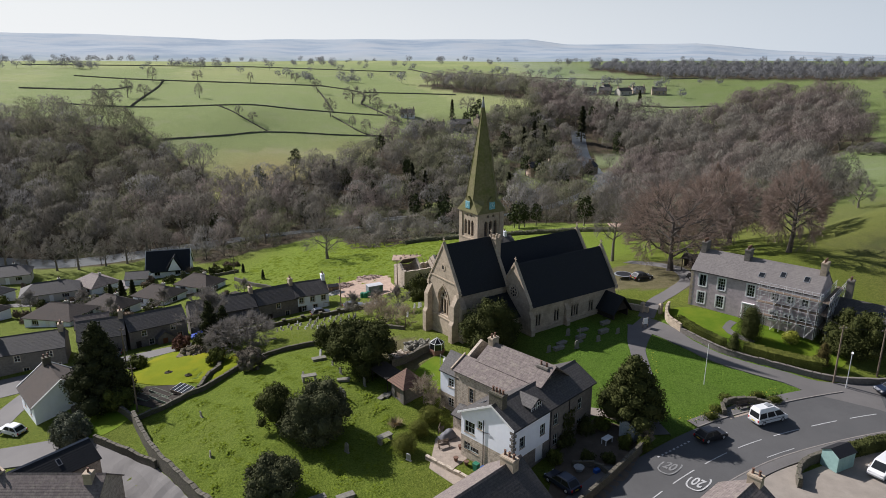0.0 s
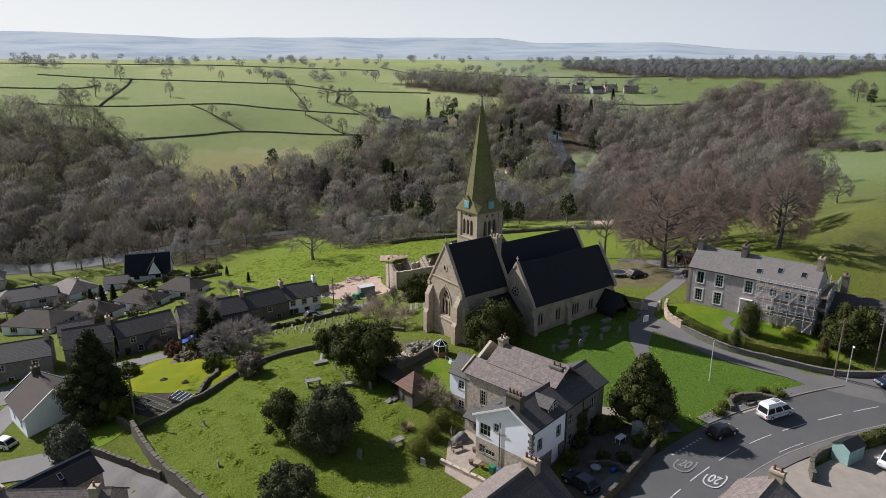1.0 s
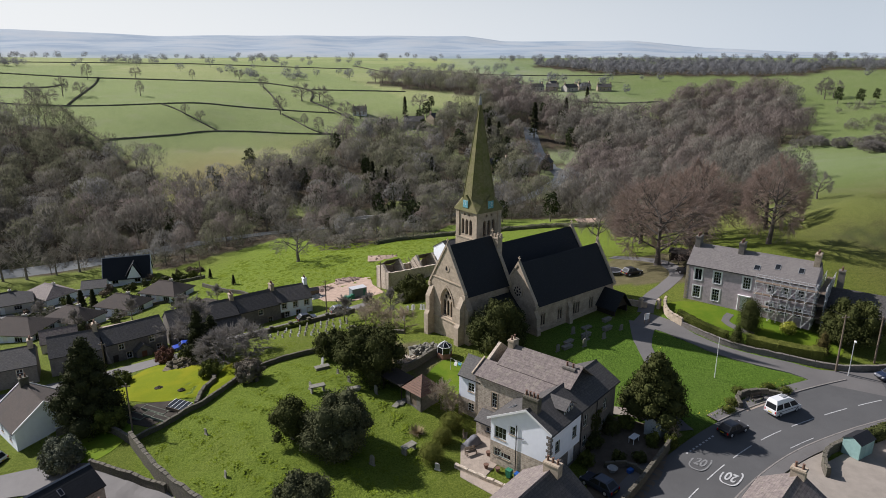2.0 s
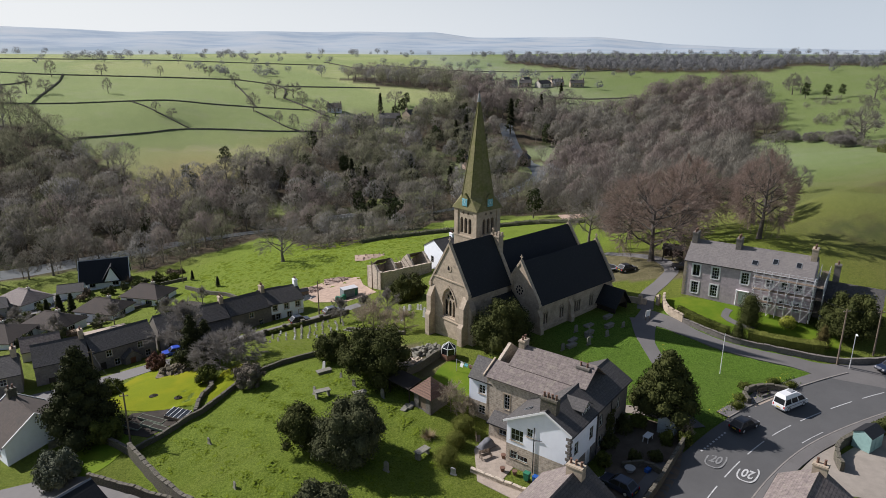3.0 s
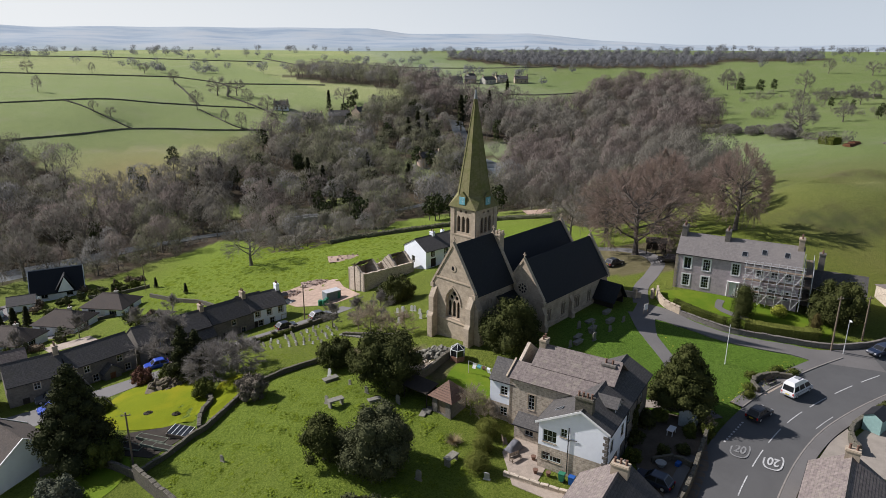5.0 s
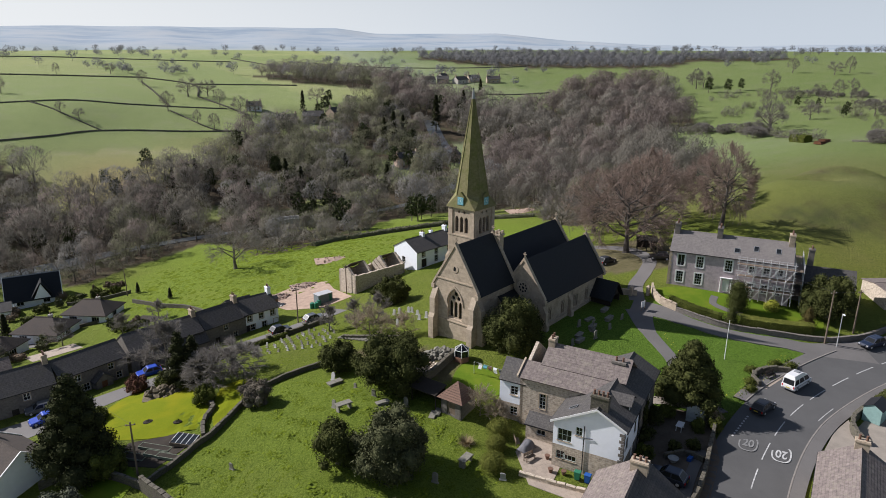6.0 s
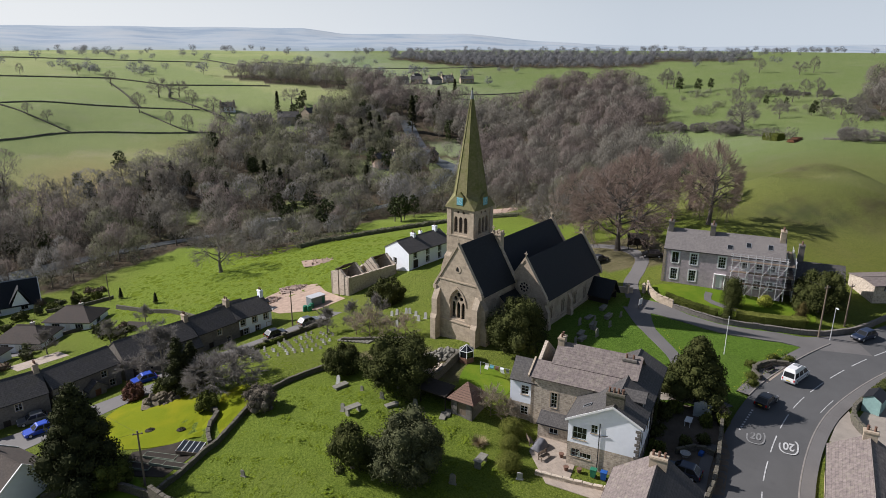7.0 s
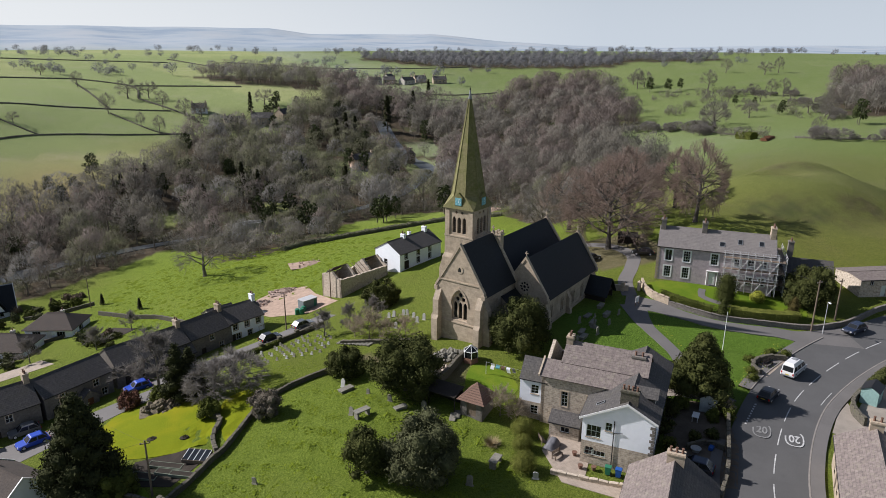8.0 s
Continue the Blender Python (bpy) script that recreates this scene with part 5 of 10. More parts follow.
        bm = bmesh.new()
        holes = [pointed(0.72, 13.5, 15.6, cx) for cx in (-0.98, 0, 0.98)] + [circle(-0.55, 16.95, 0.24, 8), circle(0.55, 16.95, 0.24, 8)]
        plate(bm, [(-2.62, 12.9), (2.62, 12.9), (2.62, 17.7), (-2.62, 17.7)], holes, 0, 0.45)
        face = part("belfry_wall", bm, STONE, tower, pose_m=m)
        for cx in (-0.98, 0, 0.98):
            for j in range(6):
                bm = bmesh.new()
                box(bm, cx - 0.36, cx + 0.36, -0.14, 0.14, -0.02, 0.02, pose(0, 0.3, 13.75 + j * 0.38) @ pose(0, 0, 0, 32))
                part("louvre", bm, OAK, face)
        for cx in (-2.25, 2.25):
            bm = bmesh.new()
            box(bm, cx - 0.42, cx + 0.42, -0.16, 0.02, 12.95, 17.4)
            part("pilaster", bm, STONE, face)
        for zz in (12.85, 17.45):
            bm = bmesh.new()
            box(bm, -2.8, 2.8, -0.2, 0.05, zz, zz + 0.25)
            part("string_course", bm, STONE, face)
        # black sheet added in place of the unlit bell chamber
        bm = bmesh.new()
        box(bm, -2.55, 2.55, 0.9, 1.0, 13, 17.6)
        part("dark_backing", bm, BLACKPAINT, face)
    for sx in (-1, 1):
        for k in range(2):
            buttress(tower, pose(sx * 2.6, -3.0 if k == 0 else 3.0, 0, 0, 0, 0 if k == 0 else 180), 0.9, 0.9, 9.0)
    # broach spire
    spire = new("spire")
    spire.parent, spire.matrix_basis = c, pose(12.25, 6.6, 17.6)
    tagged(spire, "tall mossy green stone spire")
    def octagon(ap, z):
        s = ap * math.tan(math.pi / 8)
        return [(-s, -ap, z), (s, -ap, z), (ap, -s, z), (ap, s, z), (s, ap, z), (-s, ap, z), (-ap, s, z), (-ap, -s, z)]
    bm = bmesh.new()
    low = [bm.verts.new((x * 1.0, y * 1.0, 0.0)) for x, y in ((-3, -3), (3, -3), (3, 3), (-3, 3))]
    rings = [(2.58, 2.1)] + [(2.58 * (1 - k / 12) + 0.06 * k / 12, 2.1 + 16.0 * k / 12) for k in range(1, 13)]
    vv = [[bm.verts.new(p) for p in octagon(a, z)] for a, z in rings]
    o = vv[0]
    for i in range(4):
        a, b = low[i], low[(i + 1) % 4]
        bm.faces.new((a, b, o[(2 * i + 1) % 8], o[2 * i]))
        bm.faces.new((b, o[(2 * i + 2) % 8], o[(2 * i + 1) % 8]))
    for a, b in zip(vv, vv[1:]):
        for i in range(8):
            bm.faces.new((a[i], a[(i + 1) % 8], b[(i + 1) % 8], b[i]))
    bm.faces.new(vv[-1])
    bm.faces.new(low[::-1])
    part("spire_cone", bm, SPIRESTONE, spire)
    bm = bmesh.new()
    s8 = math.tan(math.pi / 8)
    for k in range(8):
        a = math.radians(45 * k + 22.5)
        r0, r1 = 2.58 / math.cos(math.pi / 8), 0.07
        p0, p1 = Vector((r0 * math.cos(a), r0 * math.sin(a), 2.1)), Vector((r1 * math.cos(a), r1 * math.sin(a), 18.1))
        tube(bm, p0, p1, 0.09, 0.06, n=5)
    part("arris_ribs", bm, SPIRESTONE, spire)
    bm = bmesh.new()
    tube(bm, (0, 0, 17.2), (0, 0, 18.6), 0.3, 0.1, n=8)
    part("lead_cap", bm, LEAD, spire)
    bm = bmesh.new()
    tube(bm, (0, 0, 18.4), (0, 0, 19.1), 0.035, 0.02, n=5)
    bmesh.ops.create_uvsphere(bm, u_segments=8, v_segments=6, radius=0.13, matrix=pose(0, 0, 18.75))
    part("finial", bm, BLACKPAINT, spire)
    for k in range(4):
        m = pose(0, 0, 0, 0, 0, 90 * k)
        bm = bmesh.new()
        prism_y(bm, [(-0.72, 0.5), (0.72, 0.5), (0.72, 2.0), (0, 2.7), (-0.72, 2.0)], -2.92, -2.2)
        luc = part("clock_gable", bm, SPIRESTONE, spire, pose_m=m)
        bm = bmesh.new()
        box(bm, -0.6, 0.6, -2.98, -2.93, 0.6, 1.85, bevel=0.02)
        dial = part("clock_dial", bm, TURQUOISE, luc, "square turquoise clock dial")
        if k in (0, 3):
            bm = bmesh.new()
            for hour in range(12):
                a = hour * math.tau / 12
                box(bm, -0.025, 0.025, -3.0, -2.985, 0.42, 0.52, pose(0, 0, 1.22) @ pose(0, 0, 0, 0, math.degrees(a), 0))
            box(bm, -0.025, 0.025, -3.01, -2.99, 0, 0.42, pose(0, 0, 1.22) @ pose(0, 0, 0, 0, 20, 0))
            box(bm, -0.03, 0.03, -3.01, -2.99, 0, 0.28, pose(0, 0, 1.22) @ pose(0, 0, 0, 0, 130, 0))
            part("clock_marks", bm, WHITEPAINT, luc)
    return c


church()

# ---- the big grey house with scaffolding
gh = house("grey_house", 44.36, 109.35, -42.0, 19.4, 7.6, 6.3, 9.0, GREYRENDER, PALESLATE, "large grey rendered Georgian house with white sash windows",
           wins={"s": [(2.0, 3.75, 1.15, 2.0, 2, 1), (5.1, 3.75, 1.15, 2.0, 3, 4), (9.7, 3.75, 1.15, 2.0, 3, 4), (13.4, 4.0, 1.0, 1.5, 2, 4), (15.6, 4.0, 1.0, 1.5, 2, 4), (17.6, 4.0, 1.0, 1.5, 2, 4),
                        (2.0, 0.7, 1.15, 2.0, 3, 4), (5.1, 0.7, 1.15, 2.0, 3, 4), (13.4, 0.8, 1.0, 1.5, 2, 4), (15.6, 0.8, 1.0, 1.5, 2, 4), (17.6, 0.8, 1.0, 1.5, 2, 4)],
                 "e": [(2.2, 4.0, 1.0, 1.5, 2, 4), (5.4, 4.0, 1.0, 1.5, 2, 4)]},
           doors={"s": [(9.6, 0.1, 1.1, 2.2, WHITEPAINT)]}, z=3.45, over=0.2, verge=0.05, surround=0.2, sur_mat=WHITEPAINT,
           chims=[(0.55, 0, 0.85, 1.7, 1.5, GREYSTONE, 4), (7.6, 0, 0.85, 1.7, 1.5, GREYSTONE, 4), (18.8, 0, 0.85, 1.7, 1.6, STONE, 3)],
           skylights=[(10.7, -1, 0.32, 0.9, 1.0), (13.6, -1, 0.5, 0.8, 1.1), (17.0, -1, 0.5, 0.8, 1.1)])
for zz in range(18):
    w = 0.5 if zz % 2 else 0.34
    bm = bmesh.new()
    box(bm, -0.04, w, -3.84, -3.6, zz * 0.35, zz * 0.35 + 0.33)
    part("quoin", bm, STONE, gh)
bm = bmesh.new()
for sx in (-0.95, 0.75):
    tube(bm, (9.7 + sx, -3.98, 0), (9.7 + sx, -3.98, 2.45), 0.1, 0.08, n=8)
box(bm, 8.7, 10.5, -4.12, -3.8, 2.45, 2.6)
box(bm, 8.6, 10.6, -4.18, -3.8, 2.6, 2.66)
part("portico", bm, WHITEPAINT, gh, "white columned door portico")


def scaffold(length, lifts, bay, depth, m, label):
    s = thing("scaffolding", m, label, "scaffolding")
    n = int(length / bay)
    for i in range(n + 1):
        for y in (0, -depth):
            bm = bmesh.new()
            tube(bm, (i * bay, y, 0), (i * bay, y, lifts * 2.0 + 1.1), 0.035, n=5)
            part("standard", bm, STEEL, s)
    for j in range(1, lifts + 1):
        for y in (0, -depth):
            for dz in (0, 0.55, 1.0):
                bm = bmesh.new()
                tube(bm, (-0.3, y, j * 2.0 + dz), (n * bay + 0.3, y, j * 2.0 + dz), 0.03, n=5)
                part("ledger", bm, STEEL, s)
        for i in range(n + 1):
            bm = bmesh.new()
            tube(bm, (i * bay, 0.25, j * 2.0), (i * bay, -depth - 0.15, j * 2.0), 0.03, n=5)
            part("transom", bm, STEEL, s)
        for q in range(4):
            bm = bmesh.new()
            box(bm, -0.2, n * bay + 0.2, -depth + 0.05 + q * 0.26, -depth + 0.28 + q * 0.26, j * 2.0 + 0.05, j * 2.0 + 0.09)
            part("board", bm, OAK, s)
    for i in range(0, n, 2):
        for j in range(lifts):
            bm = bmesh.new()
            tube(bm, ((i + j % 2) * bay, -depth - 0.05, j * 2.0), ((i + 1 - j % 2) * bay, -depth - 0.05, j * 2.0 + 2.0), 0.03, n=5)
            part("brace", bm, STEEL, s)
    return s


ghm = pose(44.36, 109.35, 3.0, 0, 0, -42)
scaffold(8.4, 3, 1.2, 1.3, ghm @ pose(11.3, -4.15, 0.2), "steel tube scaffolding with boards round the house end")
scaffold(9.6, 3, 1.2, 1.3, ghm @ pose(19.75, -4.6, 0.0, 0, 0, 90), "steel tube scaffolding against the gable")
# lower wing behind the scaffolding
house("annexe", 60.4, 97.4, -42.0, 9.0, 5.6, 2.9, 5.0, GREYSTONE, SLATE, "low grey stone wing with a slate roof", z=3.3, wins={"s": [(2.5, 1.0, 1.0, 1.2, 2, 2), (6, 1.0, 1.0, 1.2, 2, 2)]},
      chims=[(2.2, 0.5, 0.9, 1.1, 3.4, GREYSTONE, 2)], skylights=[(7.0, -1, 0.5, 0.8, 1.0)])
house("stone_barn", 72.5, 92.0, -14.0, 16.0, 6.5, 3.2, 3.6, RUBBLE, STONESLATE, "low sandstone outbuilding with a shallow roof beside the road", z=2.0, wins={"s": [(2.2, 2.2, 0.8, 0.9, 2, 1), (7.0, 2.1, 1.0, 1.0, 2, 2), (12.0, 2.2, 0.9, 1.0, 2, 2)]},
      doors={"s": [(9.4, 0.1, 1.0, 2.0, GREYPAINT), (4.6, 0.1, 1.0, 2.0, GREYPAINT)]})

# ---- the white-gabled house and its wings
wh = house("white_house", 4.85, 66.05, 45.0, 15.4, 7.7, 5.6, 8.2, GREYSTONE, SLATE, "white rendered house with stone base and slate roof",
           wins={"w": [(1.3, 3.3, 1.6, 1.5, 3, 2), (2.9, 4.5, 0.75, 1.0, 2, 2), (0.95, 1.0, 1.0, 1.0, 2, 2), (2.0, 1.0, 1.5, 0.7, 3, 1), (5.9, 0.7, 0.9, 0.55, 2, 1)],
                 "s": [(1.6, 3.55, 0.95, 1.4, 2, 2), (5.3, 3.6, 0.95, 1.4, 2, 2), (7.9, 3.7, 0.95, 1.5, 2, 2), (12.8, 3.8, 0.95, 1.5, 2, 2), (8.0, 1.0, 0.95, 1.5, 2, 2), (12.9, 1.0, 0.95, 1.5, 2, 2)]},
           doors={"s": [(4.9, 0.35, 1.5, 2.15, WHITEPAINT)]}, z=-0.85, band=(2.75, RUBBLE, ("w",), WHITE), over=0.35, verge=0.3, frame_mat=GREYPAINT, ridge_y=-0.9,
           chims=[(0.85, -0.9, 0.85, 1.9, 1.35, DRYSTONE, 4), (9.6, -0.6, 0.9, 1.6, 1.6, GREYSTONE, 2)],
           skylights=[(2.0, 1, 0.4, 0.55, 1.1), (6.2, 1, 0.55, 0.55, 1.1)])
# white render on the first bay of the yard side
bm = bmesh.new()
wall_panel(bm, pose(-0.01, -3.85 - 0.05, 2.45), 6.6, 3.95, [(1.12, 2.08, 1.1, 2.5), (4.82, 5.78, 1.15, 2.55)], 0.045)
part("render_coat", bm, WHITE, wh)
for j in range(9):
    for k, yy in enumerate((-3.92, )):
        bm = bmesh.new()
        w = 0.5 if j % 2 else 0.3
        box(bm, -0.05, w, -3.94, -3.9, 2.6 + j * 0.4, 2.95 + j * 0.4, bevel=0.012)
        part("quoin", bm, GREYSTONE, wh)
        bm = bmesh.new()
        box(bm, -0.05, -0.012, -3.9, -3.9 + (0.8 - w), 2.6 + j * 0.4, 2.95 + j * 0.4, bevel=0.01)
        part("quoin", bm, GREYSTONE, wh)
for sgn in (-1, 1):
    bm = bmesh.new()
    low_z = 5.42 if sgn > 0 else 6.42
    prism_x(bm, [(sgn * 4.2, low_z), (-0.9, 8.18), (-0.9, 8.44), (sgn * 4.2, low_z + 0.26)], -0.34, -0.3)
    part("bargeboard", bm, WHITEPAINT, wh)
bm = bmesh.new()
tube(bm, (-0.08, 0.35, 0.2), (-0.08, 0.35, 5.9), 0.055, n=6)
tube(bm, (-0.08, 0.35, 4.4), (-0.08, -0.6, 4.6), 0.045, n=6)
part("drainpipe", bm, BLACKPAINT, wh)
for px in (6.75, 10.4):
    bm = bmesh.new()
    tube(bm, (px, -3.98, 0), (px, -3.98, 6.0), 0.055, n=6)
    part("drainpipe", bm, BLACKPAINT, wh)
# gabled dormer on the yard side
bm = bmesh.new()
box(bm, -0.95, 0.95, -3.35, -1.2, 6.3, 7.75)
dm = part("dormer", bm, SLATE, wh, "gabled dormer with two small windows", pose_m=pose(4.6, 0, 0))
for sgn in (-1, 1):
    bm = bmesh.new()
    slope(bm, 0.0, 2.7, (sgn * 1.2, 7.5), (0, 8.3), thick=0.08)
    part("roof_slope", bm, SLATE, dm, pose_m=pose(0, -3.65, 0, 0, 0, 90))
for sx in (-0.5, 0.5):
    window_part(dm, pose(sx, -3.42, 6.75), 0.8, 1.05, 2, 2, WHITEPAINT, depth=0.0)
bm = bmesh.new()
rng = random.Random(5)
for i in range(420):
    xx, zz = rng.uniform(9.2, 11.6), rng.uniform(0, 4.6)
    box(bm, -0.09, 0.09, -0.01, 0.01, -0.09, 0.09, pose(xx, -3.95 - rng.uniform(0, 0.12), zz) @ pose(0, 0, 0, rng.uniform(-60, 60), rng.uniform(-60, 60), rng.uniform(0, 90)))
part("ivy", bm, YEWLEAF, wh, "dark ivy on the wall")
# rear wing: long stone range with two roof levels
rw_m = pose(7.1, 78.1, -0.6, 0, 0, -45)
rear = thing("rear_wing", rw_m, "stone-built rear range with weathered stone-slate roofs", "house")
bm = bmesh.new()
wall_panel(bm, pose(-3.1, -4.85, -1.2), 9.2, 6.6 + 1.2, [(2.5, 3.3, 4.2, 6.2), (5.6, 6.6, 5.0, 6.2), (3.2, 4.1, 2.3, 3.2)], 0.4)
part("wall", bm, RUBBLE, rear)
for px, pz, ww, hh, nc, nr in ((-0.2, 3.0, 0.8, 2.0, 2, 4), (3.0, 3.8, 1.0, 1.2, 2, 2), (0.55, 1.1, 0.9, 0.9, 2, 2)):
    window_part(rear, pose(px, -4.85, pz), ww, hh, nc, nr, WHITEPAINT, surround=0.12, sur_mat=STONE)
bm = bmesh.new()
ring_solid(bm, [[(x, -4.85, -1.2), (x, 4.0, -1.2), (x, 4.0, 6.2), (x, 0, 9.3), (x, -2.7, 7.8), (x, -4.85, 6.75)] for x in (-3.1, -2.7)])
bmesh.ops.recalc_face_normals(bm, faces=bm.faces[:])
part("wall", bm, RUBBLE, rear)
bm = bmesh.new()
wall_panel(bm, pose(8.5, 4.0, -1.2, 0, 0, 180), 11.5, 7.4, [], 0.4)
part("wall", bm, RUBBLE, rear)
bm = bmesh.new()
slope(bm, -3.35, 8.0, (-5.15, 6.55), (-2.6, 7.8), course=0.36)
part("roof_slope", bm, STONESLATE, rear)
bm = bmesh.new()
slope(bm, -1.3, 9.0, (-2.9, 7.75), (0, 9.45), course=0.36)
part("roof_slope", bm, STONESLATE, rear)
bm = bmesh.new()
slope(bm, -1.3, 9.0, (4.3, 6.1), (0, 9.45), course=0.36)
part("roof_slope", bm, STONESLATE, rear)
bm = bmesh.new()
prism_x(bm, [(-0.2, 9.42), (0, 9.66), (0.2, 9.42)], -1.35, 8.9)
part("ridge_tiles", bm, STONESLATE, rear)
chimney_part(rear, -0.9, 0.0, 9.3, 0.8, 1.2, 1.0, STONE, 2)
bm = bmesh.new()
ring_solid(bm, [[(x, -5.2, 6.6), (x, -2.6, 7.9), (x, -2.6, 8.15), (x, -5.2, 6.85)] for x in (-3.5, -3.3)])
bmesh.ops.recalc_face_normals(bm, faces=bm.faces[:])
part("verge", bm, STONE, rear)
house("white_wing", 1.05, 80.9 - 0.55, -45.0, 3.4, 3.9, 5.6, 7.5, RUBBLE, SLATE, "small white-painted wing with slate roof", z=-0.55, over=0.15, verge=0.06, band=(2.55, RUBBLE, ("s", "w", "n"), WHITE),
      wins={"s": [(1.9, 3.7, 1.0, 1.2, 2, 3), (1.9, 0.9, 1.0, 1.2, 2, 3)]}, frame_mat=WHITEPAINT)
# low outhouse in the patio corner
house("outhouse", 2.2, 75.2, -45.0, 3.6, 2.6, 2.2, 2.9, RUBBLE, SLATE, "low stone outhouse with small window", z=-0.9, wins={"s": [(1.9, 1.0, 1.1, 0.7, 2, 1)]})

# ---- the stone house at the road's foot and its neighbour across the road
house("front_house", 8.0 - 11.3, 60.3 - 11.3, 45.0, 16.0, 8.4, 2.9, 5.9, RUBBLE, STONESLATE, "low house with stone-slate roof and stone chimney", z=-1.5, over=0.3, verge=0.1,
      chims=[(14.1, -0.1, 0.9, 1.7, 1.0, STONE, 3)], course=0.3, roof_s=SLATE)
house("roadside_house", 30.2, 55.2, -138.0, 15.0, 6.6, 3.8, 5.9, STONE, STONESLATE, "sandstone house with broad stone-slate roof by the road", z=-0.75, over=0.3, chims=[(0.45, 0, 0.8, 1.3, 0.9, STONE, 2)],
      wins={"s": [(3.0, 1.0, 1.0, 1.2, 2, 2), (7.0, 1.0, 1.0, 1.2, 2, 2), (11.0, 1.0, 1.0, 1.2, 2, 2)]}, doors={"s": [(5.0, 0.05, 0.95, 2.05, DARKTIMBER)]})

# ---- west side: white house, dark slate house and stone hip roof by the lane
house("white_cottage", -56.5, 89.0, 133.0, 8.6, 8.0, 3.7, 6.6, WHITE, BROWNTILE, "white rendered house with brown tiled roof by the lane", z=-8.5, over=0.3, verge=0.12, chims=[(7.6, 0, 0.8, 1.1, 1.2, DRYSTONE, 2)],
      wins={"n": [(2.5, 1.4, 1.0, 1.0, 2, 2), (6.0, 1.4, 1.0, 1.0, 2, 2)]}, verge_stone=WHITEPAINT)
house("slate_house", -43.3, 71.4, -127.0, 10.0, 5.0, 3.3, 4.9, RUBBLE, SLATE_DARK, "stone house with new dark slate roof", z=-5.4, over=0.2, verge=0.1, chims=[(9.6, 0, 0.8, 1.1, 0.9, STONE, 2)], skylights=[(4.0, 1, 0.5, 0.5, 0.9)])
house("stone_roofed_house", -37.2, 63.5, 180.0, 12.0, 6.4, 3.2, 5.6, RUBBLE, STONESLATE, "house with brown stone-slate roof and stone chimney", z=-5.6, chims=[(1.5, 0.6, 0.9, 0.9, 1.2, STONE, 1)])

# ---- the long cottage row
COT = dict(over=0.2, verge=0.08, frame_mat=WHITEPAINT, surround=0.1, sur_mat=STONE)


def cottage(x, y, heading, L, W, eave, ridge, z, wall, roof, label, front="s", n=2, chims=(), upper=True, doors=1):
    ws = []
    step = L / n
    for i in range(n):
        if upper:
            ws.append(((i + 0.5) * step, eave - 1.55, 0.95, 1.15, 2, 2))
        ws.append(((i + 0.72) * step, 0.8, 0.95, 1.2, 2, 2))
    ds = [((i + 0.28) * step, 0.05, 0.95, 2.0, DARKTIMBER) for i in range(doors)]
    return house("terraced_cottage", x, y, heading, L, W, eave, ridge, wall, roof, label, "cottage", wins={front: ws}, doors={front: ds}, z=z, chims=chims, group="cottages in the long row", **COT)


cottage(-87.5, 104.8, 24.0, 20.0, 7.2, 4.9, 6.9, -10.8, GREYSTONE, SLATE, "stone cottage with slate roof and white sash windows", n=4, chims=[(9, 0, 0.8, 1.3, 1.2, STONE, 2), (19.4, 0, 0.8, 1.3, 1.3, STONE, 3)], doors=2)
cottage(-68.0, 114.6, 25.0, 8.0, 6.8, 4.5, 6.9, -10.3, GREYSTONE, SLATE, "stone cottage with pale gable roof", n=1, chims=[(7.5, 0, 0.75, 1.2, 1.3, STONE, 2)])
cottage(-60.7, 117.9, 36.5, 10.6, 6.2, 4.3, 6.3, -9.9, GREYSTONE, SLATE, "low stone cottage with dark slate roof and porch", n=2, doors=1)
cottage(-51.4, 125.4, 29.0, 13.0, 6.4, 4.2, 6.4, -9.9, GREYSTONE, SLATE, "stone cottage with slate roof and skylight", n=2, chims=[(12.6, 0, 0.75, 1.2, 1.2, STONE, 2)])
cottage(-40.0, 131.9, 33.0, 8.6, 6.4, 4.4, 6.7, -10.1, GREYSTONE, SLATE, "stone cottage with pale painted window frames", n=1, chims=[(8.2, 0, 0.75, 1.2, 1.3, STONE, 2)])
cottage(-32.8, 136.6, 25.0, 7.2, 6.4, 4.3, 6.4, -9.8, WHITE, SLATE, "white rendered end cottage of the row", n=3, chims=[(6.8, 0, 0.7, 1.1, 1.3, WHITE, 2)])
house("lean_to_extension", -46.0, 125.2, 29.0, 8.6, 3.4, 2.6, 4.0, GREYSTONE, SLATE, "low slate-roofed front extension of a cottage", "extension", z=-9.8, wins={"s": [(2, 0.9, 1.0, 1.0, 2, 2), (6, 0.9, 1.0, 1.0, 2, 2)]})
house("cottage_porch", -53.2, 117.8, 126.5, 2.6, 2.6, 2.2, 3.2, GREYSTONE, SLATE, "gabled stone porch with a brown door", "porch", z=-9.9, doors={"w": [(1.3, 0.05, 0.95, 2.0, RUST)]})
house("garage", -77.0, 129.5, 25.0, 6.5, 5.0, 2.4, 4.2, CREAM, STONESLATE, "small building with a pale sunlit roof", "garage", z=-12.5)
house("glazed_shed", -35.0, 143.0, 25.0, 5.2, 4.2, 2.3, 3.6, CREAM, SLATE, "pale shed with low slate roof behind the row", "shed", z=-9.4)

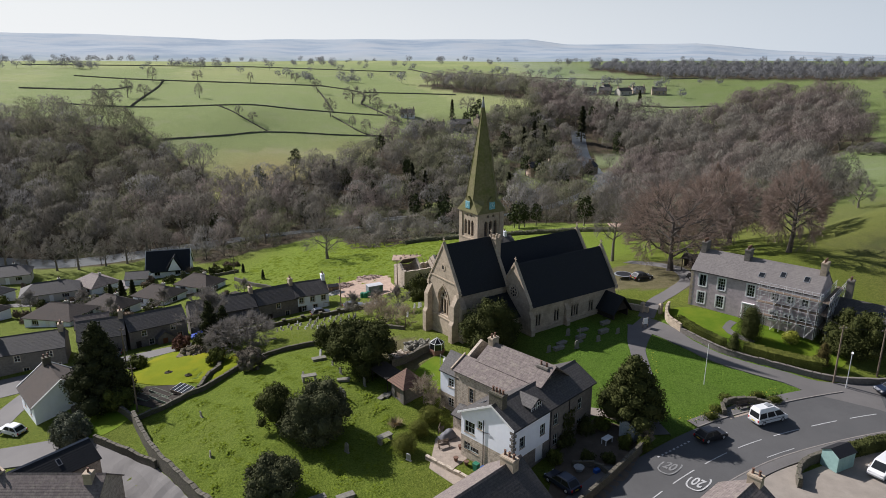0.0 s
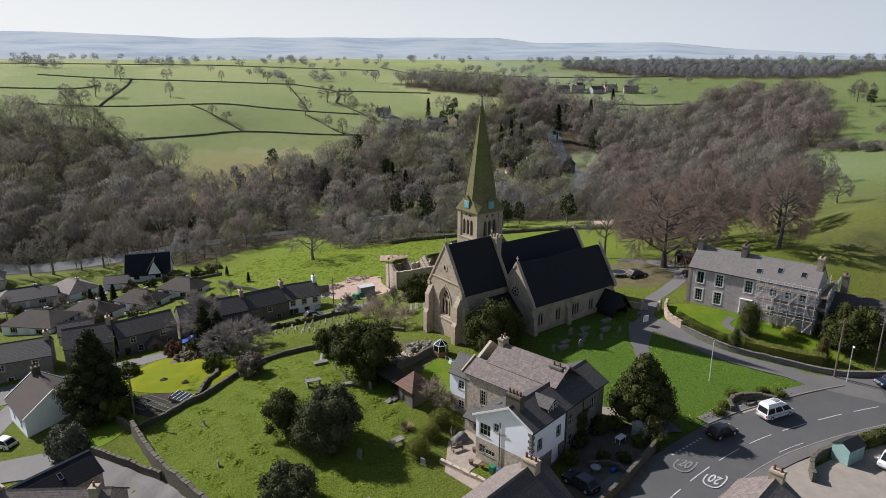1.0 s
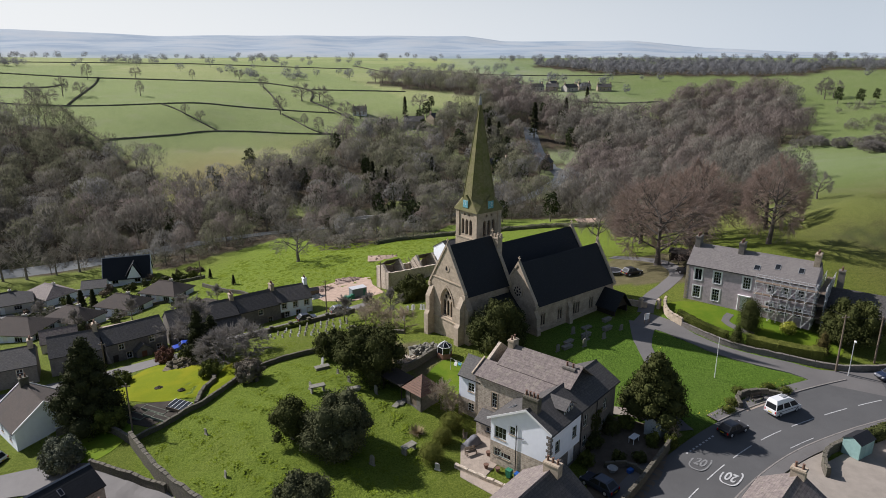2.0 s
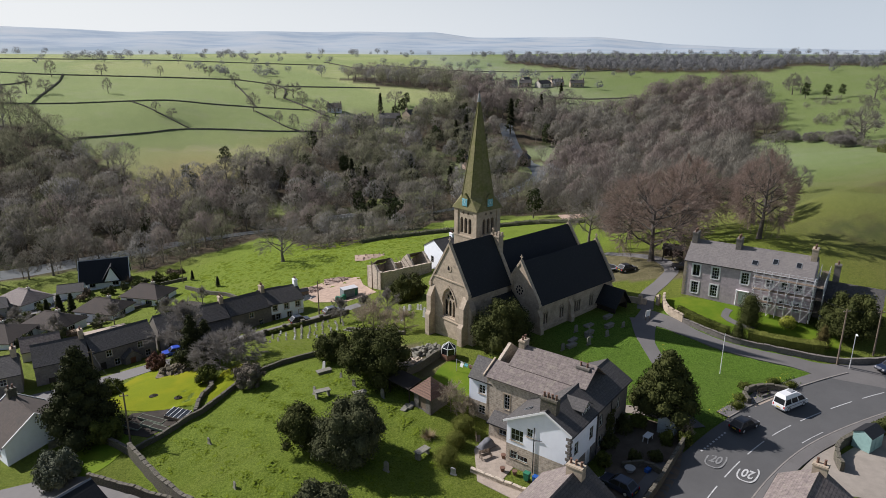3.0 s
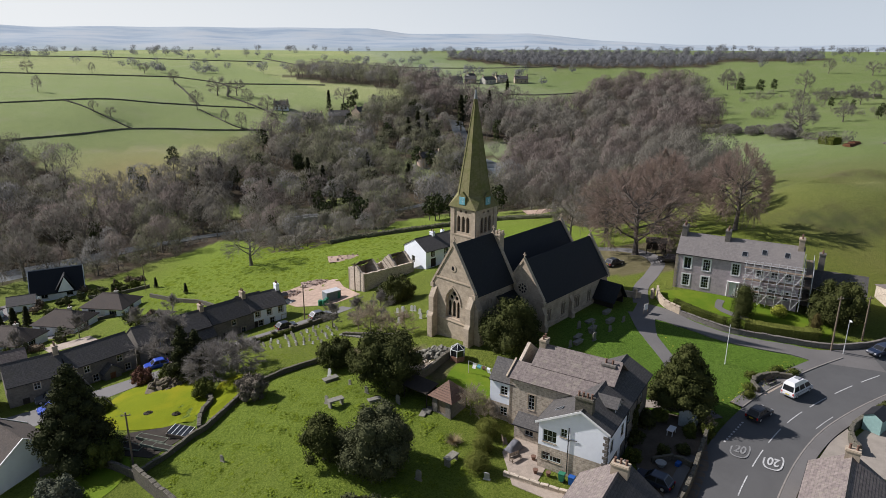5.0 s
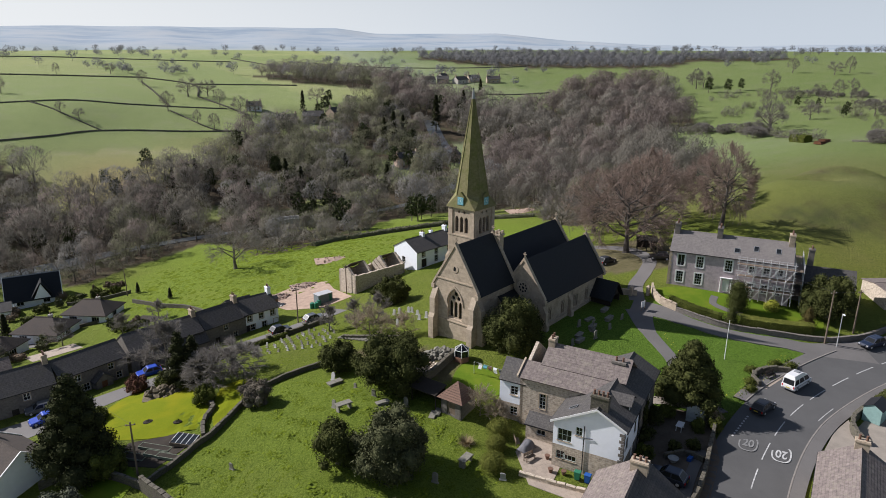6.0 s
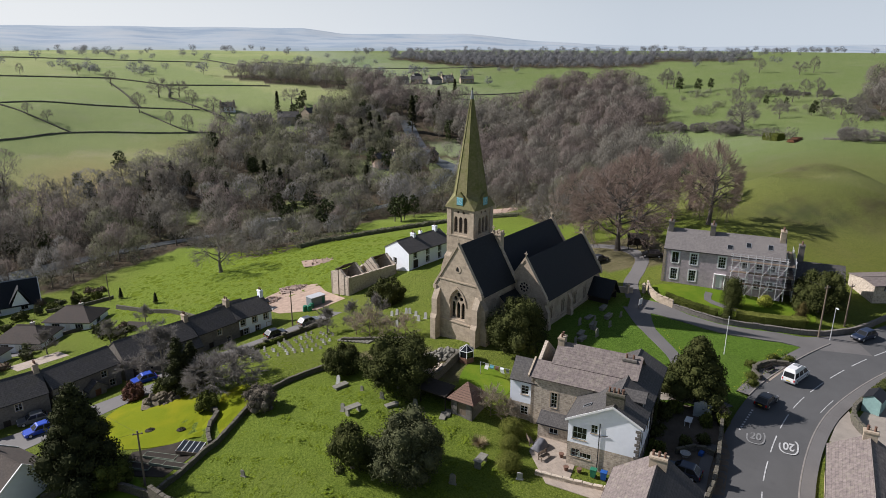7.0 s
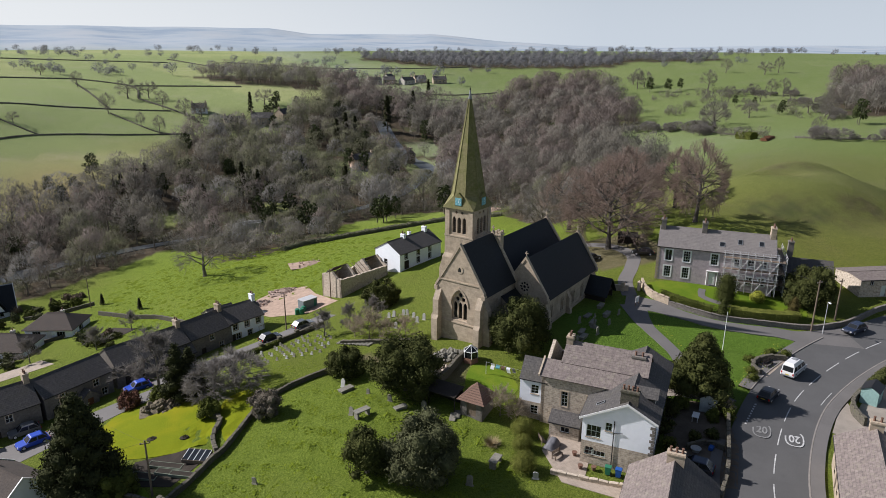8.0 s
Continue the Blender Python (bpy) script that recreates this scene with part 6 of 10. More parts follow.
# ---- bungalows in the valley
def bungalow(x, y, heading, L, W, z, roof, label, wall=None):
    """A low house under a hipped roof; x, y is its middle."""
    h = thing("bungalow", pose(x, y, z, 0, 0, heading), label, "bungalow", "bungalows on the estate")
    for m, ln in ((pose(-L / 2, -W / 2, -1.0), L), (pose(L / 2, W / 2, -1.0, 0, 0, 180), L), (pose(L / 2, -W / 2 + 0.3, -1.0, 0, 0, 90), W - 0.6), (pose(-L / 2, W / 2 - 0.3, -1.0, 0, 0, 270), W - 0.6)):
        wide = [(ln * 0.24, 1.8), (ln * 0.76, 1.8)] if ln > 8.5 else [(ln * 0.5, 1.8)]
        bm = bmesh.new()
        wall_panel(bm, m, ln, 3.5, [(c - w / 2, c + w / 2, 1.9, 3.1) for c, w in wide], 0.3)
        part("wall", bm, wall or CREAM, h)
        for c, w in wide:
            window_part(h, m @ pose(c, 0, 1.9), w, 1.2, 3, 1)
    door_part(h, pose(0.2, -W / 2 - 0.16, 0.05), 1.0, 2.0, WHITEPAINT)
    a, b, e, r, k = L / 2 + 0.45, W / 2 + 0.45, 2.4, 4.7, max(0.6, L / 2 - W * 0.38)
    for q in ([(-a, -b, e), (a, -b, e), (k, 0, r), (-k, 0, r)], [(a, b, e), (-a, b, e), (-k, 0, r), (k, 0, r)], [(a, -b, e), (a, b, e), (k, 0, r)], [(-a, b, e), (-a, -b, e), (-k, 0, r)]):
        bm = bmesh.new()
        ring_solid(bm, [[(x1, y1, z1) for x1, y1, z1 in q], [(x1, y1, z1 + 0.16) for x1, y1, z1 in q]])
        bmesh.ops.recalc_face_normals(bm, faces=bm.faces[:])
        part("roof_slope", bm, roof, h)
    bm = bmesh.new()
    prism_x(bm, [(-0.18, r + 0.12), (0, r + 0.3), (0.18, r + 0.12)], -k, k)
    part("ridge_tiles", bm, roof, h)
    chimney_part(h, k * 0.6, 0.5, r - 0.3, 0.7, 0.7, 0.9, CREAM, 1)
    return h


BUNGALOWS = [(-109.4, 175.1, 28, 14, 8, SLATE, "long bungalow with grey hipped roof"), (-101.3, 184.3, -35, 10.5, 8.4, STONESLATE, "bungalow with pale sunlit roof and white end wall"),
             (-90, 146.5, -10, 12, 9.5, BROWNTILE, "broad bungalow with brown hipped roof"), (-81.3, 153.5, -25, 10, 8, BROWNTILE, "bungalow with grey-brown tiled roof"),
             (-73.8, 163.2, -20, 10, 8, BROWNTILE, "bungalow with brown tiled roof behind a garden"), (-65.6, 170.5, -20, 10, 8, BROWNTILE, "bungalow with grey-brown roof by the meadow"),
             (-124, 171, -23, 10, 8.2, SLATE, "bungalow with slate roof near the river"), (-113, 152, -23, 10, 8, BROWNTILE, "bungalow with mossy brown roof"),
             (-132, 192, 25, 12, 8.0, SLATE, "bungalow with long grey roof"), (-142, 174, 24, 12, 8.0, BROWNTILE, "bungalow with brown roof near the river")]
for bx, by, bh, bl, bw, br, lab in BUNGALOWS:
    bungalow(bx, by, bh, bl, bw, level(bx, by) + 0.1, br, lab, WHITE if bh < 0 else CREAM)
bh = house("chalet_bungalow", -92.5, 199.6, 14.0, 12.5, 9.0, 2.6, 7.6, WHITE, SLATE_DARK, "chalet bungalow with steep dark roof and white gable", "bungalow", z=-22.6, over=0.5, verge=0.3, wins={"s": [(3, 0.9, 1.6, 1.2, 2, 1), (9, 0.9, 1.6, 1.2, 2, 1)]}, verge_stone=WHITEPAINT)
for sgn in (-1, 1):
    bm = bmesh.new()
    slope(bm, 0.0, 5.4, (sgn * 2.3, 3.0), (0, 6.6), thick=0.1)
    part("gable_roof", bm, SLATE_DARK, bh, pose_m=pose(8.2, -5.3, 0, 0, 0, 90))
bm = bmesh.new()
ring_solid(bm, [[(-1.9, y, 2.4), (1.9, y, 2.4), (0, y, 6.3)] for y in (-5.1, -4.9)])
bmesh.ops.recalc_face_normals(bm, faces=bm.faces[:])
part("gable_wall", bm, WHITE, bh, pose_m=pose(8.2, 0, 0))
house("garage", -95.5, 190.5, 14.0, 6.5, 5.5, 2.3, 3.8, WHITE, SLATE, "white garage with pale roof beside the chalet", "garage")

# ---- white farmhouse and roofless building behind the church
house("white_farmhouse", 4.0, 149.9, 29.0, 14.0, 7.6, 3.9, 6.0, WHITE, SLATE, "white farmhouse with slate roof behind the church", z=-3.9, over=0.2, chims=[(5.2, 0, 0.7, 1.1, 0.9, WHITE, 2), (12.4, 0, 0.7, 1.1, 1.2, WHITE, 1)],
      wins={"s": [(2, 2.5, 0.9, 1.1, 2, 2), (6, 2.5, 0.9, 1.1, 2, 2), (10, 2.5, 0.9, 1.1, 2, 2), (6, 0.8, 0.9, 1.2, 2, 2), (10, 0.8, 0.9, 1.2, 2, 2)], "w": [(3.2, 0.8, 0.8, 1.2, 1, 2)]}, doors={"s": [(2.2, 0.05, 1.6, 2.0, DARKTIMBER)]}, surround=0.1, sur_mat=DARKTIMBER)
house("outbuilding", 7.0, 159.0, 29.0, 8.0, 5.0, 3.0, 4.6, CREAM, PALESLATE, "low slate-roofed building behind the farmhouse", z=-5.4, chims=[(7.2, 0, 0.7, 0.7, 1.2, WHITE, 1)])


def roofless():
    m = pose(-8.6, 141.5, -6.5, 0, 0, 26.6)
    r = thing("roofless_building", m, "roofless stone building under repair with broken wall tops", "ruin")
    rng = random.Random(3)
    for px, py, rz, L, high, peak, rag in ((0, 0, 0, 13.2, 4.1, 0, 0.08), (13.2, 0, 90, 6.2, 4.1, 1.9, 0.12), (13.2, 6.2, 180, 13.2, 3.6, 0, 0.4), (0, 6.2, 270, 6.2, 3.9, 1.2, 0.3), (4.6, 0.5, 90, 5.2, 4.1, 1.8, 0.12), (9.0, 0.5, 90, 5.2, 4.1, 1.9, 0.15)):
        bm = bmesh.new()
        n = int(L / 0.6)
        top = [(0, -1.5)] + [(L * i / n, high + peak * (1 - abs(2 * i / n - 1)) + rng.uniform(-rag, rag)) for i in range(n + 1)] + [(L, -1.5)]
        prism_y(bm, top, 0, 0.5)
        bmesh.ops.recalc_face_normals(bm, faces=bm.faces[:])
        part("wall", bm, RUBBLE, r, pose_m=pose(px, py, 0, 0, 0, rz))
    for xa, xb, sgn in ((9.5, 13.0, 1), (1.0, 4.4, 1)):   # what is left of the roof
        bm = bmesh.new()
        slope(bm, xa, xb, (6.4, 3.9), (3.2, 5.9), thick=0.1)
        part("roof_remnant", bm, STONESLATE, r)
    for i in range(3):
        bm = bmesh.new()
        tube(bm, (5.6 + i * 1.0, 0.3, 4.1), (5.6 + i * 1.0, 3.1, 5.8), 0.07, n=4)
        part("rafter", bm, OAK, r)
    return r


roofless()
hut = thing("site_cabin", pose(-16.6, 140.6, level(-15.5, 141.5) + 0.1, 0, 0, 27) @ Matrix.Diagonal((0.72, 0.8, 0.8, 1)), "grey steel site cabin on the building yard", "cabin")
bm = bmesh.new()
box(bm, 0, 4.8, 0, 2.4, 0.1, 2.4, bevel=0.05)
CABIN = plain("cabin_grey_green", (0.19, 0.22, 0.23), 0.6)
part("body", bm, CABIN, hut)
for i in range(11):
    bm = bmesh.new()
    box(bm, 0.2 + i * 0.4, 0.4 + i * 0.4, -0.035, -0.002, 0.2, 2.3)
    part("rib", bm, CABIN, hut)
bm = bmesh.new()
box(bm, -0.08, 4.88, -0.08, 2.48, 2.4, 2.5)
part("roof", bm, STEEL, hut)
bm = bmesh.new()
box(bm, 3.6, 4.4, -0.06, -0.03, 0.2, 2.1)
part("door", bm, GREENPLASTIC, hut)


# ---- far houses among the trees
def far_house(x, y, heading, L, W, eave, ridge, wall, roof, label, z=None):
    return house("country_house", x, y, heading, L, W, eave, ridge, wall, roof, label, wins={"s": [(L * 0.2, 1, 1.1, 1.3, 2, 2), (L * 0.5, 1, 1.1, 1.3, 2, 2), (L * 0.8, 1, 1.1, 1.3, 2, 2), (L * 0.2, eave - 1.6, 1.1, 1.2, 2, 2), (L * 0.8, eave - 1.6, 1.1, 1.2, 2, 2)]},
                 chims=[(0.6, 0, 0.9, 1.2, 1.3, STONE, 2), (L - 0.6, 0, 0.9, 1.2, 1.3, STONE, 2)], gutter=False, z=z)


far_house(5, 436, -6, 13, 8, 4.8, 7.6, STONE, SLATE, "country house with slate roofs at the wood's edge")
far_house(-11, 432, 4, 12, 7, 3.0, 5.2, STONE, SLATE, "low range beside the country house")
far_house(22, 440, 40, 10, 7, 4.6, 7.2, STONE, SLATE, "slate-roofed wing of the country house")
far_house(-28, 452, 0, 9, 6, 3.6, 5.8, WHITE, SLATE, "white cottage at the field's edge")
far_house(45, 349, 12, 12, 8, 5.6, 8.0, plain("pink_render", (0.55, 0.40, 0.32), 0.85), SLATE, "pink-washed house standing among bare trees")
far_house(80, 362, 60, 6.5, 5.5, 4.0, 6.4, STONE, SLATE, "small stone boathouse beside the river")
for i, (fx, fy, fh, fl) in enumerate([(120, 590, 10, 12), (136, 596, -20, 10), (150, 588, 30, 14), (165, 598, 5, 11), (108, 600, 60, 10), (180, 590, -10, 12), (142, 610, 40, 10)]):
    far_house(fx, fy, fh, fl, 7, 3.6, 6.2, STONE if i % 2 else CREAM, SLATE, "house of the distant farm hamlet")

# ---------------------------------------------------------------- trees and shrubs
class Sticks:
    """Collects tapered limbs and single twigs as plain vertex lists, with the way that each vertex faces."""

    def __init__(self):
        self.v, self.f, self.n = [], [], []

    def limb(self, a, b, ra, rb, n=4):
        d = b - a
        if d.length < 1e-4:
            return
        d = d.normalized()
        s = d.orthogonal().normalized()
        w = d.cross(s)
        k = len(self.v)
        for p, r in ((a, ra), (b, rb)):
            for i in range(n):
                t = i * math.tau / n
                o = s * math.cos(t) + w * math.sin(t)
                q = p + o * r
                self.v.append((q.x, q.y, q.z))
                self.n.append((o.x, o.y, o.z))
        for i in range(n):
            j = (i + 1) % n
            self.f.append((k + i, k + j, k + n + j, k + n + i))

    def twig(self, a, b, r, face=None):
        d = b - a
        o = d.cross(face) if face is not None else d
        if face is not None and o.length > 1e-3:   # a spray that lies in the crown's skin
            o = o.normalized() * r
            n = face
        else:
            s = d.orthogonal().normalized()
            w = d.normalized().cross(s)
            t = random_angle()
            o = (s * math.cos(t) + w * math.sin(t)) * r
            n = d.normalized().cross(o).normalized()
        k = len(self.v)
        for q in (a + o, a - o, b):
            self.v.append((q.x, q.y, q.z))
            self.n.append((n.x, n.y, n.z))
        self.f.append((k + 1, k, k + 2))


_rng = random.Random(11)


def random_angle():
    return _rng.uniform(0, math.tau)


def branch_out(st, tw, p, d, length, radius, depth, rng, up, twigs, twig_len, twig_r, spread=0.75):
    """One limb in two bent pieces, its side limbs and, at the last level, its twigs."""
    d = d.normalized()
    bend = Vector((rng.uniform(-1, 1), rng.uniform(-1, 1), rng.uniform(-0.4, 0.8) + up)) * 0.22
    mid = p + d * length * 0.5
    d2 = (d + bend).normalized()
    end = mid + d2 * length * 0.5
    n = 6 if radius > 0.15 else (4 if radius > 0.04 else 3)
    if depth == 0:
        st.limb(p, end, radius, radius * 0.5, 3)
    else:
        st.limb(p, mid, radius, radius * 0.8, n)
        st.limb(mid, end, radius * 0.8, radius * 0.55, n)
    if depth == 0:
        for _ in range(twigs):
            s = rng.uniform(0.1, 1.0)
            a = p.lerp(mid, s * 2) if s < 0.5 else mid.lerp(end, s * 2 - 1)
            t = (d2 + Vector((rng.gauss(0, 0.7), rng.gauss(0, 0.7), rng.gauss(0.15, 0.6)))).normalized()
            tw.twig(a, a + t * twig_len * rng.uniform(0.5, 1.2), twig_r)
        return
    kids = 3 if depth > 1 else 4
    for i in range(kids):
        s = rng.uniform(0.35, 0.95)
        a = p.lerp(mid, s * 2) if s < 0.5 else mid.lerp(end, s * 2 - 1)
        t = (d2 + Vector((rng.gauss(0, spread), rng.gauss(0, spread), rng.gauss(0.1, spread * 0.7) + up * 0.4))).normalized()
        branch_out(st, tw, a, t, length * rng.uniform(0.55, 0.8), radius * rng.uniform(0.45, 0.62), depth - 1, rng, up, twigs, twig_len, twig_r, spread)
    branch_out(st, tw, end, (d2 + Vector((rng.gauss(0, 0.3), rng.gauss(0, 0.3), 0.1))).normalized(), length * 0.72, radius * 0.55, depth - 1, rng, up, twigs, twig_len, twig_r, spread)


def bare_tree_data(name, seed, height, width, depth=3, limbs=7, twigs=10, twig_len=0.9, twig_r=0.02, twig_mat=None, clear=0.22, trunk_r=None, spread=0.7, bark=None, rise=0.4):
    """Meshes of a leafless tree: trunk with limbs, and the fine crown."""
    rng = random.Random(seed)
    st, tw = Sticks(), Sticks()
    r = trunk_r or height * 0.026
    top = Vector((rng.uniform(-0.04, 0.04) * height, rng.uniform(-0.04, 0.04) * height, height * 0.55))
    fork = top * (clear / 0.55)
    st.limb(Vector((0, 0, -0.4)), Vector((0, 0, 0.5)), r * 1.6, r * 1.1, 8)
    st.limb(Vector((0, 0, 0.5)), fork, r * 1.1, r * 0.9, 8)
    st.limb(fork, top, r * 0.9, r * 0.4, 6)
    for i in range(limbs):
        s = i / max(1, limbs - 1)
        a = fork.lerp(top, s)
        ang = i * 2.4 + rng.uniform(-0.4, 0.4)
        flat = 1 - 0.75 * s
        d = Vector((math.cos(ang) * flat, math.sin(ang) * flat, rise + 0.9 * s + rng.uniform(-0.1, 0.15)))
        ln = (width * 0.30 * (1 - 0.35 * s) + height * 0.06)
        branch_out(st, tw, a, d, ln, r * 0.5 * (1 - 0.4 * s), depth - 1, rng, 0.25, twigs, twig_len, twig_r, spread)
    me1 = bpy.data.meshes.new(name + "_trunk")
    me1.from_pydata(st.v, [], st.f)
    me1.materials.append(bark or BARK)
    me2 = bpy.data.meshes.new(name + "_crown")
    me2.from_pydata(tw.v, [], tw.f)
    me2.materials.append(twig_mat or TWIG)
    return me1, me2


def leaf_cloud(rng, lobes, count, size, flat=0.0):
    """Small leaf sprays scattered over the skins of overlapping lobes (cx, cy, cz, rx, ry, rz)."""
    v, f = [], []
    area = [max(rx * ry, rx * rz) for _, _, _, rx, ry, rz in lobes]
    tot = sum(area)
    for (cx, cy, cz, rx, ry, rz), a in zip(lobes, area):
        for _ in range(int(count * a / tot)):
            u, t = rng.uniform(-0.75, 1), rng.uniform(0, math.tau)
            s = math.sqrt(max(0, 1 - u * u))
            nrm = Vector((s * math.cos(t), s * math.sin(t), u))
            k = rng.uniform(0.7, 1.16)
            p = Vector((cx + nrm.x * rx * k, cy + nrm.y * ry * k, cz + nrm.z * rz * k))
            d = (nrm + Vector((rng.gauss(0, 0.7), rng.gauss(0, 0.7), rng.gauss(0, 0.7)))).normalized()
            e1 = d.orthogonal().normalized()
            e2 = d.cross(e1)
            ang = rng.uniform(0, math.tau)
            q1, q2 = e1 * math.cos(ang) + e2 * math.sin(ang), e2 * math.cos(ang) - e1 * math.sin(ang)
            w, h = size * rng.uniform(0.6, 1.3), size * rng.uniform(0.35, 0.8)
            b = len(v)
            for c in (p - q1 * w, p + q2 * h * 0.7, p + q1 * w, p - q2 * h * 0.7):
                v.append((c.x, c.y, c.z))
            f.append((b, b + 1, b + 2, b + 3))
    return v, f


def core_mesh(lobes, shrink=0.74, seg=8):
    """The dark inside of a dense shrub."""
    bm = bmesh.new()
    for cx, cy, cz, rx, ry, rz in lobes:
        bmesh.ops.create_uvsphere(bm, u_segments=seg, v_segments=seg // 2 + 1, radius=1, matrix=Matrix.Translation((cx, cy, cz)) @ Matrix.Diagonal((rx * shrink, ry * shrink, rz * shrink, 1)))
    for v in bm.verts:
        n = noise.noise(v.co * 0.9) * 0.25
        v.co += Vector((v.co.x, v.co.y, 0)).normalized() * n if v.co.length else Vector()
    return bm


def evergreen(name, x, y, lobes, count, size, mat, label, category, trunk=True, seed=1, rz=0, group=""):
    """A dense evergreen: trunk, leafy crown over a dark inner mass."""
    rng = random.Random(seed)
    z = level(x, y)
    ob = thing(name, pose(x, y, z, 0, 0, rz), label, category, group)
    if trunk:
        st = Sticks()
        top = max(l[2] for l in lobes)
        st.limb(Vector((0, 0, -0.4)), Vector((0, 0, top * 0.6)), 0.35, 0.22, 7)
        for l in lobes[:6]:
            st.limb(Vector((0, 0, top * 0.25)), Vector((l[0], l[1], l[2])), 0.16, 0.06, 5)
        raw("trunk", st.v, st.f, BARK, ob)
    v, f = leaf_cloud(rng, lobes, int(count * 1.5), size * 0.8)
    raw("crown", v, f, mat, ob)
    part("inner_crown", core_mesh(lobes, seg=8 if count > 1000 else 6), mat, ob)
    return ob


def lobes_of(rng, n, w, h, lift, r):
    """Lobes for a rounded, uneven crown of width w and height h."""
    out = [(0, 0, lift + h * 0.45, w * 0.43, w * 0.43, h * 0.5)]
    r, n = r * 0.55, int(n * 3.4)
    for i in range(n):
        a = i * 2.399 + rng.uniform(-0.3, 0.3)
        zz = lift + h * rng.uniform(0.12, 0.9)
        k = w * 0.5 * (1 - abs((zz - lift) / h - 0.4)) * rng.uniform(0.6, 1.0)
        s = r * rng.uniform(0.55, 1.25)
        out.append((math.cos(a) * k, math.sin(a) * k, zz, s, s, s * rng.uniform(0.8, 1.45)))
    return out


def plant(name, data, x, y, scale, rz, label, category="tree", group="", z=None):
    ob = thing(name, pose(x, y, level(x, y) if z is None else z, 0, 0, rz) @ Matrix.Diagonal((scale, scale, scale * (0.92 + 0.16 * ((x * 7.3) % 1)), 1)), label, category, group)
    for key, me in (("trunk", data[0]), ("crown", data[1])):
        o = new(key, me)
        o.parent = ob
    return ob


def domed_tree_data(name, seed, height, width, limbs=13, forks=6, sprays=8, twigs=22, twig_len=1.2, twig_r=0.02, twig_mat=None, bark=None, trunk_r=0.5, clear=0.16, low=-0.35, stray=0.14):
    """Meshes of a broad leafless tree whose limbs fan out and fork again and again up to a rounded, uneven dome."""
    rng = random.Random(seed)
    st, tw = Sticks(), Sticks()
    rx, rz = width * 0.5, height * 0.52
    mid = Vector((0, 0, height - rz))
    fork = Vector((rng.uniform(-0.2, 0.2), rng.uniform(-0.2, 0.2), height * clear))
    st.limb(Vector((0, 0, -0.5)), Vector((0, 0, 0.5)), trunk_r * 1.7, trunk_r * 1.1, 8)
    st.limb(Vector((0, 0, 0.5)), fork, trunk_r * 1.1, trunk_r * 0.85, 8)
    top = Vector((rng.uniform(-0.5, 0.5), rng.uniform(-0.5, 0.5), height * 0.55))
    st.limb(fork, top, trunk_r * 0.8, trunk_r * 0.35, 7)
    a1, a2 = rng.uniform(0, 6), rng.uniform(0, 6)

    def skin(t, u, k):
        w = math.sqrt(max(0, 1 - u * u))
        swell = k * (1 + w * (0.10 * math.sin(2 * t + a1) + 0.08 * math.sin(5 * t + a2 + 4 * u)))
        return mid + Vector((w * math.cos(t) * rx * swell, w * math.sin(t) * rx * swell, u * rz * swell))

    def bough(a, b, ra, rb, n, sag):
        m = a.lerp(b, 0.5) + Vector((rng.uniform(-1, 1), rng.uniform(-1, 1), sag)) * (b - a).length * 0.09
        st.limb(a, m, ra, (ra + rb) / 2, n)
        st.limb(m, b, (ra + rb) / 2, rb, n)
        return m
    for i in range(limbs):
        s = (i + 0.5) / limbs
        t, u = i * 2.399 + rng.uniform(-0.2, 0.2), low + (0.82 - low) * s
        start = fork.lerp(top, min(1, s * 1.1))
        end = skin(t, u, 0.55)
        r1 = trunk_r * (0.42 - 0.16 * s)
        bend = bough(start, end, r1, r1 * 0.45, 6, -0.4)
        for j in range(forks):
            t2, u2 = t + rng.gauss(0, 0.34), min(0.99, max(low - 0.2, u + rng.gauss(0, 0.2)))
            at = bend.lerp(end, rng.uniform(0.0, 1.0))
            tip = skin(t2, u2, rng.uniform(0.72, 0.86))
            bough(at, tip, r1 * 0.4, r1 * 0.18, 4, 0.3)
            for _ in range(sprays):
                q = skin(t2 + rng.gauss(0, stray) / math.sqrt(max(0.1, 1 - u2 * u2)), min(1, u2 + rng.gauss(0, stray * 0.8)), rng.uniform(0.9, 1.0))
                p = at.lerp(tip, rng.uniform(0.45, 1.0))
                st.limb(p, q, r1 * 0.15, 0.012, 3)
                d = (q - p).normalized()
                for _ in range(twigs):
                    o = p.lerp(q, rng.uniform(0.15, 1.0))
                    e = (d + Vector((rng.gauss(0, 0.5), rng.gauss(0, 0.5), rng.gauss(0.12, 0.42)))).normalized()
                    tw.twig(o, o + e * twig_len * rng.uniform(0.45, 1.15), twig_r)
    out = []
    for key, k, mat in (("_trunk", st, bark or BARK), ("_crown", tw, twig_mat or TWIG)):
        me = bpy.data.meshes.new(name + key)
        me.from_pydata(k.v, [], k.f)
        me.materials.append(mat)
        out.append(me)
    return out


# ---- specimen trees
BEECHBARK = plain("grey_beech_bark", (0.085, 0.073, 0.062), 0.9, 1.5, 0.3, 0.02)
beech = domed_tree_data("beech", 3, 18.5, 20.5, limbs=15, forks=6, sprays=9, twigs=44, twig_len=0.85, twig_r=0.021, twig_mat=BEECHTWIG, bark=BEECHBARK, trunk_r=0.55, clear=0.13, low=-0.6, stray=0.2)
beech2 = domed_tree_data("beech_two", 8, 19, 14.5, limbs=13, forks=6, sprays=9, twigs=44, twig_len=0.85, twig_r=0.021, twig_mat=BEECHTWIG, bark=BEECHBARK, trunk_r=0.48, clear=0.2, low=-0.5, stray=0.2)
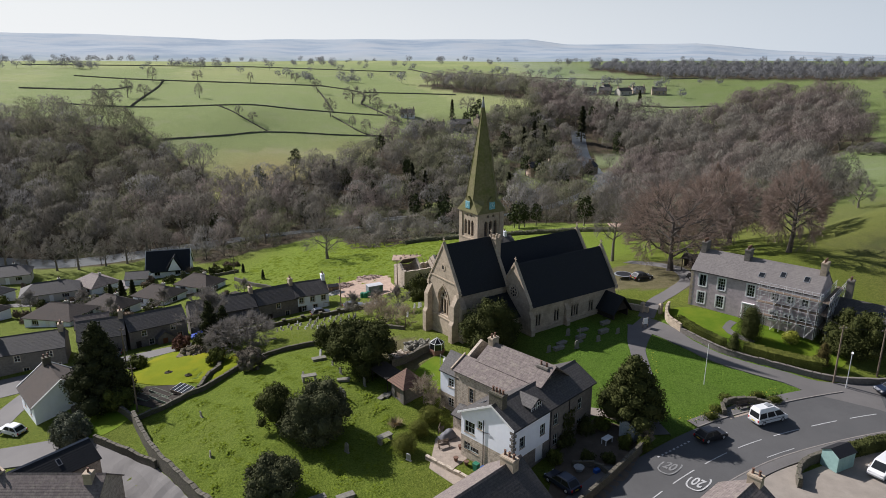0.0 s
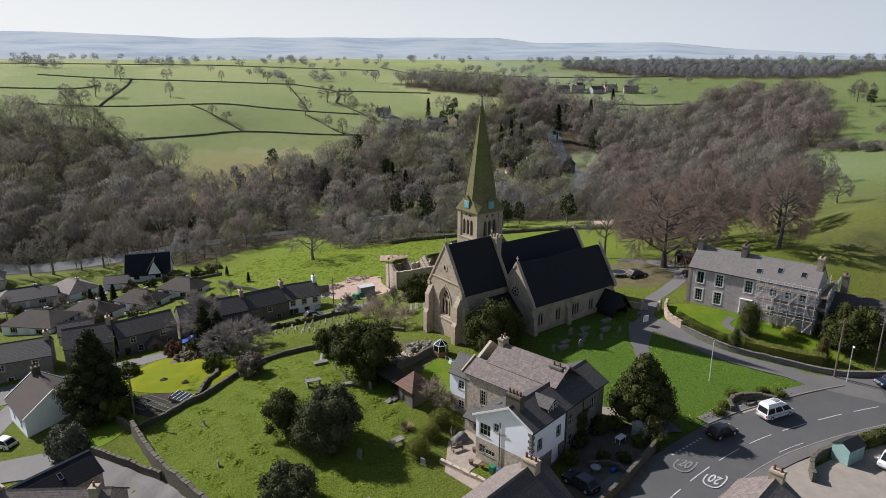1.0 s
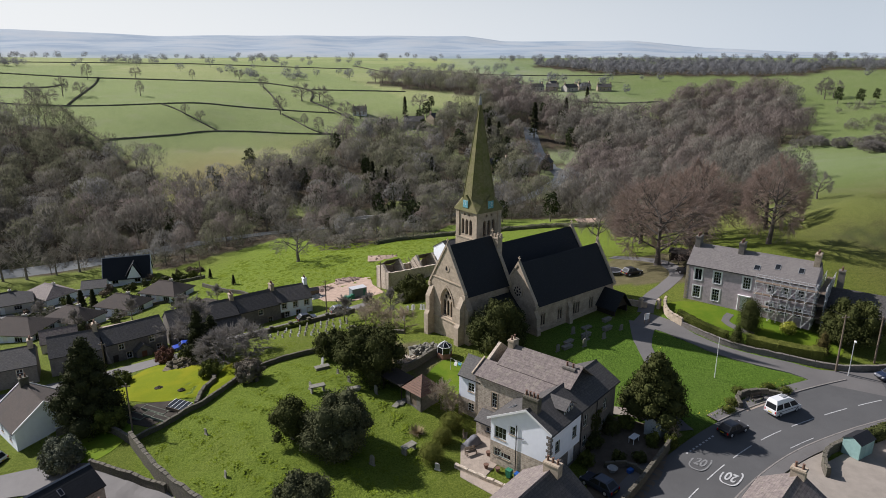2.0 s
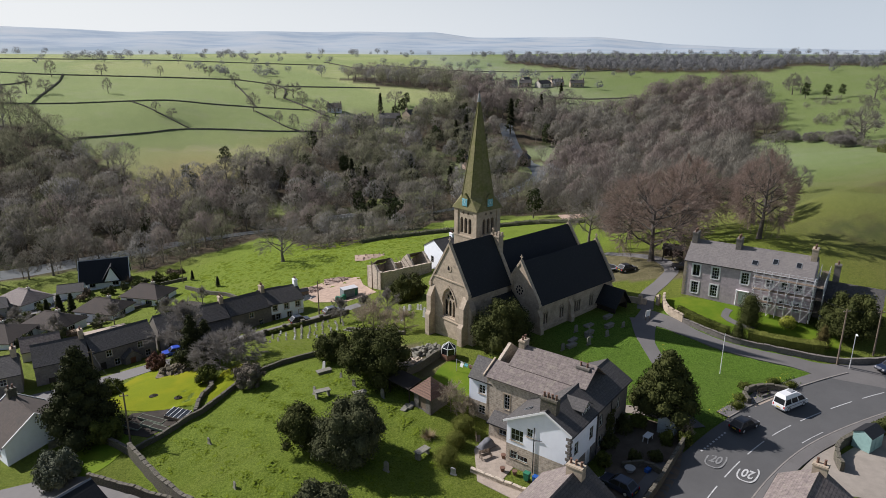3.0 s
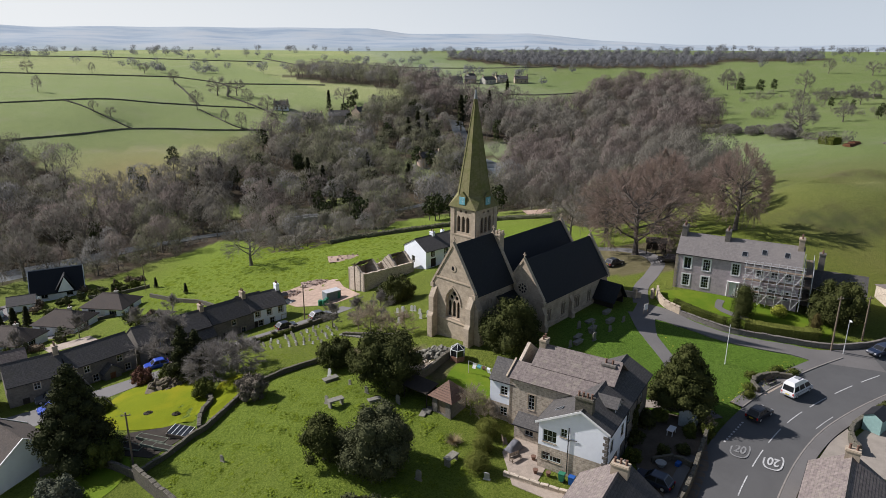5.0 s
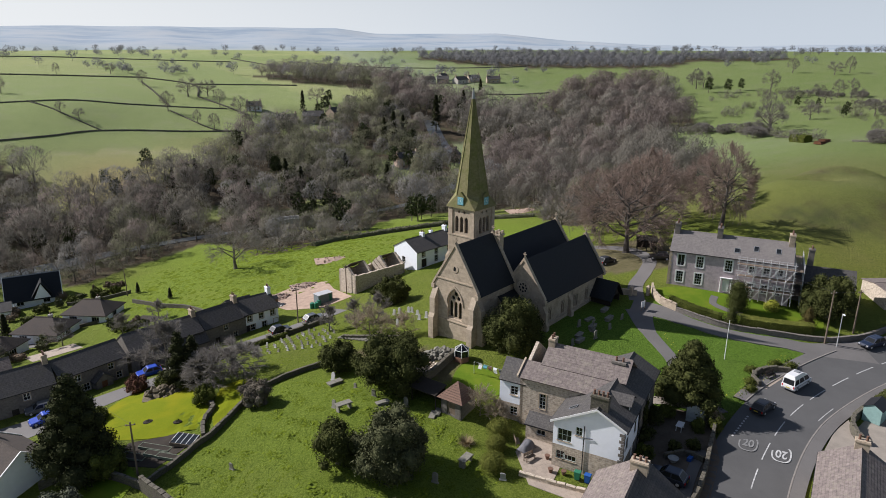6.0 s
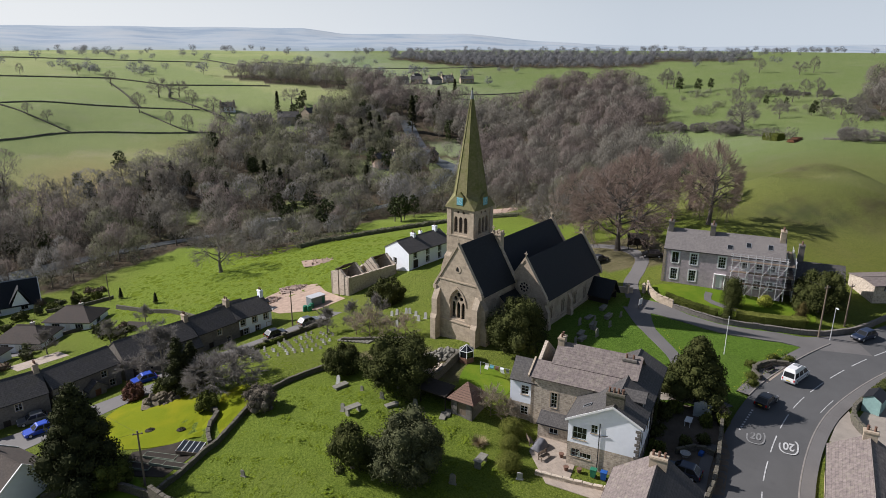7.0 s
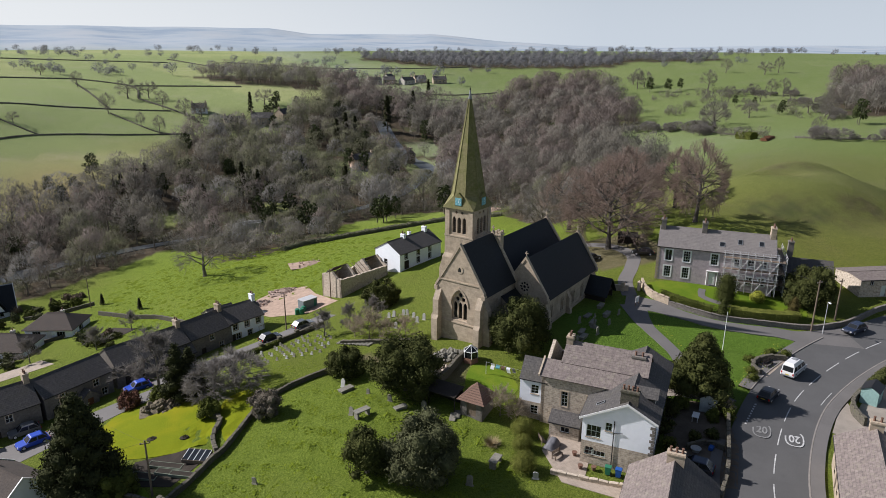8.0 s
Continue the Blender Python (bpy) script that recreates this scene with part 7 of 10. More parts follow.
plant("beech_tree", beech, 45.0, 125.6, 1.0, 20, "broad bare beech tree with reddish budding twigs", group="beech trees above the church")
plant("beech_tree", beech2, 57.5, 138.5, 0.98, 120, "tall bare beech tree among its neighbours", group="beech trees above the church")
plant("beech_tree", beech2, 69.0, 127.4, 0.95, 200, "bare beech tree with a forked trunk on the slope", group="beech trees above the church")
plant("beech_tree", beech, 66.0, 148.0, 0.92, 75, "bare beech tree with pinkish twigs", group="beech trees above the church")
plant("beech_tree", beech2, 80.0, 147.0, 0.9, 10, "bare beech tree at the wood's corner", group="beech trees above the church")
plant("beech_tree", beech, 52.0, 152.0, 0.85, 290, "bare beech tree behind the others", group="beech trees above the church")
oak = domed_tree_data("oak", 21, 12.5, 14, limbs=11, forks=5, sprays=7, twigs=12, twig_len=1.0, twig_r=0.022, clear=0.16, trunk_r=0.42, low=-0.4)
ash = domed_tree_data("ash", 33, 16, 9.5, limbs=10, forks=5, sprays=6, twigs=12, twig_len=1.0, twig_r=0.02, clear=0.25, trunk_r=0.34, low=-0.3)
plant("oak_tree", oak, -34.0, 187.3, 1.05, 30, "lone bare oak tree in the meadow")
plant("ash_tree", ash, 37.5, 141.0, 0.95, 30, "slender bare tree behind the church")

# ---- woodland
GREYTWIG = leafy("grey_ash_twigs", (0.21, 0.205, 0.19), (0.30, 0.29, 0.268), 0.9, 0.1, 0.4)
REDTWIG = leafy("red_brown_twigs", (0.205, 0.172, 0.152), (0.285, 0.24, 0.212), 0.9, 0.1, 0.4)
OLIVETWIG = leafy("mossy_twigs", (0.165, 0.168, 0.105), (0.25, 0.245, 0.165), 0.9, 0.1, 0.4)
BROWNWOOD = leafy("brown_wood_twigs", (0.195, 0.182, 0.15), (0.28, 0.262, 0.222), 0.9, 0.1, 0.4)
# twigs of the far copses, with distance haze mixed into the colour
HAZYCOPSE = leafy("hazy_copse_twigs", (0.19, 0.195, 0.20), (0.26, 0.262, 0.265), 0.9, 0.1, 0.4)
IVYLEAF = leafy("ivy_clad_foliage", (0.03, 0.042, 0.016), (0.09, 0.105, 0.042))


def plain_tree(seed, height, width, count, length, r, low=0.3, lobes=8, fill=0.86):
    """A bare tree of the woods: stem, limbs and a billowing crown of fine sprays that fan up and out from the stem."""
    rng = random.Random(seed)
    st, tw = Sticks(), Sticks()
    st.limb(Vector((0, 0, -0.5)), Vector((0, 0, height * 0.5)), height * 0.019, height * 0.008, 4)
    mid = Vector((0, 0, height * (0.5 + low * 0.5)))
    balls = [(mid + Vector((0, 0, height * 0.05)), width * 0.36, height * (1 - low) * 0.45)]
    for i in range(lobes):
        a = i * 2.399 + rng.uniform(-0.4, 0.4)
        zz = height * (low + (0.95 - low) * rng.uniform(0.25, 0.85))
        q = width * rng.uniform(0.15, 0.22)
        k = (width * 0.5 - q) * rng.uniform(0.75, 1.1) * (1.1 - 0.6 * abs(zz / height - 0.55))
        balls.append((Vector((math.cos(a) * k, math.sin(a) * k, zz)), q, q * rng.uniform(0.9, 1.3)))
        st.limb(Vector((0, 0, height * rng.uniform(0.12, 0.4))), balls[-1][0], height * 0.008, 0.04, 3)
    area = [b[1] * (b[1] + b[2]) for b in balls]
    root = Vector((0, 0, height * low * 0.5))
    for _ in range(count):
        c, rx, rz = rng.choices(balls, area)[0]
        for _ in range(4):
            u, t = rng.uniform(-0.7, 1), rng.uniform(0, math.tau)
            w = math.sqrt(max(0, 1 - u * u))
            n = Vector((w * math.cos(t), w * math.sin(t), u))
            k = rng.uniform(fill, 1.06)
            p = c + Vector((n.x * rx * k, n.y * rx * k, n.z * rz * k))
            if not any(((p.x - q.x) ** 2 + (p.y - q.y) ** 2) / (a * a) + (p.z - q.z) ** 2 / (b * b) < 0.7 for q, a, b in balls):
                break
        out = (n * 0.75 + (p - mid).normalized() * 0.45 + Vector((rng.gauss(0, 0.22), rng.gauss(0, 0.22), 0.2 + rng.gauss(0, 0.22)))).normalized()
        d = ((p - root).normalized() + Vector((rng.gauss(0, 0.55), rng.gauss(0, 0.55), rng.gauss(0.1, 0.5)))).normalized()
        s = length * rng.uniform(0.6, 1.3)
        tw.twig(p - d * s * 0.6, p + d * s * 0.4, r * rng.uniform(0.6, 1.3), out)
    return st, tw


def as_meshes(name, st, tw, twig_mat):
    out = []
    for k, mat in ((st, BARK), (tw, twig_mat)):
        me = bpy.data.meshes.new(name)
        me.from_pydata(k.v, [], k.f, False)
        me.normals_split_custom_set_from_vertices(k.n)
        me.materials.append(mat)
        out.append(me)
    return out


wood_kinds = [as_meshes("wood_tree", *plain_tree(100 + i, 14.5, 11.0, 1200, 1.2, 0.06, 0.14 + 0.04 * (i % 3)), m) for i, m in enumerate((BROWNWOOD, GREYTWIG, REDTWIG, OLIVETWIG, BROWNWOOD, OLIVETWIG))]


def stuff_of(name, variants, places, mats, label, category):
    """Many plants as one mesh. variants: (vertices, triangles, material index, normals) arrays; places: x, y, z, scale, turn, which."""
    vs, fs, ms, ns, base = [], [], [], [], 0
    for x, y, z, s, t, k in places:
        V, F, Mi, N = variants[k % len(variants)]
        c, sn = math.cos(t), math.sin(t)
        turn = np.array([[c, sn, 0], [-sn, c, 0], [0, 0, 1]])
        vs.append(s * (V @ turn) + (x, y, z))
        ns.append(N @ turn)
        fs.append(F + base)
        ms.append(Mi)
        base += len(V)
    V, F, Mi, N = np.concatenate(vs), np.concatenate(fs), np.concatenate(ms), np.concatenate(ns)
    me = bpy.data.meshes.new(name)
    me.vertices.add(len(V))
    me.vertices.foreach_set("co", V.ravel())
    me.loops.add(F.size)
    me.loops.foreach_set("vertex_index", F.ravel().astype(np.int32))
    me.polygons.add(len(F))
    me.polygons.foreach_set("loop_start", np.arange(0, F.size, 3, dtype=np.int32))
    me.polygons.foreach_set("material_index", Mi.astype(np.int32))
    me.update(calc_edges=True)
    me.normals_split_custom_set_from_vertices(N.tolist())
    for m in mats:
        me.materials.append(m)
    return tagged(new(name, me), label, category, kind="stuff")


def as_arrays(st, tw):
    tri = []
    for f in st.f:
        tri += [(f[0], f[1], f[2]), (f[0], f[2], f[3])] if len(f) == 4 else [f]
    nb = len(tri)
    k = len(st.v)
    tri += [tuple(i + k for i in f) for f in tw.f]
    mi = np.array([0] * nb + [1] * (len(tri) - nb))
    return np.array(st.v + tw.v), np.array(tri), mi, np.array(st.n + tw.n)


def scatter(poly, spacing, seed):
    """Jittered places inside an outline."""
    rng = np.random.default_rng(seed)
    px, py = zip(*poly)
    gx, gy = np.meshgrid(np.arange(min(px), max(px), spacing), np.arange(min(py), max(py), spacing))
    x, y = gx.ravel() + rng.uniform(-0.45, 0.45, gx.size) * spacing, gy.ravel() + rng.uniform(-0.45, 0.45, gy.size) * spacing
    k = inside(poly, x, y)
    return x[k], y[k], rng


def woods():
    near_v = [as_arrays(*plain_tree(320 + i, 15, 13.0, 900, 1.15, 0.09, 0.16 + 0.05 * (i % 3))) for i in range(8)]
    far_v = [as_arrays(*plain_tree(300 + i, 14.5, 13.5, 660, 1.2, 0.13, 0.12, 7, 0.75)) for i in range(8)]
    coarse_v = [as_arrays(*plain_tree(340 + i, 11, 13, 150, 1.8, 0.34, 0.05, 5, 0.35)) for i in range(4)]
    scrub_v = [as_arrays(*plain_tree(360 + i, 4.4, 5.4, 170, 0.9, 0.08, 0.0, 5)) for i in range(5)]
    near, far, coarse = [[] for _ in range(4)], [[] for _ in range(4)], []
    singles, scrub = [], [[], []]
    for name, poly in WOODS.items():
        spacing = {"plateau_wood": 8.5, "knoll_wood": 9, "far_wood": 9, "hill_wood": 8.6}.get(name, 9.2)
        x, y, rng = scatter(poly, spacing, len(name) * 7)
        zz = heights(x, y)
        ro = river_offset(x, y)
        for i in range(len(x)):
            if ro[i] < (7.0 if x[i] < -114 else 8.0 if y[i] > 308 else 2.6) or any(math.hypot(x[i] - a, y[i] - b) < r for a, b, r in CLEARINGS):
                continue
            d = math.hypot(x[i] + 18, y[i] - 7)
            s = rng.uniform(0.55, 1.15) * (1.0 if y[i] > 235 else 0.8)
            pl = (x[i], y[i], zz[i], s, rng.uniform(0, 6.28), int(rng.integers(0, 60)))
            mood = math.sin(x[i] / 31) + math.cos(y[i] / 27) + rng.uniform(-1.6, 1.6)
            tone = (2 if mood > -0.4 else 0) if x[i] > 70 or name == "hill_wood" else (3 if mood > 0.5 else 1 if mood > -0.1 else 0 if mood > -1.7 else 2)
            if name in ("plateau_wood", "knoll_wood"):
                coarse.append((*pl[:3], s * 0.8, *pl[4:]))
            elif d < 245:
                singles.append((*pl, tone))
            elif d < 330:
                near[tone].append(pl)
            else:
                far[tone].append(pl)
    # brambles and saplings under the front of the wood and along the meadow's foot
    for name in ("river_wood", "park_wood", "west_wood"):
        x, y, rng = scatter(WOODS[name], 5.2, 90 + len(name))
        zz, ro = heights(x, y), river_offset(x, y)
        for i in range(len(x)):
            if y[i] < 275 + 0.3 * abs(x[i]) and ro[i] > 5.5 and not any(math.hypot(x[i] - a, y[i] - b) < r * 0.7 for a, b, r in CLEARINGS):
                if x[i] > -100 or rng.uniform() < 0.4:
                    scrub[int(rng.uniform() < 0.35)].append((x[i], y[i], zz[i], rng.uniform(0.5, 1.25), rng.uniform(0, 6.28), int(rng.integers(0, 60))))
    # thorn thickets along the banks of the eastern slopes
    for line, spread, n in (([(205, 330), (214, 296), (196, 240), (186, 222)], 3.0, 60), ([(290, 348), (287, 298), (264, 251)], 5.0, 30), ([(249, 357), (300, 380), (328, 383)], 4.0, 34), ([(286, 418), (318, 408), (352, 398)], 4.0, 26), ([(300, 320), (330, 300), (372, 290)], 5.0, 30)):
        pts = dense(line, 1.0)
        for _ in range(n):
            p = pts[int(rng.integers(0, len(pts)))]
            x, y = p.x + rng.normal() * spread, p.y + rng.normal() * spread
            scrub[int(rng.uniform() < 0.5)].append((x, y, level(x, y), rng.uniform(0.4, 1.2), rng.uniform(0, 6.28), int(rng.integers(0, 60))))
    stuff_of("undergrowth", scrub_v, scrub[0], (BARK, BROWNWOOD), "tangled brown brambles and saplings under the wood", "undergrowth")
    stuff_of("undergrowth", scrub_v, scrub[1], (BARK, OLIVETWIG), "mossy olive-brown thicket under the wood", "undergrowth")
    tones = (BROWNWOOD, GREYTWIG, REDTWIG, OLIVETWIG)
    tone_names = ("brown", "grey", "reddish", "mossy")
    for i, (*pl, tone) in enumerate(singles):
        if i < 170:
            k = wood_kinds[pl[5] % 6]
            plant("woodland_tree", k, pl[0], pl[1], pl[3], math.degrees(pl[4]), "tall slender bare tree at the wood's edge", group="trees at the edge of the river wood", z=pl[2])
        else:
            near[tone].append(tuple(pl))
    for i in range(4):
        if near[i]:
            stuff_of("woodland", near_v, near[i], (BARK, tones[i]), "dense bare %s woodland along the river" % tone_names[i], "woodland")
        if far[i]:
            stuff_of("woodland", far_v, far[i], (BARK, tones[i]), "dense bare %s woodland in the far valley" % tone_names[i], "woodland")
    # skyline and distant copses
    rng = np.random.default_rng(77)
    for cx, cy, n, sp in [(-330, 640, 14, 30), (-260, 690, 10, 24), (-420, 590, 14, 30), (-150, 800, 10, 40), (60, 760, 10, 40), (300, 960, 16, 70), (560, 900, 14, 60), (455, 560, 10, 30),
                          (-20, 660, 10, 40), (620, 700, 16, 60), (760, 760, 16, 60), (-95, 600, 12, 25), (150, 640, 10, 30)]:
        for _ in range(n):
            x, y = cx + rng.normal() * sp, cy + rng.normal() * sp * 0.4
            coarse.append((x, y, level(x, y), rng.uniform(0.5, 0.9), rng.uniform(0, 6.28), int(rng.integers(0, 60))))
    for _ in range(420):   # hedgerow trees on the plateau
        x, y = rng.uniform(-700, 900), rng.uniform(560, 1250)
        row = round((y + x * 0.15) / 75) * 75 - x * 0.15
        y = row + rng.normal() * 4
        if rng.uniform() < 0.75 and (math.sin(x / 45 + row) > -0.1):
            coarse.append((x, y, level(x, y), rng.uniform(0.45, 1.0), rng.uniform(0, 6.28), int(rng.integers(0, 60))))
    stuff_of("distant_trees", coarse_v, coarse, (BARK, HAZYCOPSE), "distant copses and hedgerow trees on the plateau", "trees")


woods()


# ---- conifers and ivy-clad trees in the wood
def conifer_data(seed, height, width, count, size, mat):
    rng = random.Random(seed)
    v, f = [], []
    for i in range(count):
        s = rng.random() ** 0.75
        z = height * (0.06 + 0.94 * s)
        r = width * 0.5 * (1 - s) ** 0.8 * (0.75 + 0.25 * math.sin(s * 40)) * rng.uniform(0.55, 1.05) + 0.05
        a = rng.uniform(0, math.tau)
        p = Vector((math.cos(a) * r, math.sin(a) * r, z))
        out = Vector((math.cos(a), math.sin(a), rng.uniform(-0.5, 0.15))).normalized()
        side = Vector((-math.sin(a), math.cos(a), rng.uniform(-0.4, 0.4))).normalized()
        k = size * rng.uniform(0.6, 1.3)
        b = len(v)
        for q in (p - side * k * 0.6, p + out * k, p + side * k * 0.6, p - out * k * 0.5):
            v.append((q.x, q.y, q.z))
        f.append((b, b + 1, b + 2, b + 3))
    st = Sticks()
    st.limb(Vector((0, 0, -0.3)), Vector((0, 0, height * 0.9)), height * 0.022, 0.04, 6)
    me1, me2 = bpy.data.meshes.new("conifer_trunk"), bpy.data.meshes.new("conifer_crown")
    me1.from_pydata(st.v, [], st.f)
    me1.materials.append(BARK)
    me2.from_pydata(v, [], f)
    me2.materials.append(mat)
    return me1, me2


spruce = conifer_data(5, 18, 6.5, 900, 0.9, CONIFER)
for cx, cy, s in [(47, 391, 1.0), (54, 398, 1.1), (88, 427, 1.25), (61, 404, 0.9), (-14, 300, 0.8), (-8, 296, 0.7), (120, 470, 1.0), (-60, 304, 0.6), (-51, 309, 0.65), (14, 318, 0.8), (-30, 282, 0.7), (30, 300, 0.75), (150, 520, 0.9), (6, 445, 0.8)]:
    plant("spruce_tree", spruce, cx, cy, s, cx * 7, "dark green spruce standing among bare trees", group="conifers in the valley wood")
ivy_rng = random.Random(9)
ivy_lobes = lobes_of(ivy_rng, 9, 6.0, 9.0, 2.0, 1.7)
iv, ivf = leaf_cloud(random.Random(4), ivy_lobes, 460, 0.6)
ivy_me = bpy.data.meshes.new("ivy_crown")
ivy_me.from_pydata(iv, [], ivf)
ivy_me.materials.append(IVYLEAF)
for i in range(34):
    cx, cy = ivy_rng.uniform(-90, 60), ivy_rng.uniform(232, 330)
    if river_offset(np.array([cx]), np.array([cy]))[0] < 7:
        continue
    plant("ivy_clad_tree", (wood_kinds[i % 6][0], ivy_me), cx, cy, ivy_rng.uniform(0.6, 1.0), cx * 11, "bare tree thickly clad in dark ivy", group="ivy-clad trees by the river")
for i in range(70):
    cx, cy = ivy_rng.uniform(-40, 130), ivy_rng.uniform(285, 470)
    if cy < 285 + max(0, cx - 40) * 0.9 or cx < -30 + (cy - 380) * 0.5 or river_offset(np.array([cx]), np.array([cy]))[0] < 7:
        continue
    plant("ivy_clad_tree", (wood_kinds[i % 6][0], ivy_me), cx, cy, ivy_rng.uniform(0.6, 1.15), cx * 11, "bare tree thickly clad in dark ivy", group="ivy-clad trees by the river")
for cx, cy, s in [(1, 231, 1.1), (-96, 246, 0.9), (26, 236, 0.8), (303, 444, 1.0), (311, 433, 1.0), (323, 434, 0.8), (252, 230, 1.1), (256, 234, 0.9), (296, 350, 0.6), (302, 340, 0.5), (282, 300, 0.7), (276, 296, 0.6)]:
    plant("ivy_clad_tree", (wood_kinds[2][0], ivy_me), cx, cy, s, 40, "dark rounded evergreen among the pastures", group="ivy-clad trees by the river")

# ---- field trees and shrubs, one by one
field_oak = domed_tree_data("field_oak", 22, 12.5, 13, limbs=10, forks=5, sprays=5, twigs=9, twig_len=1.4, twig_r=0.045, clear=0.18, trunk_r=0.45, low=-0.35, twig_mat=BROWNWOOD)
field_ash = domed_tree_data("field_ash", 34, 15, 10, limbs=9, forks=5, sprays=5, twigs=9, twig_len=1.4, twig_r=0.045, clear=0.22, trunk_r=0.36, low=-0.3, twig_mat=BROWNWOOD)
for i, (cx, cy, s, k) in enumerate([(-200, 412, 1.0, 0), (-161, 451, 0.7, 1), (-120, 399, 0.55, 1), (-111, 395, 0.5, 0), (-225, 533, 0.9, 1), (-199, 558, 0.8, 0), (-204, 442, 0.9, 1), (-194, 444, 0.8, 0), (-158, 564, 0.6, 1), (-125, 581, 0.7, 0),
                                      (-72, 433, 0.9, 1), (-64, 483, 1.1, 0), (-52, 486, 1.0, 0), (-32, 441, 1.0, 0), (-44, 456, 0.8, 1), (-46, 401, 0.75, 1), (-55, 411, 0.6, 1), (-23, 442, 0.9, 0), (-95, 517, 0.8, 1), (17, 465, 1.0, 0),
                                      (330, 412, 1.3, 1), (337, 376, 0.8, 0), (338, 362, 0.9, 1), (327, 336, 0.9, 0), (262, 304, 0.8, 0), (230, 296, 1.3, 0), (308, 466, 1.2, 1), (316, 468, 1.1, 0), (410, 480, 1.0, 1), (425, 452, 1.0, 0), (442, 454, 1.0, 1),
                                      (-92, 286, 1.0, 1), (-87, 290, 0.9, 1), (-70, 312, 1.05, 0), (-64, 316, 0.9, 0), (116, 182, 0.7, 0), (62, 229, 0.7, 1), (-206, 410, 0.9, 0), (-210, 416, 0.95, 1),
                                      (216, 281, 1.4, 0), (300, 380, 0.7, 1), (322, 382, 0.7, 0), (317, 350, 0.8, 0), (345, 358, 0.9, 1), (287, 327, 0.6, 0), (290, 290, 0.9, 0), (305, 290, 0.9, 1), (204, 211, 0.6, 1), (318, 485, 0.9, 0), (390, 346, 0.9, 0), (296, 372, 0.7, 0), (306, 366, 0.6, 1), (300, 345, 0.5, 0), (272, 262, 0.8, 0), (279, 270, 0.9, 1)]):
    plant("field_tree", field_oak if k == 0 else field_ash, cx, cy, s * 0.9, i * 47, "bare hedgerow tree among the pastures", group="trees in the fields")
for i, (cx, cy) in enumerate([(-146, 199), (-139, 202), (-133, 203.5), (-126, 207), (-120, 209), (-113, 213), (-107, 215.5), (-101, 219), (-95, 221), (-152, 197)]):
    plant("riverside_tree", field_ash, cx, cy, 0.85 + 0.2 * math.sin(i * 2.1), i * 71, "tall slender bare tree on the river bank", group="trees on the river bank")
shrub = bare_tree_data("shrub", 61, 4.2, 5.0, depth=3, limbs=9, twigs=12, twig_len=0.6, twig_r=0.024, twig_mat=PALETWIG, clear=0.05, trunk_r=0.08, spread=0.8, bark=PALETWIG)
darkshrub = domed_tree_data("dark_shrub", 62, 4.3, 6.6, limbs=12, forks=6, sprays=6, twigs=12, twig_len=0.8, twig_r=0.022, twig_mat=TWIG, clear=0.06, trunk_r=0.1, low=-0.45)
small = bare_tree_data("small_tree", 63, 6.5, 5.0, depth=4, limbs=7, twigs=13, twig_len=0.6, twig_r=0.018, twig_mat=TWIG, clear=0.16, trunk_r=0.14, spread=0.7)
for cx, cy, s, lab in [(-11.3, 109.5, 1.1, "pale bare shrub beside the terrace"), (-6.4, 105.6, 0.9, "pale twiggy shrub below the church"), (-9, 107.2, 0.8, "pale twiggy shrub below the church"), (-13, 112.2, 0.9, "pale bare shrub beside the terrace"),
                       (-2.6, 79.6, 0.95, "tangled bare shrub beside the brick hut"), (-1.2, 78.0, 0.7, "tangled bare shrub beside the brick hut"), (24.2, 69.4, 0.45, "small bare rose in the yard")]:
    plant("bare_shrub", shrub, cx, cy, s, cx * 31, lab, "shrub")
for cx, cy, s, lab in [(-35.6, 103.2, 1.3, "wide grey-brown twiggy shrub on the lawn edge"), (-32.2, 103.8, 1.25, "wide grey-brown twiggy shrub above the wall")]:
    plant("twiggy_shrub", darkshrub, cx, cy, s, cx * 17, lab, "shrub")
hrng = random.Random(19)
for ln, n, size in (([(193, 203), (197, 197), (200, 191), (205, 184), (214, 172)], 15, 1.0), ([(206, 326), (211, 308), (215, 292), (204, 272)], 14, 1.1), ([(352, 347), (342, 361), (336, 378), (335, 394)], 13, 0.9),
                    ([(330, 303), (325, 311), (322, 317), (318, 330)], 10, 0.9), ([(262, 250), (284, 268), (300, 290)], 8, 1.0)):
    pts = dense(ln, 1.0)
    for i in range(n):
        q = hrng.choice(pts)
        plant("thicket_shrub", darkshrub, q.x + hrng.gauss(0, 2.5), q.y + hrng.gauss(0, 2.5), size * hrng.uniform(0.55, 1.25), hrng.uniform(0, 360), "grey-brown bare shrub in the pasture thicket", "shrub", "pasture thickets")
for cx, cy, s, lab in [(-43.4, 115.8, 1.6, "bare tree beside the cottage drive"), (-17, 117.5, 0.7, "small bare fruit tree in the rough grass"), (-12.5, 118, 0.7, "small bare fruit tree in the rough grass"), (-8.5, 116.5, 0.75, "small bare fruit tree in the rough grass"),
                       (-78, 146, 0.8, "small bare garden tree between bungalows"), (-68, 152, 0.8, "small bare garden tree between bungalows"), (-92, 160, 0.9, "small bare garden tree between bungalows"), (-56, 150, 0.8, "small bare garden tree behind the row"),
                       (-106, 160, 0.9, "small bare garden tree between bungalows"), (-50, 158, 0.7, "small bare garden tree by the meadow wall"), (-12, 227, 1.2, "bare willow at the meadow's foot")]:
    plant("small_bare_tree", small, cx, cy, s, cx * 13, lab)

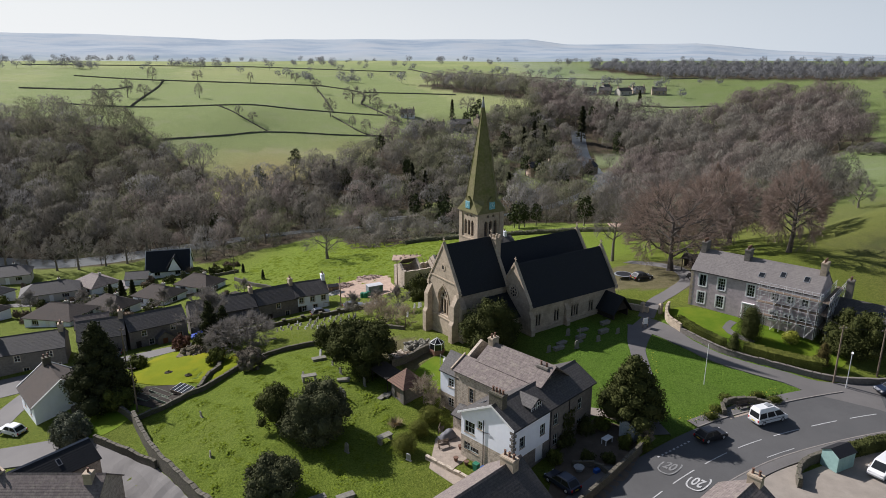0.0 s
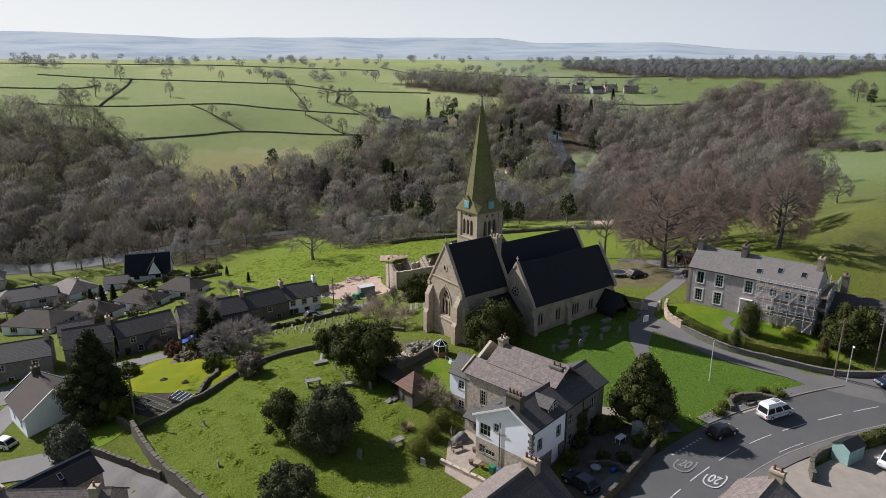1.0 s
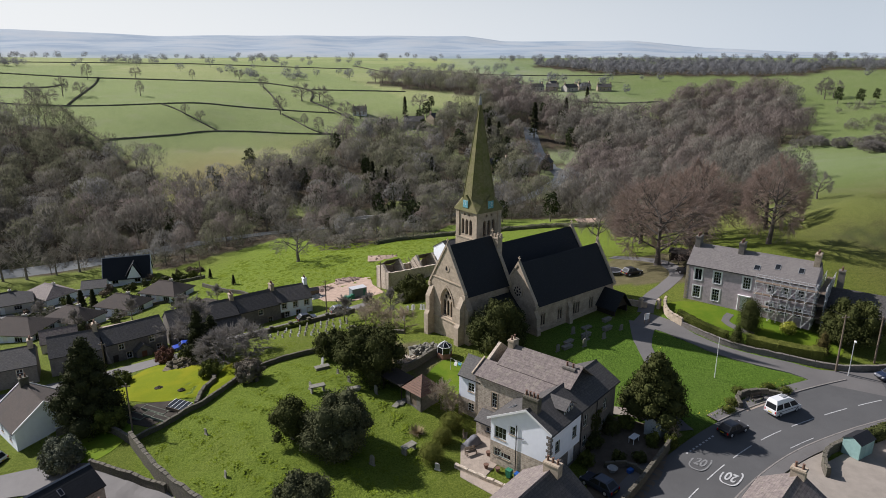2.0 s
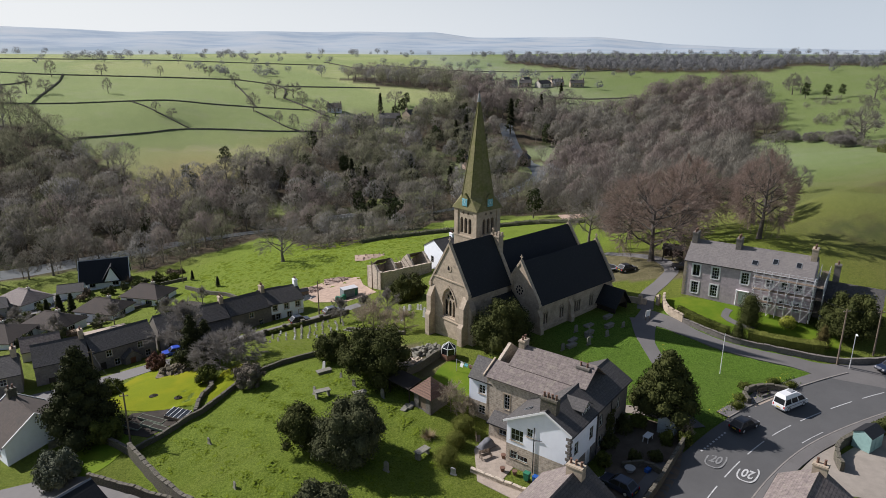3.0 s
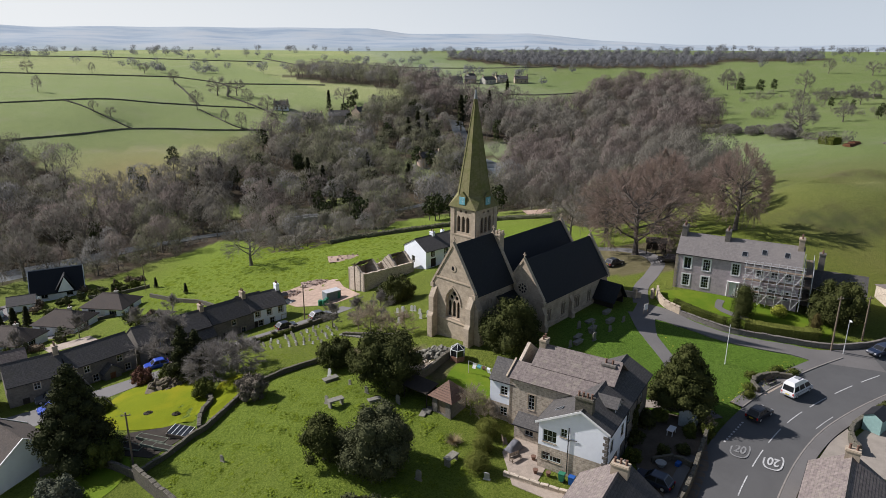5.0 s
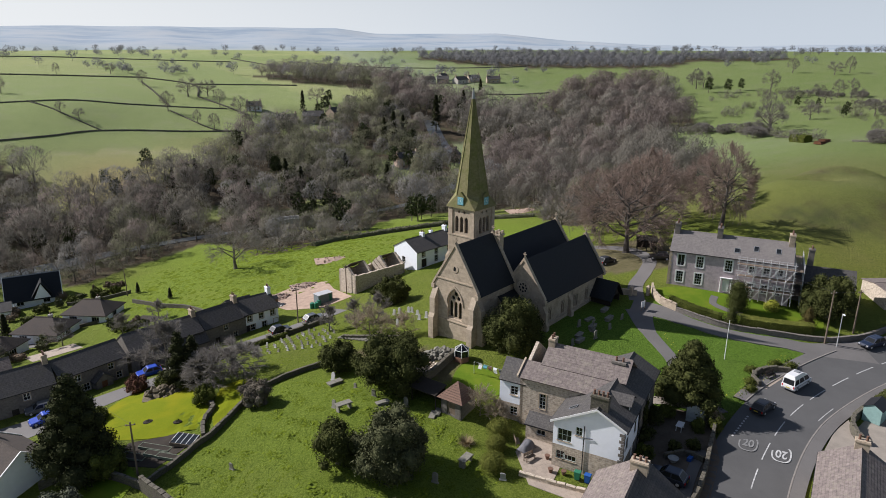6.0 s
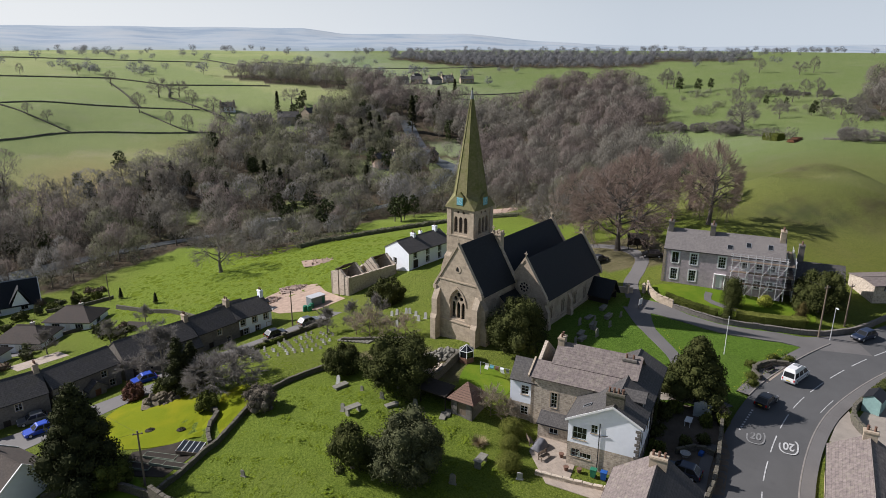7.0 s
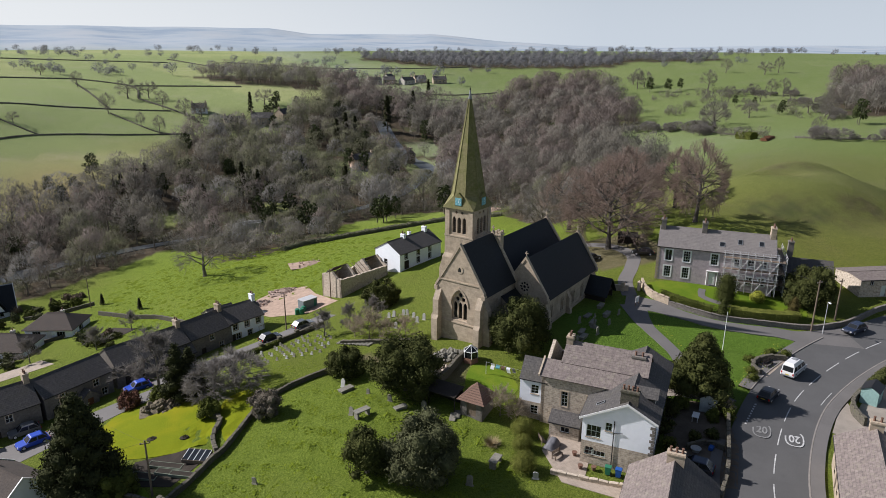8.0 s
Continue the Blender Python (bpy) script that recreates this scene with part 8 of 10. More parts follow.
# ---- evergreens near the church
def cone_lobes(seed, h, w, n, r):
    """Lobes for a dense cone-shaped evergreen with a ragged outline."""
    rg = random.Random(seed)
    out = [(0, 0, h * 0.3, w * 0.34, w * 0.34, h * 0.3), (0, 0, h * 0.6, w * 0.2, w * 0.2, h * 0.34)]
    for i in range(n):
        s = (i + 0.5) / n
        a = i * 2.399
        k = w * 0.5 * (1 - s) ** 0.8 * rg.uniform(0.72, 0.95)
        q = r * (1.15 - 0.75 * s) * rg.uniform(0.8, 1.2)
        out.append((math.cos(a) * k, math.sin(a) * k, h * (0.07 + 0.88 * s), q, q, q * 0.9))
    return out


CLIPPED = leafy("clipped_hedge_foliage", (0.12, 0.132, 0.028), (0.20, 0.21, 0.05))
L = lobes_of
evergreen("yew_tree", -11.8, 89.4, L(random.Random(1), 15, 10.5, 6.8, 0.3, 2.1), 9500, 0.24, YEWLEAF, "broad dark green yew tree in the churchyard", "tree", seed=11)
evergreen("yew_tree", -17.8, 98.3, L(random.Random(2), 10, 6.4, 3.6, 0.0, 1.4), 4200, 0.22, YEWLEAF, "low spreading dark yew bush", "tree", seed=12)
evergreen("holly_tree", -15.4, 72.4, L(random.Random(3), 16, 8.6, 6.4, 0.0, 2.0), 11000, 0.2, HOLLYLEAF, "dense rounded holly tree with glossy grey-green leaves", "tree", seed=13)
evergreen("yew_tree", -21.0, 75.2, L(random.Random(4), 9, 5.4, 4.8, 0.0, 1.5), 5000, 0.2, YEWLEAF, "dark rounded yew beside the holly", "tree", seed=14)
evergreen("holly_tree", -18.4, 62.4, L(random.Random(5), 11, 6.6, 3.4, 0.0, 1.5), 7000, 0.2, HOLLYLEAF, "dark evergreen bush low in the churchyard", "tree", seed=15)
evergreen("yew_tree", 7.0, 92.9, L(random.Random(6), 14, 9.4, 7.2, 0.0, 2.1), 9500, 0.22, YEWLEAF, "rounded yew tree against the church wall", "tree", seed=16)
evergreen("yew_tree", 23.4, 73.9, [(a, b, c + 0.9, d * 1.1, e * 1.1, f) for a, b, c, d, e, f in cone_lobes(7, 8.6, 8.0, 40, 1.45)], 8000, 0.24, YEWLEAF, "dark evergreen tree at the corner of the green", "tree", seed=17)
evergreen("yew_tree", 60.0, 89.2, L(random.Random(8), 12, 8.6, 6.6, 0.2, 1.9), 6000, 0.24, YEWLEAF, "broad dark evergreen beside the roadside wall", "tree", seed=18)
evergreen("yew_tree", -3.8, 127.6, L(random.Random(9), 10, 7.2, 5.0, 0.0, 1.7), 4500, 0.24, YEWLEAF, "dark evergreen bush beside the roofless building", "tree", seed=19)
evergreen("columnar_yew", 46.9, 94.3, [(0, 0, 1.4, 1.8, 1.8, 1.7), (0.1, 0, 2.9, 1.8, 1.8, 1.7), (0, 0.1, 4.2, 1.35, 1.35, 1.2)], 6500, 0.1, YEWLEAF, "clipped columnar yew on the front lawn", "shrub", seed=20)
evergreen("topiary_cone", 43.3, 91.0, [(0, 0, 0.7, 1.15, 1.15, 1.0), (0, 0, 1.7, 0.8, 0.8, 1.0), (0, 0, 2.6, 0.4, 0.4, 0.7)], 3600, 0.08, YEWLEAF, "clipped dark green topiary cone", "shrub", seed=21)
evergreen("topiary_cone", 54.3, 87.0, [(0, 0, 0.8, 1.25, 1.25, 1.1), (0, 0, 1.9, 0.95, 0.95, 1.1), (0, 0, 2.9, 0.5, 0.5, 0.8)], 3600, 0.08, leafy("bronze_topiary", (0.05, 0.042, 0.014), (0.12, 0.095, 0.035)), "clipped bronze-green topiary cone", "shrub", seed=22)
evergreen("golden_shrub", 52.6, 93.0, [(0, 0, 0.8, 1.15, 1.15, 1.0), (0.5, 0.3, 1.1, 0.7, 0.7, 0.7)], 1400, 0.13, GOLDLEAF, "rounded golden-yellow shrub on the lawn", "shrub", seed=23)
for i, (cx, cy, w, h) in enumerate([(-1.7, 75.4, 1.9, 2.2), (-3.0, 72.9, 1.6, 1.9), (-4.6, 69.6, 2.0, 2.3)]):
    evergreen("clipped_bush", cx, cy, [(0, 0, h * 0.42, w * 0.72, w * 0.66, h * 0.52), (0.2, 0.15, h * 0.55, w * 0.5, w * 0.5, h * 0.42)], 4200, 0.085, CLIPPED, "clipped rounded olive-green bush beside the patio", "shrub", trunk=False, seed=30 + i, group="clipped bushes by the patio")
evergreen("laurel_bush", -50.6, 79.8, L(random.Random(12), 9, 5.4, 3.8, 0.0, 1.3), 3600, 0.22, leafy("grey_green_shrub", (0.06, 0.07, 0.045), (0.19, 0.20, 0.14)), "rounded grey-green shrub beside the white house", "shrub", seed=41)
evergreen("garden_shrub", -47.0, 86.6, L(random.Random(13), 7, 4.6, 3.0, 0.0, 1.1), 2200, 0.2, HEDGELEAF, "olive-green garden shrub by the wall", "shrub", seed=42)
evergreen("garden_shrub", -42.5, 108.8, L(random.Random(14), 7, 4.4, 2.2, 0.0, 1.0), 2000, 0.2, HEDGELEAF, "mounded shrubs on the lawn's rockery", "shrub", seed=43)
evergreen("russet_shrub", -47.2, 110.6, L(random.Random(15), 6, 3.8, 2.2, 0.0, 1.0), 1800, 0.18, leafy("russet_shrub_leaf", (0.09, 0.045, 0.03), (0.20, 0.10, 0.07)), "russet-brown rounded shrub beside the drive", "shrub", seed=44)
evergreen("garden_shrub", -51.2, 101.5, L(random.Random(16), 6, 3.6, 2.0, 0.0, 1.0), 1500, 0.18, HEDGELEAF, "olive shrub at the lawn's edge", "shrub", seed=45)
evergreen("dense_brown_shrub", -29.6, 93.8, L(random.Random(18), 9, 4.4, 3.6, 0.0, 1.2), 3200, 0.16, leafy("grey_brown_shrub", (0.10, 0.085, 0.065), (0.20, 0.175, 0.135)), "dense grey-brown rounded shrub against the wall", "shrub", seed=47)
evergreen("garden_shrub", -36.6, 98.2, L(random.Random(17), 6, 3.2, 2.2, 0.0, 0.9), 1500, 0.18, HEDGELEAF, "mixed shrub beside the curved wall", "shrub", seed=46)


for i, (cx, cy, w, h) in enumerate([(17.4, 72.0, 2.6, 2.0), (19.6, 72.8, 2.2, 1.6), (14.6, 69.4, 2.0, 1.8), (21.6, 69.2, 1.8, 1.4), (16.6, 66.6, 1.6, 1.1), (12.8, 66.6, 1.6, 1.6), (19.0, 66.4, 1.5, 1.0), (23.6, 68.8, 1.6, 1.6)]):
    evergreen("yard_shrub", cx, cy, L(random.Random(90 + i), 4, w, h, 0.0, 0.7), 700, 0.16, (YEWLEAF, HEDGELEAF)[i % 2], "dark shrub in the shaded front yard", "shrub", trunk=False, seed=90 + i, group="shrubs in the front yard")


evergreen("conifer_tree", -50.6, 89.2, cone_lobes(71, 13.2, 9.6, 46, 1.5), 9500, 0.26, CONIFER, "large dense dark green conifer beside the lawn", "tree", seed=71)
col_con = conifer_data(72, 9.5, 4.4, 2600, 0.5, CONIFER)
evergreen("conifer_tree", -40.2, 106.6, cone_lobes(72, 9.2, 4.6, 26, 1.05), 4200, 0.22, CONIFER, "narrow dense dark conifer on the lawn's edge", "tree", seed=72)
evergreen("conifer_tree", -38.6, 108.6, cone_lobes(73, 7.4, 4.0, 22, 1.0), 3200, 0.22, CONIFER, "narrow dense dark conifer beside its twin", "tree", seed=73)
for i, (cx, cy, s) in enumerate([(-86, 168, 0.7), (-84, 170, 0.6), (-88, 166, 0.6), (-58, 184, 0.3), (-49, 172, 0.3)]):
    plant("conifer_tree", col_con, cx, cy, s, i * 50, "small dark garden conifer", group="garden conifers among the bungalows")
srng = random.Random(50)
BROWNSHRUB = leafy("garden_brown_shrub", (0.10, 0.075, 0.05), (0.22, 0.17, 0.12))
for i in range(170):
    cx, cy = srng.uniform(-132, -50), srng.uniform(140, 202)
    if any(math.hypot(cx - b[0], cy - b[1]) < 7.6 for b in BUNGALOWS) or cy > 212 + (cx + 90) * 0.9 or cy < 110 - cx * 0.36 or (cx > -64 and cy > 158) or math.hypot(cx + 88, cy - 201) < 9:
        continue
    tone = (HEDGELEAF, HOLLYLEAF, BROWNSHRUB, YEWLEAF)[i % 4]
    evergreen("garden_shrub", cx, cy, L(random.Random(i), 3, srng.uniform(1.4, 4.2), srng.uniform(1.0, 2.8), 0.0, 0.7), 240, 0.24, tone, "rounded shrub in a bungalow garden", "shrub", trunk=False, seed=60 + i, group="shrubs in the gardens")


def hedge(name, line, height, width, mat, label, density=160, seed=1, size=0.12, trim=False):
    """A clipped or rough hedge: a leafy skin over a dark inner bank."""
    rng = random.Random(seed)
    pts = dense(line, 1.0)
    zz = heights([p.x for p in pts], [p.y for p in pts])
    h = thing(name, pose(0, 0, 0), label, "hedge")
    bm = bmesh.new()
    rings, v, f = [], [], []
    for i, q in enumerate(pts):
        d = (pts[min(i + 1, len(pts) - 1)] - pts[max(i - 1, 0)]).normalized()
        s = Vector((-d.y, d.x, 0))
        k = rng.uniform(0.97, 1.03) if trim else rng.uniform(0.85, 1.05)
        w = width / 2 * k
        prof = [(1.0, -0.2), (1.05, height * 0.5), (0.75, height * 0.92), (0, height), (-0.75, height * 0.92), (-1.05, height * 0.5), (-1.0, -0.2)]
        if trim:
            prof = [(1.0, -0.2), (1.0, height * 0.55), (0.94, height * 0.97), (0, height), (-0.94, height * 0.97), (-1.0, height * 0.55), (-1.0, -0.2)]
        rings.append([q + s * (a * w * 0.92) + Vector((0, 0, zz[i] + (b * k if b > 0 else b) * 0.95)) for a, b in prof])
        for _ in range(density):
            u = rng.uniform(0, 6)
            a, b = prof[int(u)], prof[min(6, int(u) + 1)]
            m = u - int(u)
            p = q + d * rng.uniform(-0.5, 0.5) + s * ((a[0] * (1 - m) + b[0] * m) * w) + Vector((0, 0, zz[i] + (a[1] * (1 - m) + b[1] * m) * k))
            e1 = Vector((rng.gauss(0, 1), rng.gauss(0, 1), rng.gauss(0, 1))).normalized()
            e2 = e1.orthogonal().normalized()
            b0 = len(v)
            for c in (p - e1 * size, p + e2 * size * 0.6, p + e1 * size, p - e2 * size * 0.6):
                v.append((c.x, c.y, c.z))
            f.append((b0, b0 + 1, b0 + 2, b0 + 3))
    ring_solid(bm, rings)
    part("inner_bank", bm, mat, h)
    raw("leaves", v, f, mat, h)
    return h


hedge("clipped_hedge", [(44.6, 90.6), (47.4, 88.6), (50.4, 86.9), (53.4, 85.7)], 1.8, 1.9, CLIPPED, "long clipped green hedge behind the lane wall", 800, 1, 0.06, True)
hedge("garden_hedge", [(38.0, 99.6), (39.5, 96.4), (41.2, 93.8), (42.4, 92.3)], 1.4, 1.4, HEDGELEAF, "low dark hedge along the lane wall", 520, 2, 0.06, True)
hedge("roadside_hedge", [(44, 66.3), (50, 68.4), (58, 70), (72, 71)], 1.5, 1.5, YEWLEAF, "dark ivy-covered hedge behind the roadside wall", 150, 3)
hedge("wall_hedge", [(-24, 121.4), (-30, 118.6)], 0.9, 1.0, HEDGELEAF, "short green hedge against the burial ground wall", 120, 4)
hedge("garden_hedge", [(21.0, 77.4), (23.4, 75.4)], 0.9, 0.9, YEWLEAF, "dark low hedge at the end of the house", 120, 5)
FIELD_HEDGES = [[(-234, 412), (-189, 408), (-140, 420), (-102, 434), (-75, 446), (-40, 451)], [(-140, 420), (-119, 399), (-99, 383)], [(-192, 408), (-164, 366), (-139, 336), (-128, 322)], [(-188, 410), (-206, 493), (-223, 548)],
                [(-147, 346), (-120, 365), (-97.6, 383.5), (-60, 393), (-30, 404)], [(-289, 467), (-235, 474), (-226, 497)], [(-71, 434), (-49, 404), (-38, 400)], [(-98, 534), (-72, 446)], [(-58, 482), (-27, 437)], [(-62, 533), (-23, 540), (10, 545)],
                [(-100, 560), (-64, 531), (-58, 484)], [(208, 336), (215, 292), (194, 232)], [(192, 211), (198, 199), (208, 186), (240, 150)], [(-300, 560), (-225, 545), (-100, 560)], [(-40, 785), (37, 634)], [(17, 761), (121, 717), (260, 690)],
                [(-420, 690), (-200, 720), (-40, 740)], [(143, 540), (175, 528), (212, 524)]]
for i, ln in enumerate(FIELD_HEDGES):
    far = max(math.hypot(*p) for p in ln) > 480
    hedge("field_hedge", ln, 0.7 if not far else 0.9, 0.5 if not far else 0.9, DARKTWIG, "dark bare hedge and wall between pastures", 7, 80 + i, 0.32)
hedge("field_hedge", [(-12, 201), (-4, 205), (1, 204.5), (8, 207.5), (25, 213), (45, 216), (60, 206)], 1.4, 2.0, OLIVETWIG, "rough bare hedge below the meadow", 26, 130, 0.3)

hedge("field_hedge", [(190, 238), (184, 224)], 3.0, 3.0, HEDGELEAF, "tall olive-green hedge at the pasture's edge", 60, 132, 0.3)


# ---- rough grass in the churchyard


def tufts(name, poly, spacing, height, mat, label, seed, blades=5):
    """Low uneven tussocks, each a small ragged mound."""
    x, y, rng = scatter(poly, spacing, seed)
    keep = rng.uniform(0, 1, len(x)) < 0.5 + 0.5 * (np.sin(x * 0.7) * np.cos(y * 0.9) > -0.2)
    x, y = x[keep], y[keep]
    n, k = len(x), blades + 1
    z = heights(x, y)
    V = np.empty((n, k + 1, 3))
    R = spacing * rng.uniform(0.35, 0.8, n)
    a0 = rng.uniform(0, 6.28, n)
    for b in range(k):
        a = a0 + b * 6.2832 / k
        q = R * rng.uniform(0.35, 1.2, n)
        V[:, b] = np.stack([x + np.cos(a) * q, y + np.sin(a) * q, z - 0.06], 1)
    V[:, k] = np.stack([x + rng.normal(0, 0.6, n) * R, y + rng.normal(0, 0.6, n) * R, z + height * rng.uniform(0.3, 1.3, n)], 1)
    F = [(i * (k + 1) + b, i * (k + 1) + (b + 1) % k, i * (k + 1) + k) for i in range(n) for b in range(k)]
    me = bpy.data.meshes.new(name)
    me.from_pydata(V.reshape(-1, 3).tolist(), [], F)
    me.materials.append(mat)
    return tagged(new(name, me), label, "grass", kind="stuff")


tufts("rough_grass", [(-41, 81), (-22, 59), (-4, 56), (0, 62), (-4, 72), (-6, 80), (-12, 92), (-20, 99), (-30, 94)], 0.34, 0.035, TUFT, "rough tussocky grass of the old churchyard", 1, 4)


def daffodils(line, spread, count, seed):
    """Clumps of small yellow flower heads along a line."""
    rng = random.Random(seed)
    v, f = [], []
    pts = dense(line, 0.5)
    for _ in range(count):
        p = rng.choice(pts)
        x, y = p.x + rng.gauss(0, spread), p.y + rng.gauss(0, spread)
        z = level(x, y) + rng.uniform(0.22, 0.36)
        b = len(v)
        for k in range(5):
            a = k * 1.2566 + rng.uniform(-0.3, 0.3)
            v.append((x + math.cos(a) * 0.05, y + math.sin(a) * 0.05, z + rng.uniform(-0.02, 0.04)))
        f.append(tuple(range(b, b + 5)))
    ob = raw("daffodils", v, f, plain("daffodil_yellow", (0.68, 0.55, 0.05), 0.7, 8, 0.2))
    return tagged(ob, "yellow daffodil heads along the green's edge", "flowers", kind="stuff")


daffodils([(30, 73.5), (34, 76), (39, 78.4), (45, 81)], 0.6, 110, 3)
daffodils([(30.2, 84), (31.0, 90), (32.4, 96)], 0.15, 24, 5)
tufts("rough_grass", [(31, 73.6), (38, 76), (46, 79), (46, 81), (40, 79.4), (33, 76)], 0.35, 0.26, leafy("daffodil_leaves", (0.05, 0.085, 0.02), (0.11, 0.15, 0.04)), "daffodil leaves and long grass along the green's edge", 2, 6)
tufts("rough_grass", [(-38, 112), (-16, 125), (-13, 110), (-20, 101), (-28, 99)], 0.5, 0.07, TUFT, "mown tufty grass of the burial ground", 3, 3)
tufts("rough_grass", [(-58, 168), (-30, 150), (-6, 156), (24, 186), (4, 206), (-30, 214), (-56, 206)], 1.7, 0.12, TUFT, "tussocky grass of the sloping meadow", 5, 4)

# ---------------------------------------------------------------- vehicles
def vehicle(name, x, y, heading, paint, label, category="car", L=4.1, W=1.72, H=1.46, van=False, z=None, hightop=False):
    """A parked car or van: pressed body, glasshouse, wheels, lamps and bumpers. Local x runs forward."""
    zz = (level(x, y) + 0.06) if z is None else z
    c = thing(name, pose(x, y, zz, 0, 0, heading), label, category)
    h = L / 2
    belt = H * (0.56 if not van else 0.50)
    if van:
        lower = [(-h, 0.35), (-h, belt), (h * 0.82, belt), (h * 0.97, belt * 0.85), (h, 0.5), (h * 0.98, 0.3)]
        upper = [(-h * 0.98, -h * 0.94), (h * 0.80, h * 0.42)]
    else:
        lower = [(-h, 0.4), (-h * 0.97, belt * 0.95), (-h * 0.8, belt), (h * 0.42, belt), (h * 0.9, belt * 0.86), (h, 0.5), (h * 0.97, 0.28)]
        upper = [(-h * 0.92, -h * 0.62), (h * 0.45, h * 0.12)]
    bm = bmesh.new()
    prof = lower + [(-h * 0.97, 0.28)]
    rings = []
    for s, k in ((-1, 0.90), (-1, 1.0), (1, 1.0), (1, 0.90)):
        wy = s * W / 2 * (0.97 if k < 1 else 0.88)
        rings.append([(px * (1.0 if k == 1 else 0.985), s * W / 2 * (1.0 if k < 1 else 0.9), 0.28 + (pz - 0.28) * (0.97 if k < 1 else 1.0)) for px, pz in prof])
    ring_solid(bm, rings)
    bmesh.ops.recalc_face_normals(bm, faces=bm.faces[:])
    body = part("body", bm, paint, c)
    (b0, t0), (b1, t1) = upper
    top = H
    bm = bmesh.new()
    lo, hi = W / 2 * 0.93, W / 2 * (0.78 if not van else 0.86)
    ring_solid(bm, [[(b0, -lo, belt - 0.01), (b1, -lo, belt - 0.01), (b1, lo, belt - 0.01), (b0, lo, belt - 0.01)], [(t0, -hi, top - 0.06), (t1, -hi, top - 0.06), (t1, hi, top - 0.06), (t0, hi, top - 0.06)],
                    [(t0 + 0.1, -hi + 0.1, top), (t1 - 0.1, -hi + 0.1, top), (t1 - 0.1, hi - 0.1, top), (t0 + 0.1, hi - 0.1, top)]])
    bmesh.ops.recalc_face_normals(bm, faces=bm.faces[:])
    cab = part("cabin", bm, paint, c)

    def pane(p, q, r, s, name):
        bm = bmesh.new()
        pts = [Vector(v) for v in (p, q, r, s)]
        cen = sum(pts, Vector()) / 4
        n = (pts[1] - pts[0]).cross(pts[2] - pts[0]).normalized()
        if n.dot(cen - Vector((0, 0, belt))) < 0:
            n = -n
        pts = [cen + (v - cen) * 0.86 for v in pts]
        va = [bm.verts.new(v + n * 0.012) for v in pts]
        vb = [bm.verts.new(v - n * 0.02) for v in pts]
        bm.faces.new(va)
        bm.faces.new(vb[::-1])
        for i in range(4):
            bm.faces.new((va[i], vb[i], vb[(i + 1) % 4], va[(i + 1) % 4]))
        bmesh.ops.recalc_face_normals(bm, faces=bm.faces[:])
        part(name, bm, CARGLASS, cab)
    tz = top - 0.08
    pane((b1, -lo, belt), (b1, lo, belt), (t1, hi, tz), (t1, -hi, tz), "windscreen")
    pane((b0, -lo, belt), (b0, lo, belt), (t0, hi, tz), (t0, -hi, tz), "rear_window")
    n = 3 if van else 2
    for s in (-1, 1):
        for i in range(n):
            f0, f1 = i / n, (i + 1) / n
            pane((b0 + (b1 - b0) * f0, s * lo, belt), (b0 + (b1 - b0) * f1, s * lo, belt), (t0 + (t1 - t0) * f1, s * hi, tz), (t0 + (t1 - t0) * f0, s * hi, tz), "side_window")
    if hightop:
        bm = bmesh.new()
        ring_solid(bm, [[(t0 - 0.05, -hi, top - 0.05), (t1 - 0.1, -hi, top - 0.05), (t1 - 0.1, hi, top - 0.05), (t0 - 0.05, hi, top - 0.05)], [(t0 + 0.15, -hi * 0.75, top + 0.38), (t1 - 0.9, -hi * 0.75, top + 0.36), (t1 - 0.9, hi * 0.75, top + 0.36), (t0 + 0.15, hi * 0.75, top + 0.38)]])
        bmesh.ops.recalc_face_normals(bm, faces=bm.faces[:])
        part("high_top", bm, paint, c)
        bm = bmesh.new()
        box(bm, -0.7, 0.1, -0.35, 0.35, top + 0.37, top + 0.45, bevel=0.03)
        part("roof_hatch", bm, LEAD, c)
        for s in (-1, 1):
            bm = bmesh.new()
            box(bm, -h * 0.9, h * 0.75, s * W / 2 * 1.0 - 0.012, s * W / 2 * 1.0 + 0.012, belt * 0.72, belt * 0.80)
            part("side_stripe", bm, CARGREY, c)
    for s in (-1, 1):
        bm = bmesh.new()
        box(bm, -h - 0.015, -h + 0.06, s * W * 0.42 - 0.09, s * W * 0.42 + 0.07, belt * 0.62, belt * 0.95)
        part("tail_light", bm, REDLENS, c)
        bm = bmesh.new()
        box(bm, h * 0.95, h * 0.985, s * W * 0.36 - 0.14, s * W * 0.36 + 0.12, belt * 0.66, belt * 0.82)
        part("headlight", bm, STEEL, c)
        bm = bmesh.new()
        box(bm, b1 - 0.28, b1 - 0.1, s * (W / 2 + 0.02), s * (W / 2 + 0.17), belt, belt + 0.13, bevel=0.02)
        part("door_mirror", bm, paint, c)
    for xx in (-h - 0.04, h - 0.06):
        bm = bmesh.new()
        box(bm, xx, xx + 0.1, -W * 0.45, W * 0.45, 0.3, 0.48, bevel=0.03)
        part("bumper", bm, BLACKPAINT if not van else LEAD, c)
    bm = bmesh.new()
    box(bm, -h - 0.06, -h - 0.045, -0.26, 0.26, 0.52, 0.63)
    part("number_plate", bm, GOLDPLATE, c)
    r = 0.31
